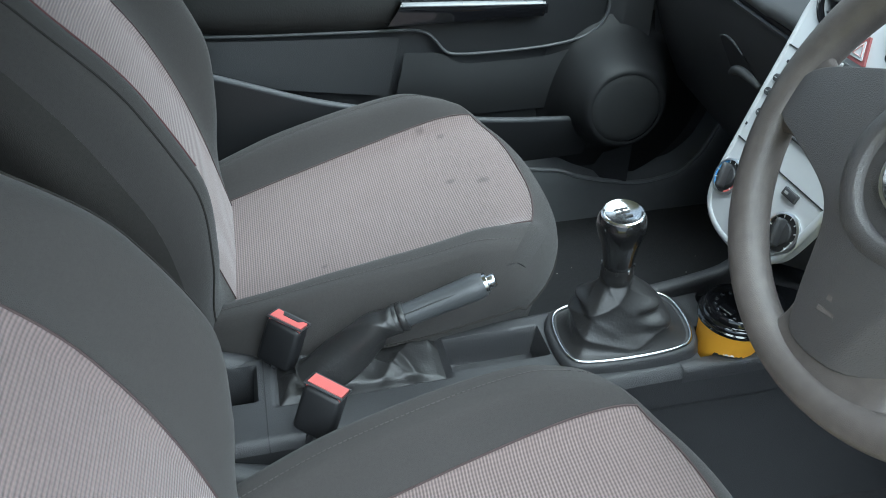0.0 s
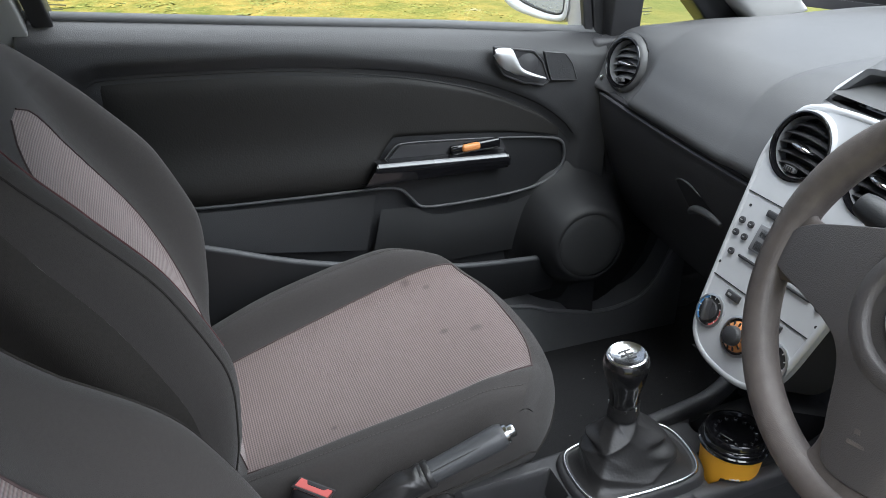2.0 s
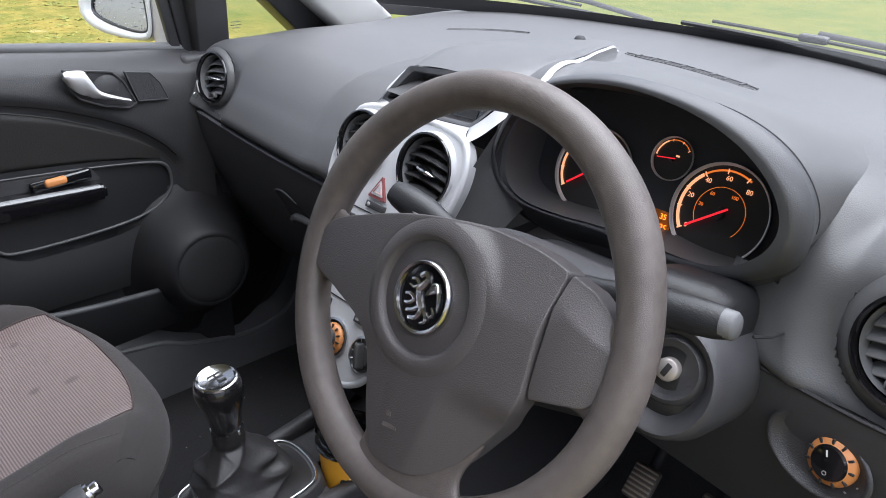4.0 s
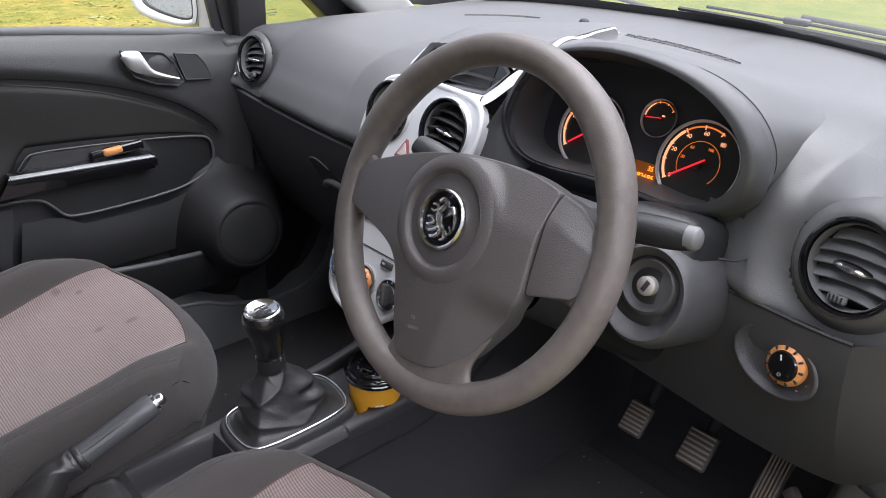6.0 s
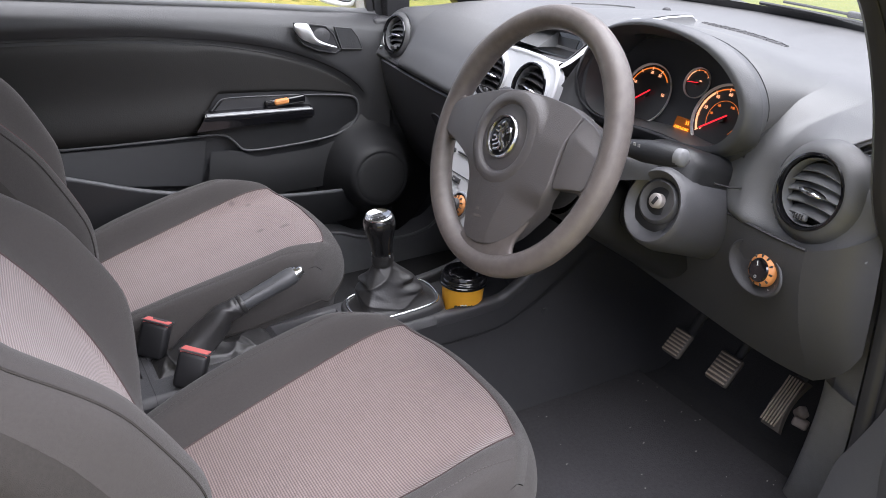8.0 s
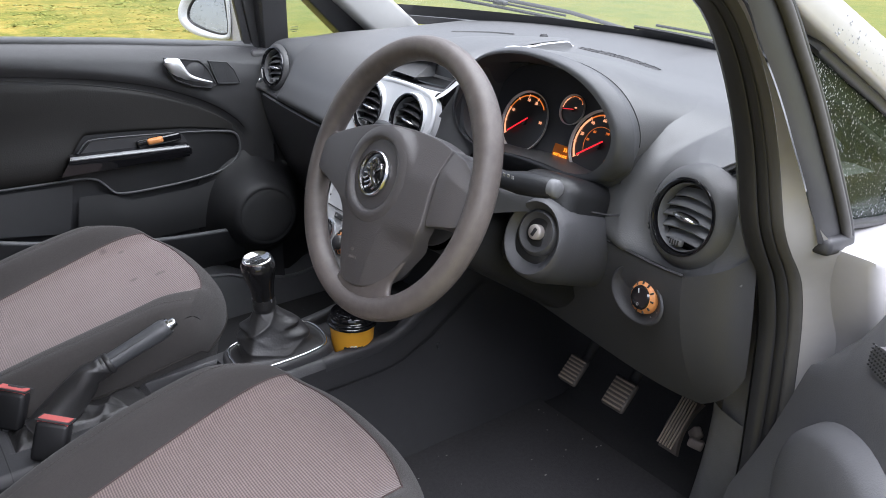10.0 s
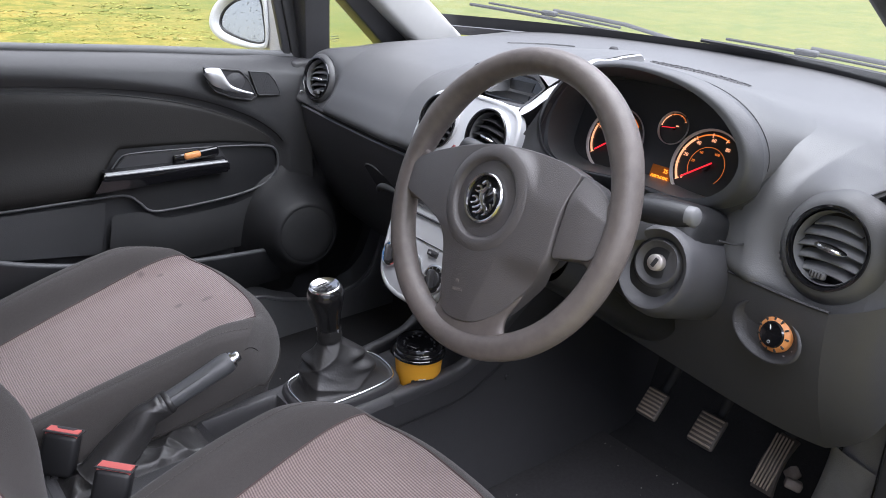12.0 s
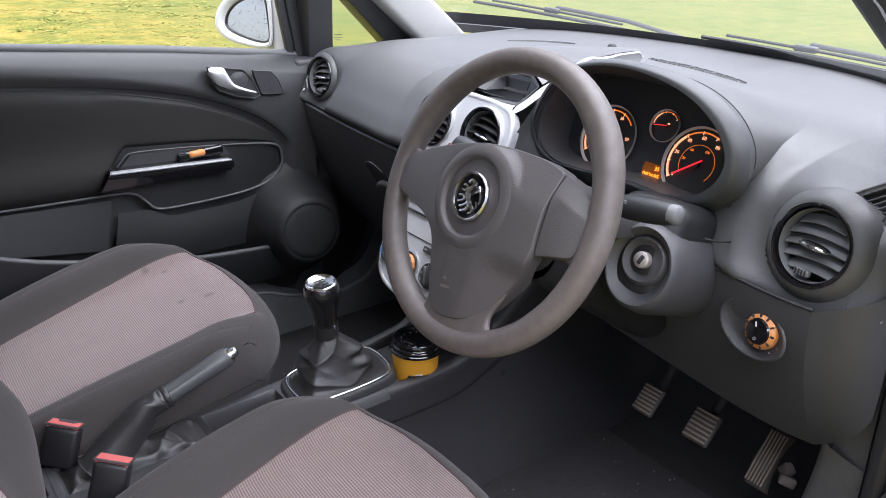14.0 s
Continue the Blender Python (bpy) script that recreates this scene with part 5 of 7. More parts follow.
rimd = lambda u, v: DMx @ (hexo[round(u * nx) % nx].lerp(hexi[round(u * nx) % nx], v) + Vector((0, 0, 0.003 - 0.004 * v * v)))
part("display_rim", grid(rimd, nx, 4, closed_u=True), FRAMEP, dsp, "grey display frame")
part("display_box", grid(lambda u, v: DMx @ (hexi[round(u * nx) % nx] * lerp(1.0, 0.86, v) + Vector((0, 0.002 * v, -0.001 - 0.025 * v))), nx, 5, closed_u=True), DARK, dsp)
part("display_card", plate([(-0.050, -0.013), (0.052, -0.011), (0.058, 0.022), (-0.034, 0.020)], DMx @ Matrix.Translation((0, 0.002, -0.0250)), 0.0005), DIAL, dsp)


def poly(p, t):
    k = min(len(p) - 1.0001, max(0.0, t * (len(p) - 1)))
    i = int(k)
    return p[i].lerp(p[i + 1], k - i)


SA = smooth([DMx @ Vector((x, y, 0.002)) for x, y in ((-0.100, -0.018), (-0.050, -0.0235), (0.0, -0.0235), (0.040, -0.021), (0.072, -0.0185))], times=2)
SB = smooth([SM @ Vector((x, y, 0)) for x, y in ((-0.108, 0.150), (-0.088, 0.184), (-0.05, 0.193), (0.0, 0.192), (0.05, 0.192), (0.108, 0.186))], times=2)
part("shelf", grid(lambda u, v: poly(SB, u).lerp(poly(SA, u), v) + Vector((-0.003, 0, 0.004)) * math.sin(math.pi * v), 40, 8), SILVER, stack)
HI = smooth([DMx @ Vector((0.070, -0.019, 0.002)), DMx @ Vector((0.092, -0.001, 0.002)), DMx @ Vector((0.110, 0.020, 0.001)), Vector((0.765, -0.104, 0.984)), Vector((0.815, -0.098, 0.997)), Vector((0.87, -0.083, 0.9965)), Vector((0.93, -0.058, 0.9915)), Vector((1.0, -0.030, 0.9875)), Vector((1.090, 0.006, 0.984))], times=3)
HO = smooth([SM @ Vector((0.106, 0.184, 0.0)), Vector((0.694, -0.092, 0.936)), Vector((0.706, -0.116, 0.961)), Vector((0.757, -0.124, 0.984)), Vector((0.812, -0.112, 0.993)), Vector((0.87, -0.096, 0.9925)), Vector((0.93, -0.069, 0.9885)), Vector((1.0, -0.039, 0.985)), Vector((1.086, -0.003, 0.982))], times=3)
over = lambda p, h: Vector((p.x, p.y, max(p.z, on_pad(p.x, p.y).z + h) if p.x > 0.80 else p.z))
ridge = lambda x: max(on_pad(x, 0.0).z + 0.0035, on_pad(x, -0.10).z + 0.0040)
shoulder = lambda x: ridge(x) - 0.0035
HI = [Vector((p.x, p.y, lerp(p.z, ridge(p.x), ease((p.x - 0.75) / 0.05)))) for p in HI]
HO = [Vector((b.x, b.y, lerp(b.z, shoulder(b.x), ease((b.x - 0.75) / 0.05)))).lerp(a, 0.45 * ease((b.x - 0.72) / 0.08)) for a, b in zip(HI, HO)]
part("silver_strip", grid(lambda u, v: poly(HO, u).lerp(poly(HI, u), v) + Vector((0, 0, 0.0012 * math.sin(math.pi * v))), 80, 5), SILVER, stack, "silver strip running forward to a point")
part("strip_side", grid(lambda u, v: poly(HO, lerp(0.24, 1, u)) + Vector((0, -0.012 * v * v * ease((u - 0.10) / 0.2), -v * lerp(0.009, 0.022, ease((u - 0.10) / 0.2)))), 80, 5), PAD, stack)
LI = smooth([DMx @ Vector((-0.099, -0.018, 0.002)), DMx @ Vector((-0.082, 0.008, 0.002)), DMx @ Vector((-0.062, 0.033, 0.001)), DMx @ Vector((-0.052, 0.038, -0.010))], times=2)
LO = smooth([SM @ Vector((-0.109, 0.150, -0.002)), DMx @ Vector((-0.104, -0.006, -0.004)), DMx @ Vector((-0.070, 0.033, -0.004)), DMx @ Vector((-0.058, 0.036, -0.014))], times=2)
part("side_strip", grid(lambda u, v: poly(LO, u).lerp(poly(LI, u), v), 24, 4), SILVER, stack)
SPT = smooth([DMx @ Vector((-0.100, -0.012, -0.006)), DMx @ Vector((-0.064, 0.036, -0.003)), DMx @ Vector((0.02, 0.0435, 0.002)), DMx @ Vector((0.086, 0.040, 0.002)), DMx @ Vector((0.110, 0.024, -0.001))], times=3)
SPB = smooth([Vector((0.86, 0.150, 0.960)), Vector((0.90, 0.120, 0.978)), Vector((0.95, 0.045, 0.994)), Vector((0.93, -0.040, 0.994)), Vector((0.90, -0.074, 0.995))], times=3)
SPB = [over(p, 0.0050) for p in SPB]
part("hood", grid(lambda u, v: poly(SPT, v).lerp(poly(SPB, v), u) + Vector((0, 0, 0.008 * math.sin(math.pi * u))), 12, 40), PAD, stack)
SPC = smooth([Vector((1.02, 0.118, 0.970)), Vector((1.05, 0.095, 0.976)), Vector((1.085, 0.050, 0.982)), Vector((1.09, 0.016, 0.984)), Vector((1.06, -0.008, 0.985))], times=3)
SPC = [over(p, 0.0025) for p in SPC]
part("spine", grid(lambda u, v: poly(SPB, v).lerp(poly(SPC, v), u) + Vector((0, 0, 0.0015 * math.sin(math.pi * u))), 12, 40), PAD, stack)
part("flank", grid(lambda u, v: (SM @ Vector((-0.108 + 0.010 * (1 - v), lerp(0.0, 0.165, v), -0.010))).lerp(Vector((0.76, 0.150 + 0.02 * v, lerp(0.80, 0.930, v))), u), 6, 8), PAD, stack)


# radio keys, slot, dials


def key(x, y, w, h, material=BLACK, name="key", round_=False):
    if round_:
        return part(name, lathe([(w, 0), (w * 0.95, 0.003), (0, 0.0035)], SM @ Matrix.Translation((x, y, 0)), 14), material, stack)
    return part(name, block((w, h, 0.005), SM @ Matrix.Translation((x, y, 0.001)), 0.0012), material, stack)


for sx in (1, -1):
    for kx, ky in ((0.086, 0.026), (0.0695, 0.026), (0.086, 0.008), (0.0695, 0.008), (0.0775, -0.0165)):
        key(sx * kx, ky, 0.0048, 0, BLACK, "radio_key", True)
        part("key_print", block((0.004, 0.0012, 0.0004), SM @ Matrix.Translation((sx * kx, ky, 0.0036)), 0), GREYPRINT, stack)
    part("screw", lathe([(0.002, 0), (0.002, 0.001), (0, 0.001)], SM @ Matrix.Translation((sx * 0.0865, 0.0475, 0)), 10), DARK, stack)
    part("screw", lathe([(0.002, 0), (0.002, 0.001), (0, 0.001)], SM @ Matrix.Translation((sx * 0.0865, -0.0365, 0)), 10), DARK, stack)
    key(sx * 0.0375, -0.0645, 0.024, 0.010, BLACK, "demist_button")
    part("button_print", block((0.006, 0.003, 0.0004), SM @ Matrix.Translation((sx * 0.0375 - 0.005, -0.0645, 0.0037)), 0), GREYPRINT, stack)
    key(sx * 0.044, 0.0500, 0.022, 0.009, BLACK, "radio_button")
KEYP = mat("grey_key_plastic", (0.16, 0.162, 0.166), 0.4, vary=0.06)
key(0.0, 0.016, 0.108, 0.036, KEYP, "radio_keypad")
for k in range(3):
    for kk in range(2):
        key((k - 1) * 0.034, 0.024 - 0.017 * kk, 0.030, 0.014, BLACK, "radio_button")
key(0.0, -0.0155, 0.125, 0.0035, DARK, "disc_slot")
for y, w in ((-0.0536, 0.180), (0.064, 0.206)):
    part("joint_line", block((w, 0.0014, 0.001), SM @ Matrix.Translation((0, y, 0.0006)), 0), DARK, stack)


def dial(x, y, r, body, label):
    d = part("heater_dial", lathe([(r * 1.25, -0.001), (r * 1.25, 0.003), (r * 1.12, 0.004), (r * 1.1, 0.001), (r * 1.0, 0.001)], SM @ Matrix.Translation((x, y, 0)), 32), SATIN, stack, label)
    part("scale", lathe([(r * 1.1, 0.0015), (0, 0.002)], SM @ Matrix.Translation((x, y, 0)), 32), DIAL, d)
    part("rim", lathe([(r * 0.95, 0.001), (r * 0.88, 0.006), (r * 0.62, 0.010), (0, 0.010)] if body is ORANGE else [(r * 0.72, 0.001), (r * 0.66, 0.004), (0, 0.005)], SM @ Matrix.Translation((x, y, 0)), 32), body, d)
    if body is ORANGE:
        part("grip", lathe([(r * 0.62, 0.010), (r * 0.58, 0.016), (r * 0.50, 0.0175), (0, 0.018)], SM @ Matrix.Translation((x, y, 0)), 28), BLACK, d)
        for q in range(12):
            part("notch", block((0.0018, r * 0.26, 0.002), SM @ Matrix.Translation((x, y, 0.0088)) @ pose(0, 0, 0, 0, 0, 30 * q) @ Matrix.Translation((0, r * 0.76, 0)), 0), DIAL, d)
    else:
        part("grip", block((r * 0.38, r * 1.7, 0.016), SM @ Matrix.Translation((x, y, 0.008)) @ pose(0, 0, 0, 0, 0, 20), 0.004, 3), BLACK, d)
    for k in range(9):
        a = radians(-120 + 30 * k)
        part("mark", block((0.0012, 0.004, 0.0005), SM @ Matrix.Translation((x, y, 0.0025)) @ pose(0, 0, 0, 0, 0, math.degrees(a)) @ Matrix.Translation((0, r * 1.02, 0)), 0), WHITE if body is BLACK else DIAL, d)
    return d


hot = dial(-0.0595, -0.099, 0.0185, BLACK, "black temperature dial with blue and red scale")
for a0, a1, material in ((60, 150, RED), (-150, -30, BLUE)):
    part("colour_scale", grid(lambda u, v: SM @ Vector((-0.0595 - 0.0205 * (1 - 0.14 * v) * math.sin(radians(lerp(a0, a1, u)) * -1), -0.099 + 0.0205 * (1 - 0.14 * v) * math.cos(radians(lerp(a0, a1, u))), 0.0027)), 20, 2), material, hot)
dial(0.0, -0.104, 0.0215, ORANGE, "orange-rimmed fan dial")
dial(0.0600, -0.102, 0.0195, BLACK, "black air direction dial with pale marks")
hz = thing("hazard_switch", "red-edged triangle hazard warning switch", "switch", tuple(SM @ Vector((0, 0.11, 0))))
tri3 = [Vector((0, 0.017, 0)), Vector((0.0165, -0.0125, 0)), Vector((-0.0165, -0.0125, 0))]
HZ = SM @ Matrix.Translation((-0.002, 0.0965, 0))
part("border", plate([(q.x, q.y) for q in rounded(tri3, 1.0)], HZ @ Matrix.Translation((0, 0, 0.0035)), 0.006), mat("dusky_red_plastic", (0.20, 0.055, 0.055), 0.45, vary=0.08), hz, "dusky red border")
part("cap", plate([(q.x, q.y) for q in rounded(tri3, 0.66)], HZ @ Matrix.Translation((0, 0, 0.0045)), 0.003), SILVER, hz)
part("triangle", tube([HZ @ Vector((0.40 * q.x, 0.40 * q.y, 0.0048)) for q in tri3], 0.0010, 6, True), mat("pale_red_print", (0.55, 0.30, 0.28), 0.5), hz)
key(0.0, 0.0745, 0.036, 0.009, BLACK, "lock_button")
part("lock_lamp", lathe([(0.003, 0.0036), (0.0025, 0.0042), (0, 0.0043)], SM @ Matrix.Translation((-0.012, 0.0745, 0)), 12), GREYPRINT, stack)
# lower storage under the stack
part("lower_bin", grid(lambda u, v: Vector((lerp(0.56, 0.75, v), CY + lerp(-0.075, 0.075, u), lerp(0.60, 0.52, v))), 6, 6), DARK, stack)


# ---- instrument cluster ----
ic = thing("instrument_cluster", "hooded black instrument cluster with lit orange dials", "instrument cluster", (0.78, -0.26, 0.87))
IN = Vector((-0.93, 0, 0.37)).normalized()
IM = axes((0.790, -0.258, 0.910), IN)
CLUSTERFACE = mat("cluster_face_black", (0.046, 0.046, 0.050), 0.5, vary=0.1, spec=0.3)
HOODIN = mat("hood_lining_plastic", (0.048, 0.050, 0.055), 0.55, bump=0.3, bump_scale=900, vary=0.12)
HOODRIM = mat("hood_rim_plastic", (0.066, 0.068, 0.072), 0.45, bump=0.3, bump_scale=800, vary=0.1)
face = smooth([(-0.21, -0.03, 0), (-0.18, -0.095, 0), (0.0, -0.100, 0), (0.18, -0.095, 0), (0.22, -0.02, 0), (0.20, 0.055, 0), (0.05, 0.090, 0), (-0.08, 0.090, 0), (-0.18, 0.055, 0)], True, 2)
part("face", plate([(q.x, q.y) for q in face], IM @ Matrix.Translation((0, 0, -0.003)), 0.01), CLUSTERFACE, ic)
OPX = 0.697
opening = smooth([(y, z, 0) for y, z in [(-0.106, 0.910), (-0.110, 0.880), (-0.135, 0.864), (-0.185, 0.863), (-0.25, 0.8705), (-0.30, 0.8715), (-0.355, 0.868), (-0.405, 0.878), (-0.438, 0.903), (-0.452, 0.932), (-0.448, 0.960), (-0.427, 0.988), (-0.392, 1.011), (-0.345, 1.026), (-0.28, 1.033), (-0.22, 1.027), (-0.166, 1.009), (-0.134, 0.977), (-0.114, 0.942)]], True, 3)
no = len(opening)
HC = Vector((-0.28, 0.945, 0))


def hood_at(q, x, k=1.0, dz=0.0):
    return Vector((x, lerp(HC.x, q.x, k), lerp(HC.y, q.y, k) + dz))


def lip_x(q):
    """The rim leans back a little towards its foot."""
    return OPX + 0.030 * max(0, (0.93 - q.y) / 0.07) ** 1.5 * 0.6


def lining(u, v):
    q = opening[round(u * no) % no]
    d = IM.inverted() @ hood_at(q, 0.78, 1.10 + 0.10 * ease((-0.36 - q.x) / 0.06) * ease((0.945 - q.y) / 0.03))
    back = IM @ Vector((d.x, max(-0.098, min(0.085, d.y - (0.040 if d.y < 0 else 0.0))), -0.002))
    return hood_at(q, lip_x(q)).lerp(back, v)


part("hood_lining", grid(lining, no, 8, closed_u=True), HOODIN, ic)


def rim_band(u, v):
    """Rounded lip round the opening, wider at its outer end and foot."""
    q = opening[round(u * no) % no]
    side = ease((HC.x - q.x) / 0.15)
    low = ease((HC.y - q.y) / 0.05)
    w = 0.012 + 0.016 * side + 0.012 * low * side
    d = Vector((0, q.x - HC.x, q.y - HC.y)).normalized()
    a = radians(lerp(-20, 86, v))
    return hood_at(q, lip_x(q)) + d * (w * math.sin(a) * 0.55) + Vector((-0.006 * math.cos(a) + 0.006 + 1.15 * w * max(0, v - 0.35) ** 1.4, 0, 0))


part("hood_rim", grid(rim_band, no, 12, closed_u=True), HOODRIM, ic, "smooth grey hood rim")


def seam_at(q):
    side = ease((HC.x - q.x) / 0.15)
    return hood_at(q, lerp(0.722, 0.734, side), 1.004 + 0.078 * side)


def collar(u, v):
    """Cover behind the rim, up to its seam."""
    i = round(u * no) % no
    return rim_band(i / no, 1.0).lerp(seam_at(opening[i]), v)


def back_cover(u, v):
    """From the seam back over the hood, easing into the top of the dashboard."""
    q = opening[round(u * no) % no]
    side = ease((HC.x - q.x) / 0.14)
    inner = ease((q.x + 0.175) / 0.04)
    a = seam_at(q)
    b = hood_at(q, 0.945, 1.02 + 0.12 * side)
    top = ease((q.y - 0.885) / 0.03)
    b.z = lerp(b.z - 0.01, on_pad(b.x, b.y).z + lerp(0.0005, -0.004, max(ease((q.x + 0.160) / 0.02), 0.6 * ease((-0.418 - b.y) / 0.03))), top)
    if top < 1:
        return a.lerp(b, v)
    slope = (on_pad(b.x + 0.02, b.y).z - on_pad(b.x, b.y).z) / 0.02
    d = b.x - a.x
    start = lerp(-0.08, 0.5 * (b.z - a.z) / d, max(inner, 0.6 * side)) * d
    h = (2 * v ** 3 - 3 * v ** 2 + 1) * a.z + (v ** 3 - 2 * v ** 2 + v) * start + (3 * v ** 2 - 2 * v ** 3) * b.z + (v ** 3 - v ** 2) * slope * d
    x, y = lerp(a.x, b.x, v), lerp(a.y, b.y, v)
    return Vector((x, y, h))


part("hood_skirt", grid(collar, no, 5, closed_u=True), HOODRIM, ic)
part("hood_back", grid(back_cover, no, 20, closed_u=True), PAD, ic)
part("hood_seam", tube([seam_at(q) + Vector((-0.0004, 0, 0.0004)) for q in opening if q.y > 0.933 and q.x < -0.20], 0.0010, 5), DARK, ic)
CA = [SM @ Vector((0.090, -0.03, -0.013)), SM @ Vector((0.104, 0.08, -0.013)), SM @ Vector((0.114, 0.150, -0.013)), Vector((0.712, -0.116, 0.966)), Vector((0.76, -0.124, 0.990))]
CB = [Vector((0.735, -0.135, 0.855)), Vector((0.712, -0.112, 0.876)), Vector((0.703, -0.107, 0.915)), Vector((0.702, -0.122, 0.958)), Vector((0.706, -0.146, 0.990))]


def cheek_curve(p, v):
    k = v * (len(p) - 1)
    i = min(len(p) - 2, int(k))
    return p[i].lerp(p[i + 1], k - i)


part("cheek", grid(lambda u, v: cheek_curve(CA, v).lerp(cheek_curve(CB, v), u) + Vector((0.012 * math.sin(math.pi * u), 0, -0.003 * math.sin(math.pi * u))), 10, 24), PAD, ic)


def gauge(x, y, r, sweep, needle, label, bright, marks=(), texts=(), inner=()):
    """Dial with a crescent ring, a lit arc that is broad at first and thin later, marks and numbers."""
    G = IM @ Matrix.Translation((x, y, 0))
    at = lambda a, rr, h: G @ Vector((rr * math.cos(radians(a)), rr * math.sin(radians(a)), h))
    thick = lambda a: 0.35 + 0.65 * (0.5 - 0.5 * math.cos(radians(a - 60)))
    g = part("gauge", grid(lambda u, v: at(360 * u, r * (1.0 - 0.055 * thick(360 * u) * (1 - abs(2 * v - 1)) * (1 if v < 0.5 else -0.3)) if 0 < v < 1 else r * (1.0 if v == 0 else 0.955), 0.0005 + 0.004 * math.sin(math.pi * v)), 72, 7, closed_u=True), DIALRING, ic, label)
    part("dial_face", lathe([(r * 0.99, 0.0), (0, 0.0005)], G, 40), DIAL, g)
    a0, a1 = sweep
    ab = lerp(a0, a1, bright)
    for (ro, ri), (s, e), material in (((0.88, 0.81), (a0, ab), LITW), ((0.87, 0.83), (ab, a1), LIT)):
        part("lit_arc", grid(lambda u, v: at(lerp(s, e, u), r * lerp(ri, ro, v), 0.002), 24, 2), material, g)
    for a in marks:
        m = G @ pose(0, 0, 0, 0, 0, a) @ Matrix.Translation((r * 0.835, 0, 0.0026))
        part("mark", block((r * 0.11, r * 0.022, 0.0005), m, 0), LITW, g)
    for a, t in texts:
        letters("number", t, r * 0.135, Matrix.Translation(at(a, r * 0.70, 0.0024)) @ IM.to_3x3().to_4x4(), LITW, g)
    if inner:
        part("inner_scale", tube([at(q, r * 0.52, 0.0015) for q in np.linspace(a0, a1 - 105, 40)], 0.00035, 4), LIT, g)
        for a, t in inner:
            letters("number", t, r * 0.10, Matrix.Translation(at(a, r * 0.42, 0.0024)) @ IM.to_3x3().to_4x4(), LIT, g)
    m = G @ pose(0, 0, 0, 0, 0, needle)
    part("needle", block((r * 0.92, r * 0.042, 0.0016), m @ Matrix.Translation((r * 0.24, 0, 0.006)), 0.0004), NEEDLE, g, "lit red needle")
    part("needle_hub", lathe([(r * 0.12, 0.001), (r * 0.11, 0.0055), (0, 0.006)], G, 20), DIAL, g)
    return g


gauge(-0.070, -0.010, 0.0505, (218, 38), 219, "rev counter with lit orange scale and pale ring", 0.32, (218, 188, 158, 128, 98, 68), ((158, "10"), (98, "20"), (68, "30"), (8, "50")))
gauge(0.091, -0.011, 0.0530, (216, 62), 217, "speedometer with lit orange scale and pale ring", 0.55, (216, 185, 158, 128, 97, 66), ((216, "0"), (165, "20"), (128, "40"), (93, "60"), (52, "80")), ((170, "20"), (128, "60"), (62, "100")))
gauge(0.0205, 0.0290, 0.0240, (178, 36), 187, "small fuel gauge with pale ring", 0.4, (178, 142, 106, 70, 36))
part("tick_mark", block((0.004, 0.002, 0.0005), IM @ Matrix.Translation((0.026, 0.033, 0.0026)), 0), LITW, ic)
rd = part("readout", block((0.036, 0.024, 0.001), IM @ Matrix.Translation((0.026, -0.039, -0.0005)), 0.0004), LCD, ic, "lit orange mileage readout")
letters("digits", "35", 0.0085, IM @ Matrix.Translation((0.033, -0.0335, 0.0006)), DIGIT, rd)
letters("digits", "092695", 0.0100, IM @ Matrix.Translation((0.0262, -0.0450, 0.0006)), DIGIT, rd)


# ---- steering wheel and column ----
BADGE = mat("smoked_chrome", (0.50, 0.50, 0.505), 0.22, 1.0, vary=0.05)

WC = Vector((0.455, -0.2895, 0.8945))
TH = radians(22.9)
WN = Vector((-math.cos(TH), 0, math.sin(TH)))
WM = axes(WC, WN)
WR = 0.1730
wheel = thing("steering_wheel", "worn grey-black three-spoke steering wheel with round chrome badge", "steering wheel", tuple(WC))


def rimfn(u, v):
    """Oval rim, thicker at the thumb rests beside the spokes."""
    a, b = 2 * math.pi * u, 2 * math.pi * v
    thumb = math.exp(-((math.degrees(a) - 40) / 14) ** 2) + math.exp(-((math.degrees(a) - 152) / 14) ** 2)
    r = 0.0162 + 0.0016 * thumb
    flat = 1 - 0.07 * max(0, math.sin(b)) ** 3
    return WM @ Vector(((WR + r * math.cos(b)) * math.cos(a), (WR + r * math.cos(b)) * math.sin(a), r * 1.10 * flat * math.sin(b)))


part("rim", grid(rimfn, 128, 24, closed_u=True, closed_v=True), WHEEL, wheel, "worn grainy rim")


def pillow(outline, height, drop, center=(0, 0), rings=24, edge=0.0020):
    """A moulded cover: height(x, y) over the wheel plane, a rounded edge and a wall that drops behind it."""
    c, n = Vector((*center, 0)), len(outline)
    steps = [(k / rings, 0.0, 0.0) for k in range(rings + 1)] + [(1.0, edge * math.sin(a), edge * (1 - math.cos(a))) for a in (0.5, 1.0, 1.57)] + [(1.0, edge, edge + drop * 0.5), (1.0, edge, edge + drop)]

    def fn(u, v):
        q = outline[round(u * n) % n]
        k, out, down = steps[round(v * (len(steps) - 1))]
        d = (q - c).normalized()
        p = c.lerp(q - d * edge, k)
        h = height(p.x, p.y)
        p = p + d * out
        return WM @ Vector((p.x, p.y, h - down))
    return grid(fn, n, len(steps), closed_u=True)


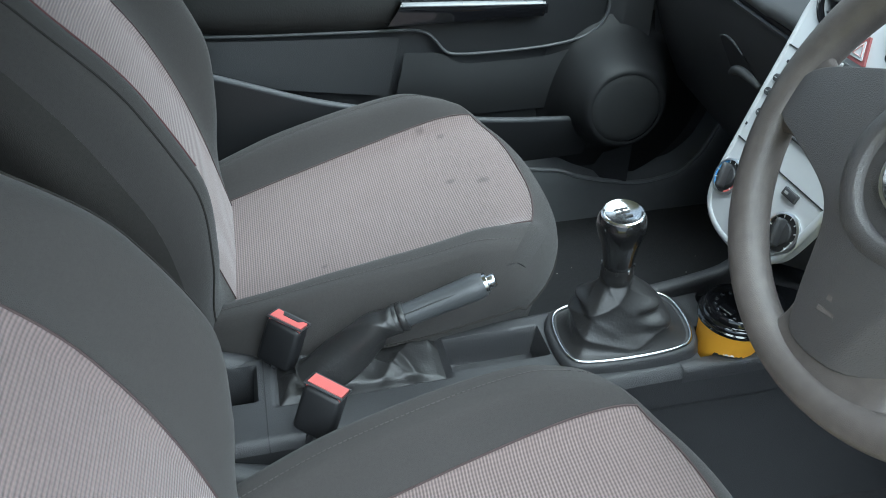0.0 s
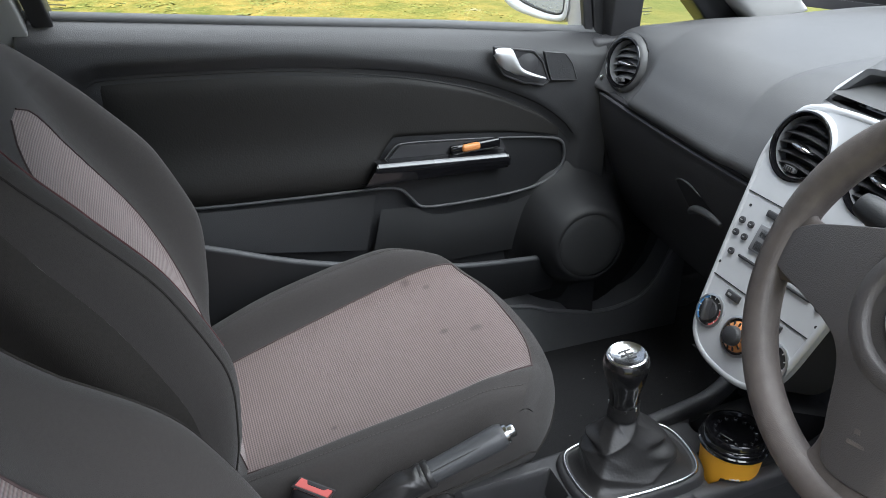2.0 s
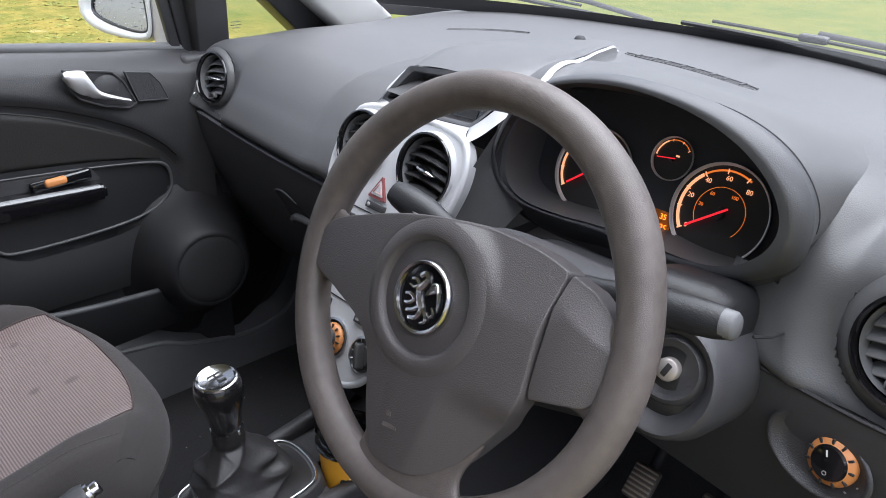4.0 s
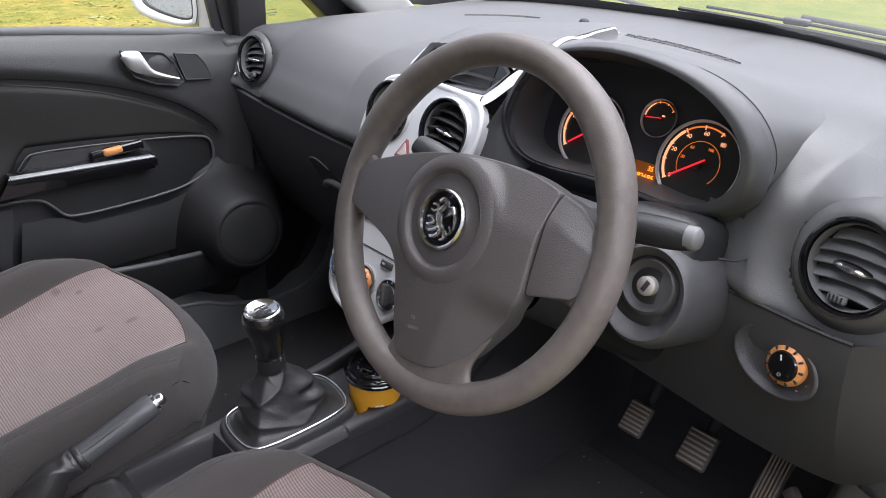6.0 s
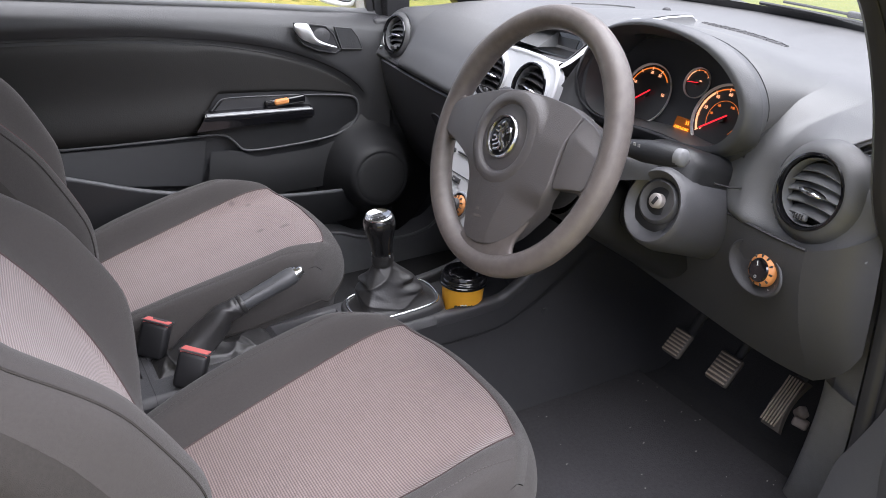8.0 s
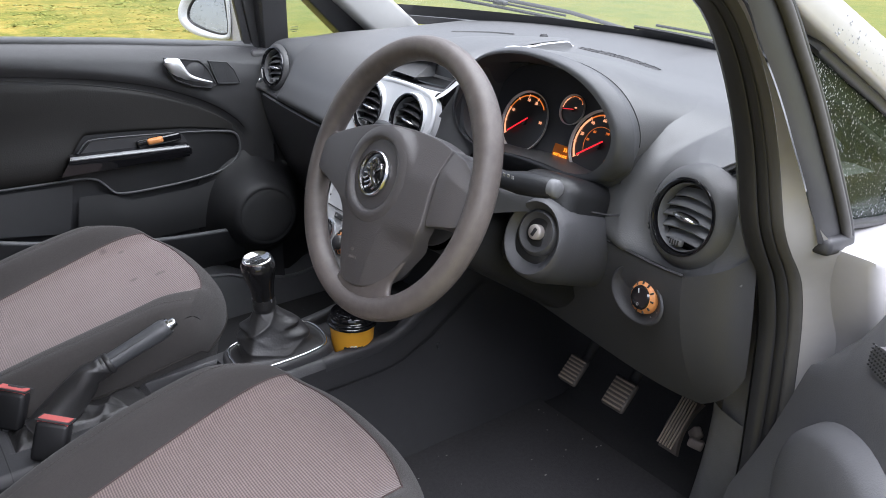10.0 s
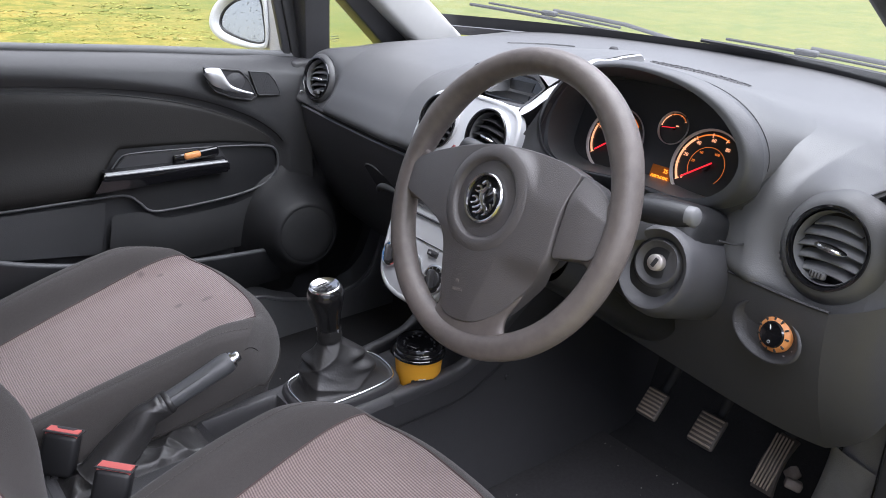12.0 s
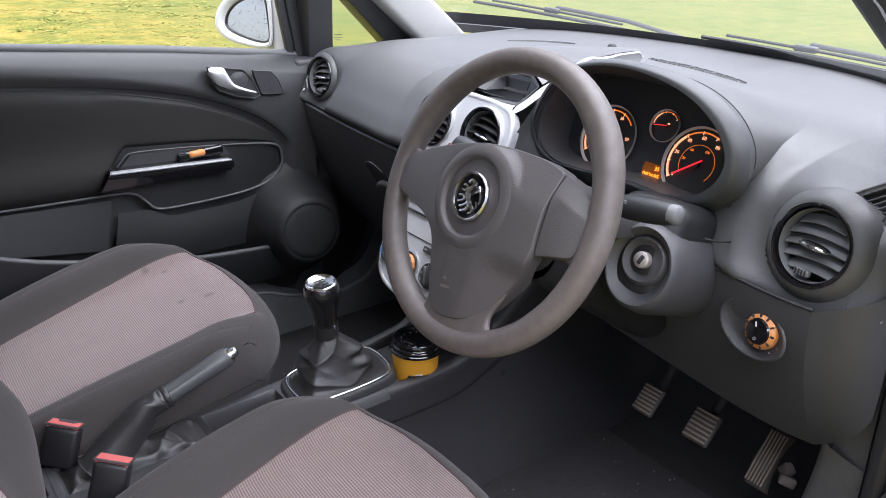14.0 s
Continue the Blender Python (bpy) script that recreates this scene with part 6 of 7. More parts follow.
def dome(x, y):
    """Height of the hub cover over the rim plane: a recessed disc, a raised collar and a creased foot."""
    r = math.hypot(x + 0.001, y + 0.001)
    z = 0.0090 + 0.0220 * max(0, 1 - (r / 0.168) ** 2)
    z -= 0.0070 * (1 - ease((r - 0.050) / 0.010))
    z -= 0.28 * ease((x + 0.04) / 0.06) * ease((r - 0.062) / 0.012) * max(0.0, y - 0.018)
    if y < -0.045:
        k = ease((-0.045 - y) / 0.03)
        z -= 0.30 * k * max(0.0, x - lerp(0.024, 0.046, (y + 0.15) / 0.1))
        z -= 0.10 * k * max(0.0, -0.012 - x)
    return z


hub_out = smooth([(x, y, 0) for x, y in [(-0.167, -0.026), (-0.165, 0.004), (-0.149, 0.0195), (-0.107, 0.0355), (-0.055, 0.0535), (-0.012, 0.064), (0.02, 0.069), (0.048, 0.0695), (0.075, 0.0685), (0.095, 0.0645), (0.1025, 0.0625), (0.1052, 0.0600), (0.1056, 0.053), (0.1060, 0.018), (0.1090, -0.026), (0.1095, -0.034), (0.1065, -0.048), (0.086, -0.083), (0.066, -0.117), (0.046, -0.135), (0.030, -0.1445), (0.0, -0.151), (-0.023, -0.148), (-0.0285, -0.130), (-0.033, -0.117), (-0.045, -0.077), (-0.057, -0.053), (-0.078, -0.0435), (-0.122, -0.0345), (-0.150, -0.031)]], True, 2)
part("hub_cover", pillow(hub_out, dome, 0.022, rings=52), HUB, wheel, "grained airbag cover")
cap_out = rounded([Vector((x, y, 0)) for x, y in [(0.1072, 0.061), (0.129, 0.0565), (0.1435, 0.0485), (0.1575, 0.0375), (0.1645, 0.015), (0.1645, -0.009), (0.153, -0.022), (0.1110, -0.0345)]], 1.0)
part("spoke_cap", pillow(cap_out, lambda x, y: 0.0190 - 6.0 * max(0, x - 0.118) ** 2 - 1.6 * (y - 0.012) ** 2 - 0.40 * max(0, y - 0.034 + 0.3 * max(0, x - 0.12)), 0.018, (0.132, 0.010), 16), HUB, wheel, "plain spoke cover with worn shine")
bulge = lambda r: 0.0090 + 0.0220 * (1 - (r / 0.168) ** 2)
HM0 = WM @ Matrix.Translation((-0.001, -0.001, 0))
part("hub_disc", lathe([(0.0475, bulge(0.0475) - 0.0045), (0.030, bulge(0.030) - 0.0042), (0, bulge(0) - 0.0040)], HM0, 64), HUB, wheel)
part("hub_ring", lathe([(0.0455, bulge(0.0455) - 0.0052), (0.0462, bulge(0.046) - 0.0030), (0.0490, bulge(0.049) + 0.0012), (0.0505, bulge(0.0505) + 0.0020), (0.0560, bulge(0.056) + 0.0020), (0.0615, bulge(0.0615) + 0.0008), (0.0645, bulge(0.0645) - 0.0008)], HM0, 72), HUB, wheel, "raised ring round the badge")
badge = part("badge", lathe([(0.0305, -0.004), (0.0305, 0.0035), (0.0288, 0.0050), (0.0268, 0.0040), (0.0262, 0.001)], WM @ Matrix.Translation((-0.001, -0.001, 0.0280)), 48), BADGE, wheel, "round dark chrome badge ring")
part("badge_field", lathe([(0.0265, 0.0008), (0, 0.0012)], WM @ Matrix.Translation((-0.001, -0.001, 0.0280)), 32), GLOSS, badge)
BMx = WM @ Matrix.Translation((-0.001, -0.001, 0.0296))


def relief(points, r, flat=0.8):
    p = smooth([(x * 0.001, y * 0.001, 0) for x, y in points], times=2)
    part("badge_relief", tube([BMx @ Vector((q.x, q.y, 0.0006)) for q in p], r, 6, flat=flat, taper=lambda t: 0.45 + 0.75 * math.sin(math.pi * min(1, 0.12 + 0.86 * t))), BADGE, badge)


for k in range(5):
    relief([(3 + 1.2 * k, 2 + 1.0 * k), (7 + 1.8 * k, 13 - 0.6 * k), (12 + 1.8 * k, 15 - 3.0 * k), (15 + 1.1 * k, 8 - 3.4 * k)], 0.0013)
relief([(-8, 15), (-3, 20), (2, 16), (-1, 9), (-5, 5), (-2, -3), (4, -9), (1, -18), (-8, -20)], 0.0027)
relief([(-16, 10), (-10, 12), (-6, 8), (-10, 4), (-17, 5)], 0.0015)
relief([(-18, -3), (-11, -1), (-6, -4), (-10, -9), (-17, -10)], 0.0016)
relief([(-12, -15), (-5, -13), (0, -8), (8, -10), (12, -17), (6, -20)], 0.0018)
relief([(13, -4), (17, -8), (14, -13), (10, -9)], 0.0012)


def prong(left, right, h0, h1, name):
    """A spoke that runs from behind the hub into the rim, rounded in section."""
    pl_, pr_ = smooth([(x, y, 0) for x, y in left], times=2), smooth([(x, y, 0) for x, y in right], times=2)
    n = len(pl_)

    def fn(u, v):
        i = round(u * (n - 1))
        a = 2 * math.pi * v
        c, s = math.cos(a), math.sin(a)
        k = 0.5 + 0.5 * math.copysign(abs(c) ** 0.7, c)
        q = pl_[i].lerp(pr_[i], k)
        return WM @ Vector((q.x, q.y, lerp(h0, h1, u) + 0.0085 * math.copysign(abs(s) ** 0.8, s)))
    return part(name, grid(fn, n, 32, closed_v=True), WHEEL, wheel)


prong([(-0.060, -0.040), (-0.052, -0.075), (-0.041, -0.115), (-0.037, -0.145), (-0.050, -0.170)], [(0.080, -0.060), (0.085, -0.090), (0.070, -0.120), (0.074, -0.138), (0.094, -0.152)], 0.001, 0.002, "spoke")
prong([(-0.075, 0.046), (-0.120, 0.034), (-0.146, 0.022), (-0.163, 0.034)], [(-0.075, -0.050), (-0.120, -0.040), (-0.150, -0.037), (-0.168, -0.052)], 0.000, 0.001, "spoke")
prong([(0.085, 0.050), (0.118, 0.046), (0.146, 0.040), (0.158, 0.058)], [(0.085, -0.040), (0.118, -0.032), (0.150, -0.026), (0.168, -0.044)], -0.002, 0.001, "spoke")
for k, (w, h) in enumerate(((0.005, 0.004), (0.016, 0.0035))):
    mx, my = 0.004 + 0.003 * k, -0.104 - 0.010 * k
    part("moulded_mark", block((w, h, 0.0006), WM @ Matrix.Translation((mx - 0.006, my, dome(mx - 0.006, my) + 0.0001)) @ pose(0, 0, 0, 0, 0, 12), 0), WHEEL, wheel)
part("hub_back", lathe([(0.050, -0.020), (0.048, -0.05), (0.040, -0.065), (0.038, -0.09)], WM @ Matrix.Translation((0, -0.02, 0)), 32), BLACK, wheel)


col = thing("steering_column", "black plastic steering column shroud with ignition lock and stalks", "steering column", (0.62, -0.30, 0.83))
CD = Vector((math.cos(radians(31)), 0, -math.sin(radians(31))))
CMx = axes(WC + CD * 0.080 + Vector((0, -0.004, -0.022)), -CD)


def shroud(u, v):
    a = 2 * math.pi * v
    w, h = lerp(0.056, 0.080, u), lerp(0.044, 0.058, u)
    c, s = math.cos(a), math.sin(a)
    x = w * math.copysign(abs(c) ** 0.6, c)
    y = h * math.copysign(abs(s) ** 0.6, s)
    return CMx @ Vector((x, y - 0.004, -0.27 * u))


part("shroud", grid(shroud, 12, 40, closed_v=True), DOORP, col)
part("shroud_front", lathe([(0.055, 0.0), (0.045, 0.006), (0, 0.008)], CMx @ Matrix.Diagonal((1.0, 0.85, 1, 1)), 28), BLACK, col)
IG = axes((0.592, -0.420, 0.826), (-0.93, -0.12, 0.34))
part("lock_housing", lathe([(0.058, -0.16), (0.056, -0.03), (0.0515, -0.008), (0.0480, 0.001), (0.0455, 0.003), (0.0425, 0.0015), (0.036, -0.010), (0.030, -0.013)], IG @ Matrix.Diagonal((0.95, 1.08, 1, 1)) @ Matrix.Translation((0, -0.004, 0)), 48), LOWER, col)
lk = part("ignition_lock", lathe([(0.034, -0.014), (0.0300, -0.006), (0.0270, -0.004), (0.0250, -0.005), (0.0190, -0.010), (0.0105, -0.010), (0.0100, -0.008)], IG @ Matrix.Translation((0, 0.004, 0)), 40), LOWER, col)
part("cylinder", lathe([(0.0104, -0.012), (0.0104, -0.001), (0.0090, 0.0005), (0, 0.0005)], IG @ Matrix.Translation((0, 0.004, 0)), 24), LOCKMETAL, lk, "metal key cylinder")
part("keyhole", block((0.0052, 0.0120, 0.002), IG @ Matrix.Translation((0, 0.004, 0.0002)) @ pose(0, 0, 0, 0, 0, -22), 0.0006), DARK, lk)
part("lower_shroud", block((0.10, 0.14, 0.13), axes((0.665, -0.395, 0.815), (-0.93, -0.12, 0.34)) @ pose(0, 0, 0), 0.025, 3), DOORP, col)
def top_shroud(u, v):
    """Upper half of the column cover, with a flat top that falls away towards the dashboard."""
    x = lerp(0.500, 0.725, u)
    top, foot, w = curve1([(0.50, 0.903), (0.595, 0.895), (0.64, 0.874), (0.68, 0.850), (0.725, 0.835)], x), line1([(0.50, 0.858), (0.60, 0.850), (0.725, 0.800)], x), line1([(0.50, 0.078), (0.60, 0.104), (0.725, 0.128)], x)
    a = math.pi * v
    c = math.cos(a)
    return Vector((x, -0.292 - w * math.copysign(abs(c) ** 0.5, c), foot + (top - foot) * math.sin(a) ** 0.5))


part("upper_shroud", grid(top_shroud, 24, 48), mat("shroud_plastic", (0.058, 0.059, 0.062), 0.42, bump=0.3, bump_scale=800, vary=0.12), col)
part("shroud_front", grid(lambda u, v: top_shroud(0, v).lerp(Vector((0.505, -0.292, 0.85)), u), 3, 48), BLACK, col)
part("shroud_joint", tube([(0.655, -0.462, 0.858), (0.68, -0.468, 0.850), (0.72, -0.470, 0.842)], 0.0016, 5), DARK, col)


def stalk(a, b, name):
    a, b = Vector(a), Vector(b)
    d = b - a
    s = part(name, tube([a + d * k for k in (0, 0.2, 0.45, 0.6, 0.8, 0.93, 1.0)], 0.0138, 14, flat=0.72, taper=lambda t: line1([(0, 0.70), (0.2, 0.75), (0.42, 1.10), (0.55, 1.22), (0.80, 1.05), (0.95, 0.95), (1, 0.85)], t)), DOORP, col)
    return s


st = stalk((0.558, -0.335, 0.893), (0.566, -0.478, 0.912), "wiper_stalk")
part("end_cap", lathe([(0.012, -0.006), (0.0115, 0.002), (0.009, 0.005), (0, 0.006)], axes((0.566, -0.4785, 0.9122), (0.06, -1, 0.13)), 20), BLADE, st, "worn grey end cap")
for k in range(3):
    part("symbol", block((0.0008, 0.004, 0.004), pose(0.5475, -0.405 - 0.008 * k, 0.914), 0), GREYPRINT, st)
st2 = stalk((0.556, -0.225, 0.884), (0.551, -0.107, 0.909), "indicator_stalk")
part("symbol", block((0.0008, 0.014, 0.003), pose(0.5405, -0.155, 0.9005), 0), GREYPRINT, st2)


# ---- pedals ----
def pedal(name, at, w, h, ribs, label, lean_=48):
    p = thing(name, label, "pedal", at, "pedals")
    m = axes(at, (-math.sin(radians(lean_)), 0, math.cos(radians(lean_))), (1, 0, 0.8))
    part("pad", block((w, h, 0.012), m, 0.005, 3), STEEL, p)
    for k in range(ribs):
        y = (k / (ribs - 1) - 0.5) * h * 0.82
        part("rib", block((w * 0.86, h * 0.42 / ribs, 0.004), m @ Matrix.Translation((0, y, 0.007)), 0.001), mat("worn_rib", (0.24, 0.20, 0.16), 0.4, vary=0.25, scale=60) if k == 0 else bpy.data.materials["worn_rib"], p)
    arm = smooth([m @ Vector((0, h * 0.2, -0.006)), m @ Vector((0, h * 0.6, -0.02)), Vector((at[0] + 0.13, at[1], at[2] + 0.16)), Vector((at[0] + 0.12, at[1], at[2] + 0.28))], times=2)
    part("arm", tube(arm, 0.009, 8), DARK, p)
    return p


pedal("clutch_pedal", (0.868, -0.276, 0.438), 0.041, 0.053, 7, "worn ribbed rubber clutch pedal on a dark arm")
pedal("brake_pedal", (0.876, -0.380, 0.440), 0.048, 0.058, 7, "worn ribbed rubber brake pedal on a dark arm")
acc = thing("accelerator_pedal", "long ribbed accelerator pedal worn pale at its edges", "pedal", (0.905, -0.48, 0.41), "pedals")
am = axes((0.914, -0.481, 0.421), (-0.78, 0, 0.62), (1, 0, 1.0))
part("pad", sheet(lambda u, v: am @ Vector(((u - 0.5) * lerp(0.036, 0.030, v), (v - 0.5) * 0.100, 0.010 - 0.02 * (v - 0.5) ** 2 * 4)), 6, 10, tuple(am.to_3x3() @ Vector((0, 0, -0.012)))), STEEL, acc)
for k in range(6):
    part("rib", block((0.0026, 0.090, 0.004), am @ Matrix.Translation(((k - 2.5) * 0.0053, 0, 0.009)), 0.001), bpy.data.materials["worn_rib"], acc)
part("arm", tube(smooth([am @ Vector((0.0, 0.05, -0.005)), Vector((0.98, -0.49, 0.50)), Vector((1.02, -0.49, 0.62))], times=2), 0.009, 8), DARK, acc)
part("hinge_block", block((0.022, 0.026, 0.016), pose(0.915, -0.518, 0.402, 12, 20, 28), 0.004, bm=block((0.016, 0.020, 0.022), pose(0.925, -0.509, 0.412, 30, 10, -20), 0.004)), mat("rusty_bracket", (0.21, 0.165, 0.135), 0.6, 0.2, vary=0.5, scale=90, tint=(0.34, 0.29, 0.26), big=40), acc, "rusty metal hinge block")


# ---- centre console ----
def cons_c(x):
    """Middle line of the console."""
    return curve1([(-0.30, 0.018), (0.30, 0.015), (0.54, 0.025), (0.75, 0.028)], x)


def cons_w(x):
    return curve1([(-0.30, 0.072), (0.20, 0.072), (0.40, 0.076), (0.54, 0.086), (0.62, 0.092), (0.75, 0.105)], x)


def cons_z(x):
    return curve1([(-0.30, 0.478), (0.10, 0.482), (0.30, 0.486), (0.52, 0.490), (0.60, 0.497), (0.66, 0.530), (0.72, 0.585), (0.80, 0.66)], x)


con = thing("centre_console", "black plastic centre console between the seats with cup holder", "centre console", (0.2, CY, 0.30))


def wall(side):
    def fn(u, v):
        x = lerp(-0.32, 1.15, u)
        w, z = cons_w(x), cons_z(x)
        k = v ** 1.4
        step = 0.006 * ease((v - 0.20) / 0.03)
        return Vector((x, cons_c(x) + side * (w + 0.05 * k + 0.02 * k * k - step), lerp(z - 0.014, 0.262, v)))
    return fn


SIDEP = mat("console_side_plastic", (0.027, 0.027, 0.029), 0.5, bump=0.4, bump_scale=800, vary=0.15, spec=0.35)
part("side_wall", grid(wall(-1), 60, 40), SIDEP, con)
part("side_wall", grid(wall(1), 60, 40), SIDEP, con)


def deck(u, v):
    """Top of the console with rounded shoulders, a tray before the gear lever and a box behind the handbrake."""
    x = lerp(-0.32, 0.50, u)
    t = 2 * v - 1
    w = cons_w(x)
    y, z = t * w, cons_z(x)
    z -= 0.014 * max(0, (abs(t) - 0.84) / 0.16) ** 2
    d = 0
    for x0, x1, ya, yb, deep in ((0.196, 0.322, -0.010, 0.047, 0.040), (-0.122, -0.036, -0.006, 0.056, 0.07), (-0.016, 0.196, -0.020, 0.062, 0.010)):
        d -= deep * ease(min((x - x0) / 0.010, (x1 - x) / 0.010, (y - ya) / 0.010, (yb - y) / 0.010, 1.0))
    return Vector((x, cons_c(x) + y, z + d))


part("deck", grid(deck, 190, 70), BLACK, con)
part("deck_joint", tube([deck((x + 0.32) / 0.82, v) + Vector((0, 0, 0.0004)) for x, v in [(-0.026, k / 20) for k in range(21)]], 0.0010, 4), DARK, con)


def rail(side):
    """Flat-topped rounded rail that rises beside the cup holder to the centre panel."""
    def fn(u, v):
        x = lerp(0.47, 0.79, u)
        a = 2 * math.pi * v
        c, q = math.cos(a), math.sin(a)
        wide = 0.0115
        return Vector((x, cons_c(x) + side * (cons_w(x) - wide + 0.0005) + wide * math.copysign(abs(c) ** 0.6, c), cons_z(x) - 0.017 + 0.018 * math.copysign(abs(q) ** 0.6, q)))
    return grid(fn, 40, 24, closed_v=True)


part("rail", rail(-1), BLACK, con)
part("rail", rail(1), BLACK, con)
CUPX, CUPY = 0.540, -0.018
holder = part("cup_well", lathe([(0.0440, 0.4815), (0.0430, 0.478), (0.0365, 0.44), (0.0330, 0.424), (0.0330, 0.408), (0, 0.407)], Matrix.Translation((CUPX, CUPY, -0.006)), 36), DARK, con)
part("cup_deck", plate([(q.x, q.y) for q in smooth([(0.49, -0.052, 0), (0.62, -0.056, 0), (0.70, -0.06, 0), (0.70, 0.105, 0), (0.62, 0.100, 0), (0.49, 0.092, 0)], True, 1)], Matrix.Translation((0, 0, 0.474)), 0.01, [circle(CUPX, CUPY, 0.0435), circle(0.585, 0.070, 0.026)]), BLACK, con)
part("side_well", lathe([(0.026, 0.474), (0.024, 0.44), (0, 0.438)], Matrix.Translation((0.585, 0.070, 0)), 24), DARK, con)
part("front_wall", grid(lambda u, v: Vector((lerp(0.68, 0.74, v), CY + lerp(-0.09, 0.09, u), lerp(0.470, 0.62, v))), 8, 6), DARK, con)
part("console_screw", lathe([(0.006, 0.0), (0.005, 0.002), (0, 0.0025)], axes((0.70, -0.083, 0.455), (0, -1, 0.2)), 14), RUBBER, con)

# gear lever
gl = thing("gear_lever", "black leather gaitered gear lever with chrome-topped knob", "gear lever", (0.415, 0.02, 0.48))
ring = smooth([(-0.086, -0.034, 0), (-0.066, -0.053, 0), (0.052, -0.060, 0), (0.084, -0.042, 0), (0.090, 0.036, 0), (0.056, 0.056, 0), (-0.052, 0.056, 0), (-0.082, 0.040, 0)], True, 4)
GM = Matrix.Translation((0.417, 0.020, 0.498)) @ pose(0, 0, 0, 0, -3, 0)
part("gaiter_base", grid(lambda u, v: GM @ (Vector(ring[round(u * len(ring)) % len(ring)]) * curve1([(0, 1.13), (0.5, 1.10), (0.8, 1.03), (1, 0.92)], v) + Vector((0, 0, -0.018 + 0.022 * ease(v * 1.2)))), len(ring), 9, closed_u=True), BLACK, gl)
part("chrome_frame", tube([GM @ (q * 0.985 + Vector((0, 0, 0.005))) for q in ring], 0.0023, 8, True), CHROME, gl, "thin chrome frame round the gaiter")
KT = Vector((0.394, 0.024, 0.676))
KB = Vector((0.402, 0.028, 0.604))
ng = len(ring)


def gaiter(u, v):
    q = ring[round(u * ng) % ng]
    a = math.atan2(q.y, q.x)
    base = GM @ (q * 0.95 + Vector((0, 0, 0.003)))
    r = 0.0185
    top = KB + Vector((r * math.cos(a), r * math.sin(a), -0.014))
    k = v
    pinch = curve1([(0, 0.0), (0.06, 0.12), (0.18, 0.25), (0.42, 0.44), (0.62, 0.64), (0.76, 0.85), (0.86, 0.98), (1, 1.0)], k)
    p = Vector((lerp(base.x, top.x, pinch), lerp(base.y, top.y, pinch), lerp(base.z, top.z, k)))
    ridge = lambda w, e: (1 - abs(math.sin(w))) ** e
    off = lambda c: math.remainder(a - c, 2 * math.pi)
    bump_at = lambda c, wa, kc, wk: math.exp(-(off(c) / wa) ** 2 - ((k - kc) / wk) ** 2)
    w = ease(k / 0.15) * (1 - ease((k - 0.82) / 0.10))
    fold = 0.009 * bump_at(2.75, 0.50, 0.56, 0.06) - 0.006 * bump_at(2.75, 0.60, 0.47, 0.05)
    fold += 0.007 * bump_at(-0.55, 0.50, 0.56, 0.07) + 0.007 * bump_at(-0.75, 0.35, 0.34, 0.07) - 0.005 * bump_at(-0.70, 0.40, 0.46, 0.05)
    fold += w * (0.0045 * ridge(0.5 * a + 3.0 * k + 0.6, 2.6) + 0.0035 * ridge(a - 4.6 * k + 1.9, 3.0) + 0.0012 * ridge(2.5 * a + 7 * k, 2.0) - 0.003)
    return p + Vector((math.cos(a), math.sin(a), 0.05)) * fold


part("gaiter", grid(gaiter, ng, 84, closed_u=True), LEATHER, gl, "creased black leather gaiter")
for us in (0.615, 0.632):
    part("stitching", tube([gaiter(us, k / 40) + Vector((-0.0004, -0.0004, 0)) for k in range(12, 41)], 0.0006, 5), GRIP, gl)
kd = (KT - KB).normalized()
KM = axes(KB, kd, (0, 1, 0))
KNOB = mat("worn_knob_plastic", (0.009, 0.009, 0.0095), 0.22, vary=0.2, coat=0.35)
knob = part("knob", lathe([(0.0150, -0.012), (0.0186, -0.004), (0.0190, 0.004), (0.0208, 0.018), (0.0246, 0.034), (0.0280, 0.048), (0.0289, 0.056), (0.0284, 0.063), (0.0264, 0.0690), (0.0240, 0.0718)], KM, 40), KNOB, gl)
cap = part("knob_cap", lathe([(0.0248, 0.0706), (0.0244, 0.0732), (0.0226, 0.0742), (0.0206, 0.0728), (0.0196, 0.0718), (0, 0.0726)], KM, 40), CHROME, knob, "chrome gear pattern disc")
for dx, dy, sx, sy in ((0, 0, 0.0150, 0.0022), (-0.0067, 0, 0.0022, 0.016), (0, 0, 0.0022, 0.016), (0.0067, 0.004, 0.0022, 0.009)):
    part("gear_pattern", block((sx, sy, 0.0012), KM @ pose(0, 0, 0, 0, 0, -90) @ Matrix.Translation((dx, dy, 0.0726)), 0), DIAL, knob)
for k in range(8):
    a = 2 * math.pi * k / 8 + 0.3
    part("collar_tick", block((0.0014, 0.003, 0.006), KM @ pose(0, 0, 0, 0, 0, math.degrees(a)) @ Matrix.Translation((0.0192, 0, -0.006)), 0.0005), SATIN if k % 3 == 0 else LEATHER, gl)
part("collar", lathe([(0.0180, -0.024), (0.0200, -0.019), (0.0192, -0.013), (0.0198, -0.008), (0.0180, -0.003)], KM, 28), LEATHER, gl)

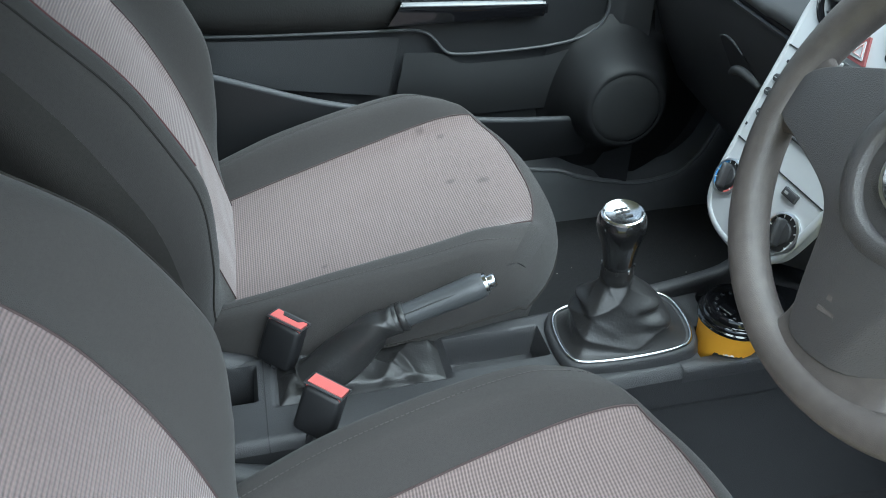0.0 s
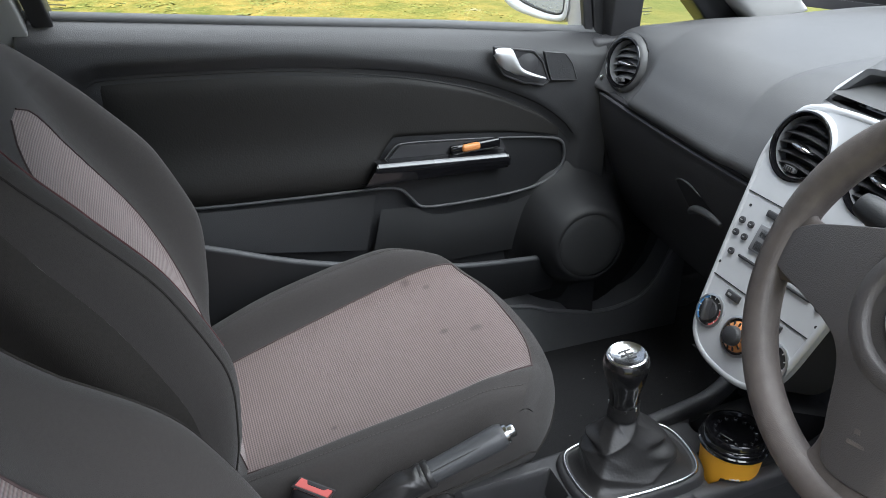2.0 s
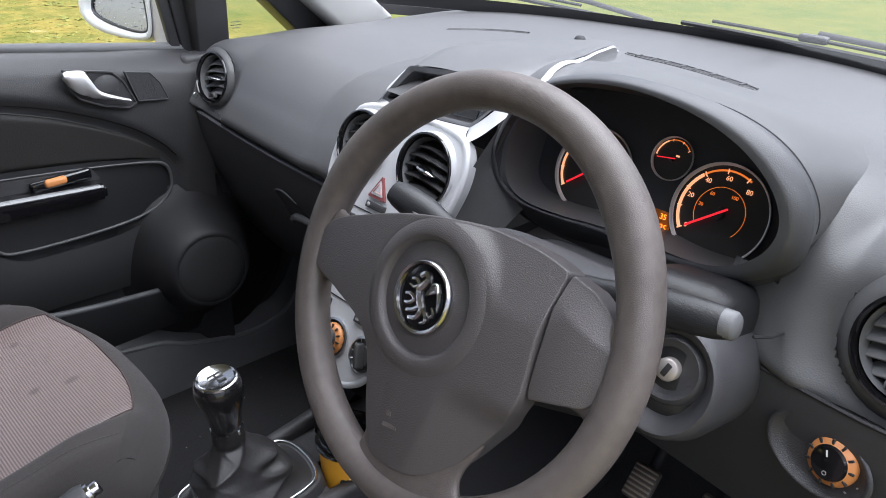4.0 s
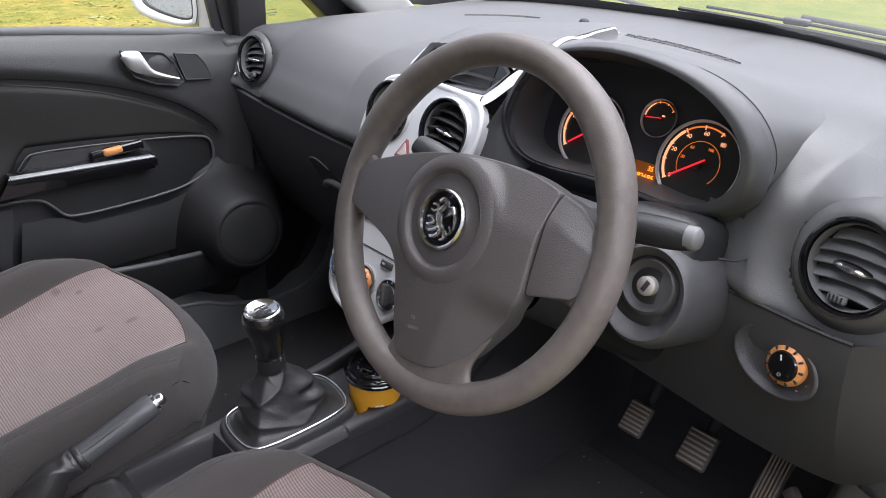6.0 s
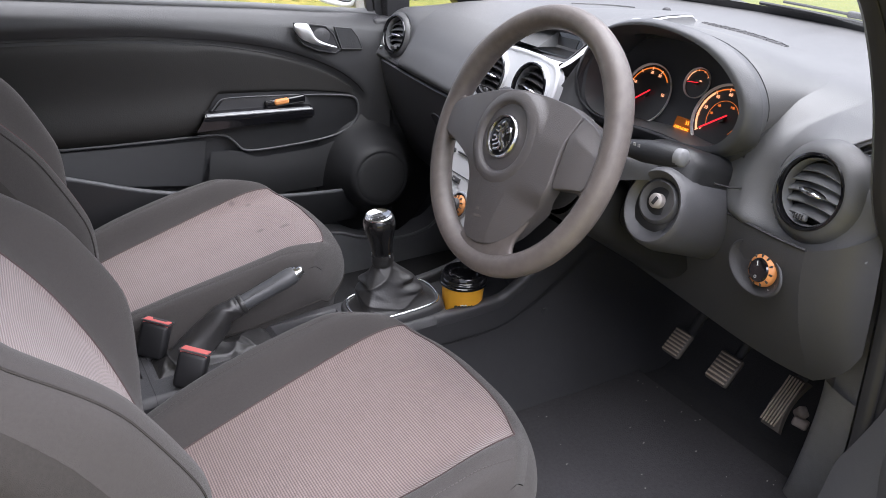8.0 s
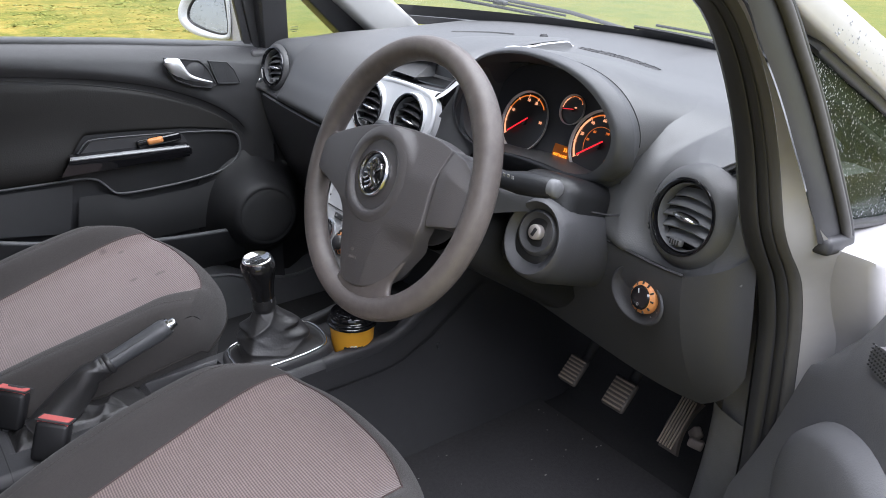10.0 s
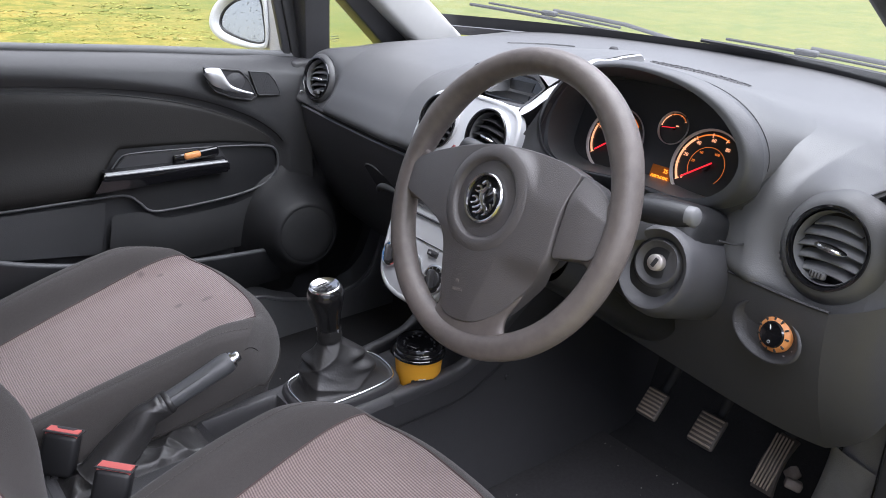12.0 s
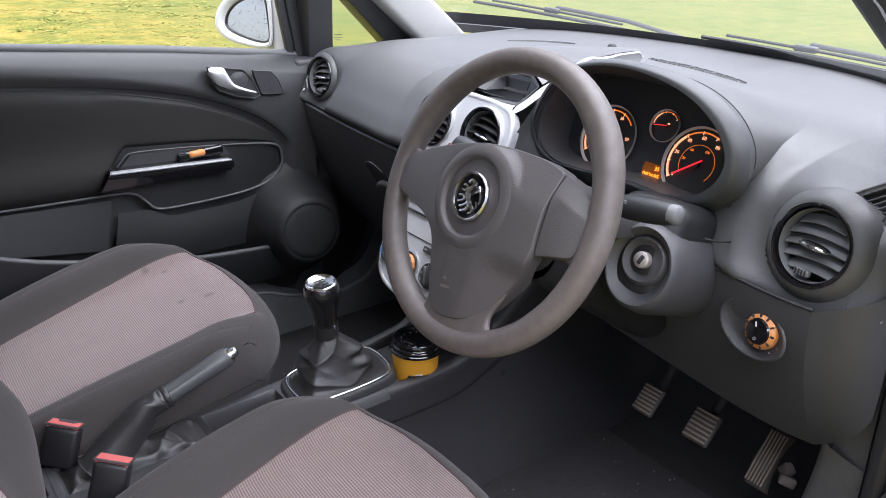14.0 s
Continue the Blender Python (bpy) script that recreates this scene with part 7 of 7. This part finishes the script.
# handbrake
hb = thing("handbrake", "grey leather handbrake lever with black gaiter and chrome button", "handbrake", (0.10, CY, 0.47))
HA, HB2 = Vector((0.132, 0.033, 0.556)), Vector((0.236, 0.027, 0.597))
hd2 = (HB2 - HA).normalized()
part("grip", tube([HA.lerp(HB2, k) for k in (-0.05, 0.05, 0.2, 0.4, 0.6, 0.8, 0.93, 1.0)], 0.0148, 18, taper=lambda t: line1([(0, 0.92), (0.1, 0.92), (0.5, 0.98), (0.8, 1.08), (0.95, 1.05), (1, 0.90)], t)), GRIP, hb)
part("stitching", tube([HA.lerp(HB2, k) + Vector((0, -0.010, 0.0112)) for k in np.linspace(0.02, 0.92, 10)], 0.0009, 5), LEATHER, hb)
bt = part("button", lathe([(0.0125, -0.002), (0.0125, 0.004), (0.0085, 0.005), (0.0085, 0.012), (0.007, 0.014), (0, 0.0145)], axes(HB2, hd2), 20), CHROME, hb, "chrome release button")
for q in (-0.02, 0.05):
    part("collar", tube([HA + hd2 * (q * 0.12 + d) for d in (0, 0.002, 0.006, 0.008)], 0.0175, 18, taper=lambda t: 0.94 + 0.08 * math.sin(math.pi * t)), LEATHER, hb)
SLEEVE = smooth([HA + hd2 * 0.003, HA - hd2 * 0.012, Vector((0.108, 0.034, 0.548)), Vector((0.086, 0.034, 0.526)), Vector((0.062, 0.034, 0.500)), Vector((0.036, 0.034, 0.474))], times=3)
nsl = len(SLEEVE)


def sleeve(u, v):
    i = round(v * (nsl - 1))
    d = (SLEEVE[min(i + 1, nsl - 1)] - SLEEVE[max(i - 1, 0)]).normalized()
    s_ = Vector((0, 1, 0))
    n_ = d.cross(s_).normalized()
    a = 2 * math.pi * u
    r = curve1([(0, 0.0160), (0.10, 0.0175), (0.25, 0.0190), (0.40, 0.0215), (0.7, 0.0255), (1, 0.034)], v)
    f = math.sin(math.pi * min(1, v * 1.05)) * (0.0060 * (1 - abs(math.sin(4.0 * v + 1.1 * math.sin(a + 0.6) + 0.4))) ** 2.4 + 0.0008 * math.sin(3 * a + 9 * v) + 0.0030 * (1 - abs(math.sin(1.0 * a - 4 * v + 0.5))) ** 2.4 - 0.003)
    p = SLEEVE[i] + (s_ * math.cos(a) + n_ * math.sin(a)) * (r + f)
    return Vector((p.x, p.y, max(p.z, 0.4745)))


part("gaiter", grid(sleeve, 60, nsl, closed_u=True), LEATHER, hb, "slack black leather sleeve gaiter")


def skirt_hb(u, v):
    """Slack leather lying in its recess, rumpled and drawn up round the lever."""
    x, y = lerp(-0.014, 0.194, u), lerp(-0.001, 0.076, v)
    edge = ease(min(u * 12, (1 - u) * 12, v * 7, (1 - v) * 7, 1))
    ridge = lambda w, e: (1 - abs(math.sin(w))) ** e
    rise = 0.022 * math.exp(-(((x - 0.066) / 0.040) ** 2 + ((y - 0.036) / 0.034) ** 2))
    fold = 0.008 * ridge(26 * x - 20 * y + 0.4, 2.2) + 0.006 * ridge(30 * x + 38 * y + 1.6, 2.4) + 0.012 * math.exp(-(((x - 0.150) / 0.022) ** 2 + ((y - 0.032) / 0.026) ** 2)) * (0.6 + 0.6 * ridge(60 * x + 30 * y, 1.6))
    return Vector((x, y, 0.4745 + edge * (0.004 + rise + fold)))


part("gaiter_skirt", grid(skirt_hb, 90, 44), LEATHER, hb)


# ---- seat belt buckles ----
def buckle(at, broken):
    b = thing("seatbelt_buckle", "black seat belt buckle with red press button", "seat belt buckle", tuple(at), "seat belt buckles")
    m = axes(at, (0.34, 0.16, 0.92), (0.60, 0.75, 0.1))
    part("housing", block((0.047, 0.025, 0.060), m @ Matrix.Translation((0, -0.001, -0.032)), 0.007, 3), mat("buckle_plastic", (0.009, 0.009, 0.010), 0.5) if "buckle_plastic" not in bpy.data.materials else bpy.data.materials["buckle_plastic"], b)
    w, h = (0.0210, 0.0100)
    red = [(-w, -h), (w, -h), (w, h * 0.75), (w * 0.72, h * 0.75), (w * 0.55, 0.1 * h), (-w * 0.45, 0.1 * h), (-w * 0.62, h * 0.95), (-w, h)] if broken else [(-w, -h), (w, -h), (w, h), (-w, h)]
    part("press_button", plate(red, m @ Matrix.Translation((0, 0, 0.0016)), 0.008), RED, b, "red press button")
    part("frame", tube([m @ Vector((1.10 * w * cx, 1.16 * h * cy, 0.0)) for cx, cy in ((-1, -1), (1, -1), (1, 1), (-1, 1))], 0.0016, 6, True), BLACK, b)
    part("slot", block((0.030, 0.006, 0.003), m @ Matrix.Translation((0, 0.0075, -0.001)), 0), DARK, b)
    part("stem", tube([m @ Vector((0, 0, -0.056)), m @ Vector((-0.004, 0, -0.17))], 0.010, 8, flat=0.5), DARK, b)
    return b


buckle(Vector((0.0445, -0.036, 0.536)), False)
buckle(Vector((0.0120, 0.079, 0.538)), True)

# ---- coffee cup ----
cup = thing("coffee_cup", "yellow paper coffee cup with black plastic lid in the cup holder", "coffee cup", (CUPX, CUPY, 0.42))
CU = Matrix.Translation((CUPX, CUPY, -0.020)) @ pose(0, 0, 0, 0, 1, 0)
part("sleeve", lathe([(0.0, 0.4215), (0.030, 0.4215), (0.0320, 0.430), (0.0405, 0.540), (0.0414, 0.551)], CU, 40), YELLOW, cup)
part("foot", lathe([(0.0333, 0.445), (0.0347, 0.463), (0.0350, 0.464)], CU, 40), PAPER, cup, "pale band near the foot")
lid = part("lid", lathe([(0.0418, 0.5450), (0.0450, 0.5468), (0.0453, 0.5510), (0.0432, 0.5522), (0.0430, 0.5545), (0.0437, 0.5560), (0.0425, 0.5585), (0.0400, 0.5600), (0.0392, 0.5672), (0.0375, 0.5692), (0.0355, 0.5682), (0.0345, 0.5630), (0, 0.5625)], CU, 48), GLOSS, cup, "gloss black lid")
part("drink_tab", block((0.012, 0.020, 0.004), CU @ pose(-0.018, -0.006, 0.5655, 0, 0, 20), 0.0015), GLOSS, lid)
random.seed(2)
for k in range(14):
    a = 2 * math.pi * k / 14
    part("lid_bump", block((0.004, 0.005, 0.003), CU @ pose(0.026 * math.cos(a), 0.026 * math.sin(a), 0.5635, 0, 0, math.degrees(a)), 0.001), GLOSS, lid)
zz, ang = 0.505, radians(-118)
R = lambda z: 0.0320 + (z - 0.430) * 0.0085 / 0.11 + 0.0006
disc = grid(lambda u, v: CU @ Vector((R(zz) * math.cos(ang + 0.019 * v * math.cos(2 * math.pi * u) / R(zz)), R(zz) * math.sin(ang + 0.019 * v * math.cos(2 * math.pi * u) / R(zz)), zz + 0.019 * v * math.sin(2 * math.pi * u))), 32, 6, closed_u=True)
part("logo_disc", disc, DIAL, cup, "plain black disc with pale bars")
for dz, w in ((0.003, 0.35), (-0.003, 0.22)):
    part("logo_bar", grid(lambda u, v: CU @ Vector((0.0386 * math.cos(ang + w * (u - 0.5)), 0.0386 * math.sin(ang + w * (u - 0.5)), 0.508 + dz * 2 + 0.004 * v)), 8, 2), WHITE, cup)


# ---- seats ----
def seat_plan(a, b):
    """Plan place on the cushion: a from rear 0 to front 1, b across -1..1."""
    w = curve1([(0, 0.205), (0.3, 0.232), (0.65, 0.243), (0.9, 0.232), (1, 0.215)], a)
    front = 0.402 - 0.085 * abs(b) ** 2.6
    return lerp(-0.10, front, a), b * w


def seat_top(x, y, a, b):
    z = 0.478 + 0.242 * (x + 0.045) - 0.05 * max(0, (x - 0.30) / 0.1) ** 2 * 0.4
    t = abs(b)
    bol = curve1([(0, 0.0), (0.55, 0.004), (0.64, 0.012), (0.80, 0.050), (0.92, 0.050), (1.0, 0.018)], t)
    bol *= curve1([(0, 0.8), (0.4, 1.0), (0.75, 0.95), (0.95, 0.35), (1, 0.1)], a)
    return z + bol - 0.020 * max(0, (a - 0.93) / 0.07) ** 2 - 0.004 * math.cos(math.pi * b / 1.3) * math.sin(math.pi * a)


A_IN = 0.940


def binset(a):
    return lerp(0.585, 0.69, min(1, a / A_IN) ** 1.4)


def cush(a, b):
    x, y = seat_plan(a, b)
    return Vector((x, y, seat_top(x, y, a, b)))


def cushion_inset(u, v):
    a = u * A_IN
    return cush(a, (2 * v - 1) * binset(a))


def cushion_rim(u, v, s):
    a = u * A_IN
    i = binset(a)
    return cush(a, s * lerp(i, 1, v))


def skirt_path():
    left = [(a, -1.0) for a in np.linspace(0, 1, 26)]
    frontp = [(1.0, b) for b in np.linspace(-1, 1, 30)][1:-1]
    right = [(a, 1.0) for a in np.linspace(1, 0, 26)]
    return left + frontp + right


def build_seat(recline, rest_back, ribs, UI=0.84, swell=((0.55, 0.95), (0.78, 0.35))):
    st = thing("car_seat", "dark cloth bucket seat with mauve ribbed inset", "car seat", (0, 0, 0), "front seats")
    cu = part("cushion", grid(lambda u, v: cushion_rim(u, v, -1), 34, 14), CLOTH, st)
    part("bolster", grid(lambda u, v: cushion_rim(u, v, 1), 34, 14), CLOTH, st)
    part("front_roll", grid(lambda u, v: cush(lerp(A_IN, 1, u), 2 * v - 1), 8, 40), CLOTH, st)
    part("cushion_inset", grid(cushion_inset, 40, 24), ribs, st, "mauve ribbed cloth inset with small stains")
    path = skirt_path()
    npth = len(path)

    def skirt(u, v):
        a, b = path[round(u * (npth - 1))]
        p = cush(a, b)
        q = cush(max(0, a - 0.03), b * 0.94)
        out = Vector((p.x - q.x, p.y - q.y, 0)).normalized()
        drop = lerp(0, p.z - 0.395, v)
        bulge = 0.016 * math.sin(math.pi * min(1, v * 1.7)) - 0.03 * max(0, v - 0.55)
        return p + out * bulge + Vector((0, 0, -drop))

    part("cushion_side", grid(skirt, npth, 12), CLOTH, st)
    rowp = [(lambda q: q + (skirt(k / (npth - 1), 4 / 11) - cush(max(0, path[k][0] - 0.03), path[k][1] * 0.94)).normalized() * 0.0014)(skirt(k / (npth - 1), 4 / 11)) for k in range(npth)]
    part("side_seam", tube(rowp, 0.0016, 5), SHADECLOTH, st)
    for s in (-1, 1):
        part("seam", tube([cushion_inset(u, (s + 1) / 2) + Vector((0, 0, 0.0006)) for u in np.linspace(0, 1, 36)], 0.0013, 5), SEAM, st, "dusky red piping")
        dash_bm = bmesh.new()
        for k in range(72):
            u0 = 0.03 + 0.0133 * k
            tube([cushion_rim(u0, 0.62, s) + Vector((0, 0, 0.0004)), cushion_rim(u0 + 0.009, 0.62, s) + Vector((0, 0, 0.0004))], 0.0007, 4, bm=dash_bm)
        part("bolster_stitching", dash_bm, STITCH, st)
    part("seam", tube([cushion_inset(1, v) + Vector((0, 0, 0.0006)) for v in np.linspace(0, 1, 24)], 0.0013, 5), SEAM, st, "dusky red piping")
    part("base", block((0.44, 0.36, 0.10), pose(0.13, 0, 0.37), 0.02), DARK, st)
    for s in (-1, 1):
        part("rail", block((0.50, 0.035, 0.05), pose(0.10, s * 0.17, 0.295), 0.006), DARK, st)
        part("hinge_cover", block((0.16, 0.03, 0.10), pose(-0.08, s * 0.235, 0.44, 0, 20, 0), 0.012, 3), BLACK, st)
    # backrest
    RA = radians(recline)
    up, fw = Vector((-math.sin(RA), 0, math.cos(RA))), Vector((math.cos(RA), 0, math.sin(RA)))
    B0 = Vector((-0.052, 0, 0.475))
    L = 0.615

    def half(u):
        return curve1([(0, 0.205), (0.25, 0.240), (0.50, 0.250), (0.78, 0.240), (0.90, 0.218), (0.97, 0.180), (1.0, 0.150)], u)

    def front(u, b):
        t = abs(b)
        bol = curve1([(0, 0), (0.50, 0.004), (0.60, 0.014), (0.84, 0.080), (0.93, 0.078), (1, 0.045)], t) * curve1([(0, -0.10), (0.10, 0.12), (0.22, 0.55), (0.40, 0.98), *swell, (0.95, 0.0)], u)
        d = bol + 0.018 * math.sin(math.pi * min(1, u * 1.4)) - 0.05 * max(0, (u - 0.90) / 0.1) ** 2 - 0.035 * t ** 6
        return B0 + up * (L * u) + fw * d + Vector((0, b * half(u), 0))

    def bi(u):
        return curve1([(0, 0.56), (0.45, 0.56), (0.70, 0.46), (0.78, 0.37), (0.82, 0.25), (0.84, 0.10)], u * 0.84 / UI)

    part("backrest_inset", grid(lambda u, v: front(u * UI, (2 * v - 1) * bi(u * UI)), 44, 18), RIBBACK, st, "mauve ribbed cloth inset tapering upwards")
    for s in (-1, 1):
        part("back_bolster", grid(lambda u, v: front(u * UI, s * lerp(bi(u * UI), 1, v)), 44, 18), CLOTH, st)
        part("seam", tube([front(u * UI, s * bi(u * UI)) + fw * 0.0006 for u in np.linspace(0, 1, 36)], 0.0013, 5), SEAM, st, "dusky red piping")
        part("bolster_seam", tube([front(u, s * 0.90) + fw * 0.0006 for u in np.linspace(0.02, 0.93, 40)], 0.0014, 5), SHADECLOTH, st)
    if len(swell) > 2:
        part("top_seam", tube([front(u, -line1([(0.25, 0.80), (0.75, 0.79), (0.90, 0.72), (0.965, 0.45)], u)) + fw * 0.0008 for u in np.linspace(0.40, 0.955, 40)], 0.0012, 5), RED_THREAD, st, "dusky red stitching")
    part("back_top", grid(lambda u, v: front(lerp(UI, 1, u), 2 * v - 1), 8, 36), CLOTH, st)
    edge = [(u, -1.0) for u in np.linspace(0, 1, 36)] + [(1.0, b) for b in np.linspace(-1, 1, 16)][1:-1] + [(u, 1.0) for u in np.linspace(1, 0, 36)]
    ne = len(edge)

    def wrap(u, v):
        q = edge[round(u * (ne - 1))]
        p = front(*q)
        c = B0 + up * (L * min(q[0], 0.86))
        out = (p - c)
        out -= fw * out.dot(fw)
        out.normalize()
        dd = (p - B0).dot(fw) + 0.085
        return p - fw * (dd * v) + out * (0.014 * math.sin(math.pi * min(1, v * 1.4)) - 0.02 * max(0, v - 0.7))

    part("backrest_side", grid(wrap, ne, 10), SHADECLOTH, st)
    part("backrest_rear", grid(lambda u, v: B0 + up * (L * lerp(0, 0.99, u)) - fw * 0.080 + Vector((0, (2 * v - 1) * half(u) * 0.97, 0)), 14, 10), BLACK, st)
    hr = B0 + up * 0.685 - fw * rest_back
    HM = Matrix((Vector((0, 1, 0)), up, fw)).transposed().to_4x4()
    HM.translation = hr
    part("headrest", lathe([(0, -0.055), (0.35, -0.0545), (0.6, -0.051), (0.8, -0.043), (0.93, -0.029), (1.0, -0.006), (0.99, 0.014), (0.93, 0.032), (0.8, 0.045), (0.6, 0.053), (0.35, 0.0555), (0, 0.056)], HM @ Matrix.Diagonal((0.100, 0.092, 1, 1)), 40), HEADSHADE, st, "rounded dark headrest")
    for s in (-1, 1) if rest_back < 0.03 else ():
        part("headrest_post", tube([B0 + up * 0.55 + Vector((0, s * 0.06, 0)) - fw * 0.02, B0 + up * 0.66 + Vector((0, s * 0.06, 0)) - fw * 0.005], 0.006, 10), DARK, st)
    return st


seat = build_seat(21.5, 0.014, RIBSTAIN, swell=((0.55, 1.0), (0.70, 0.80), (0.82, 0.45)))
seat.location = (0.0, 0.320, 0.0)
seat = build_seat(22.5, 0.055, RIB, 0.905)
seat.location = (0.010, -0.308, -0.020)
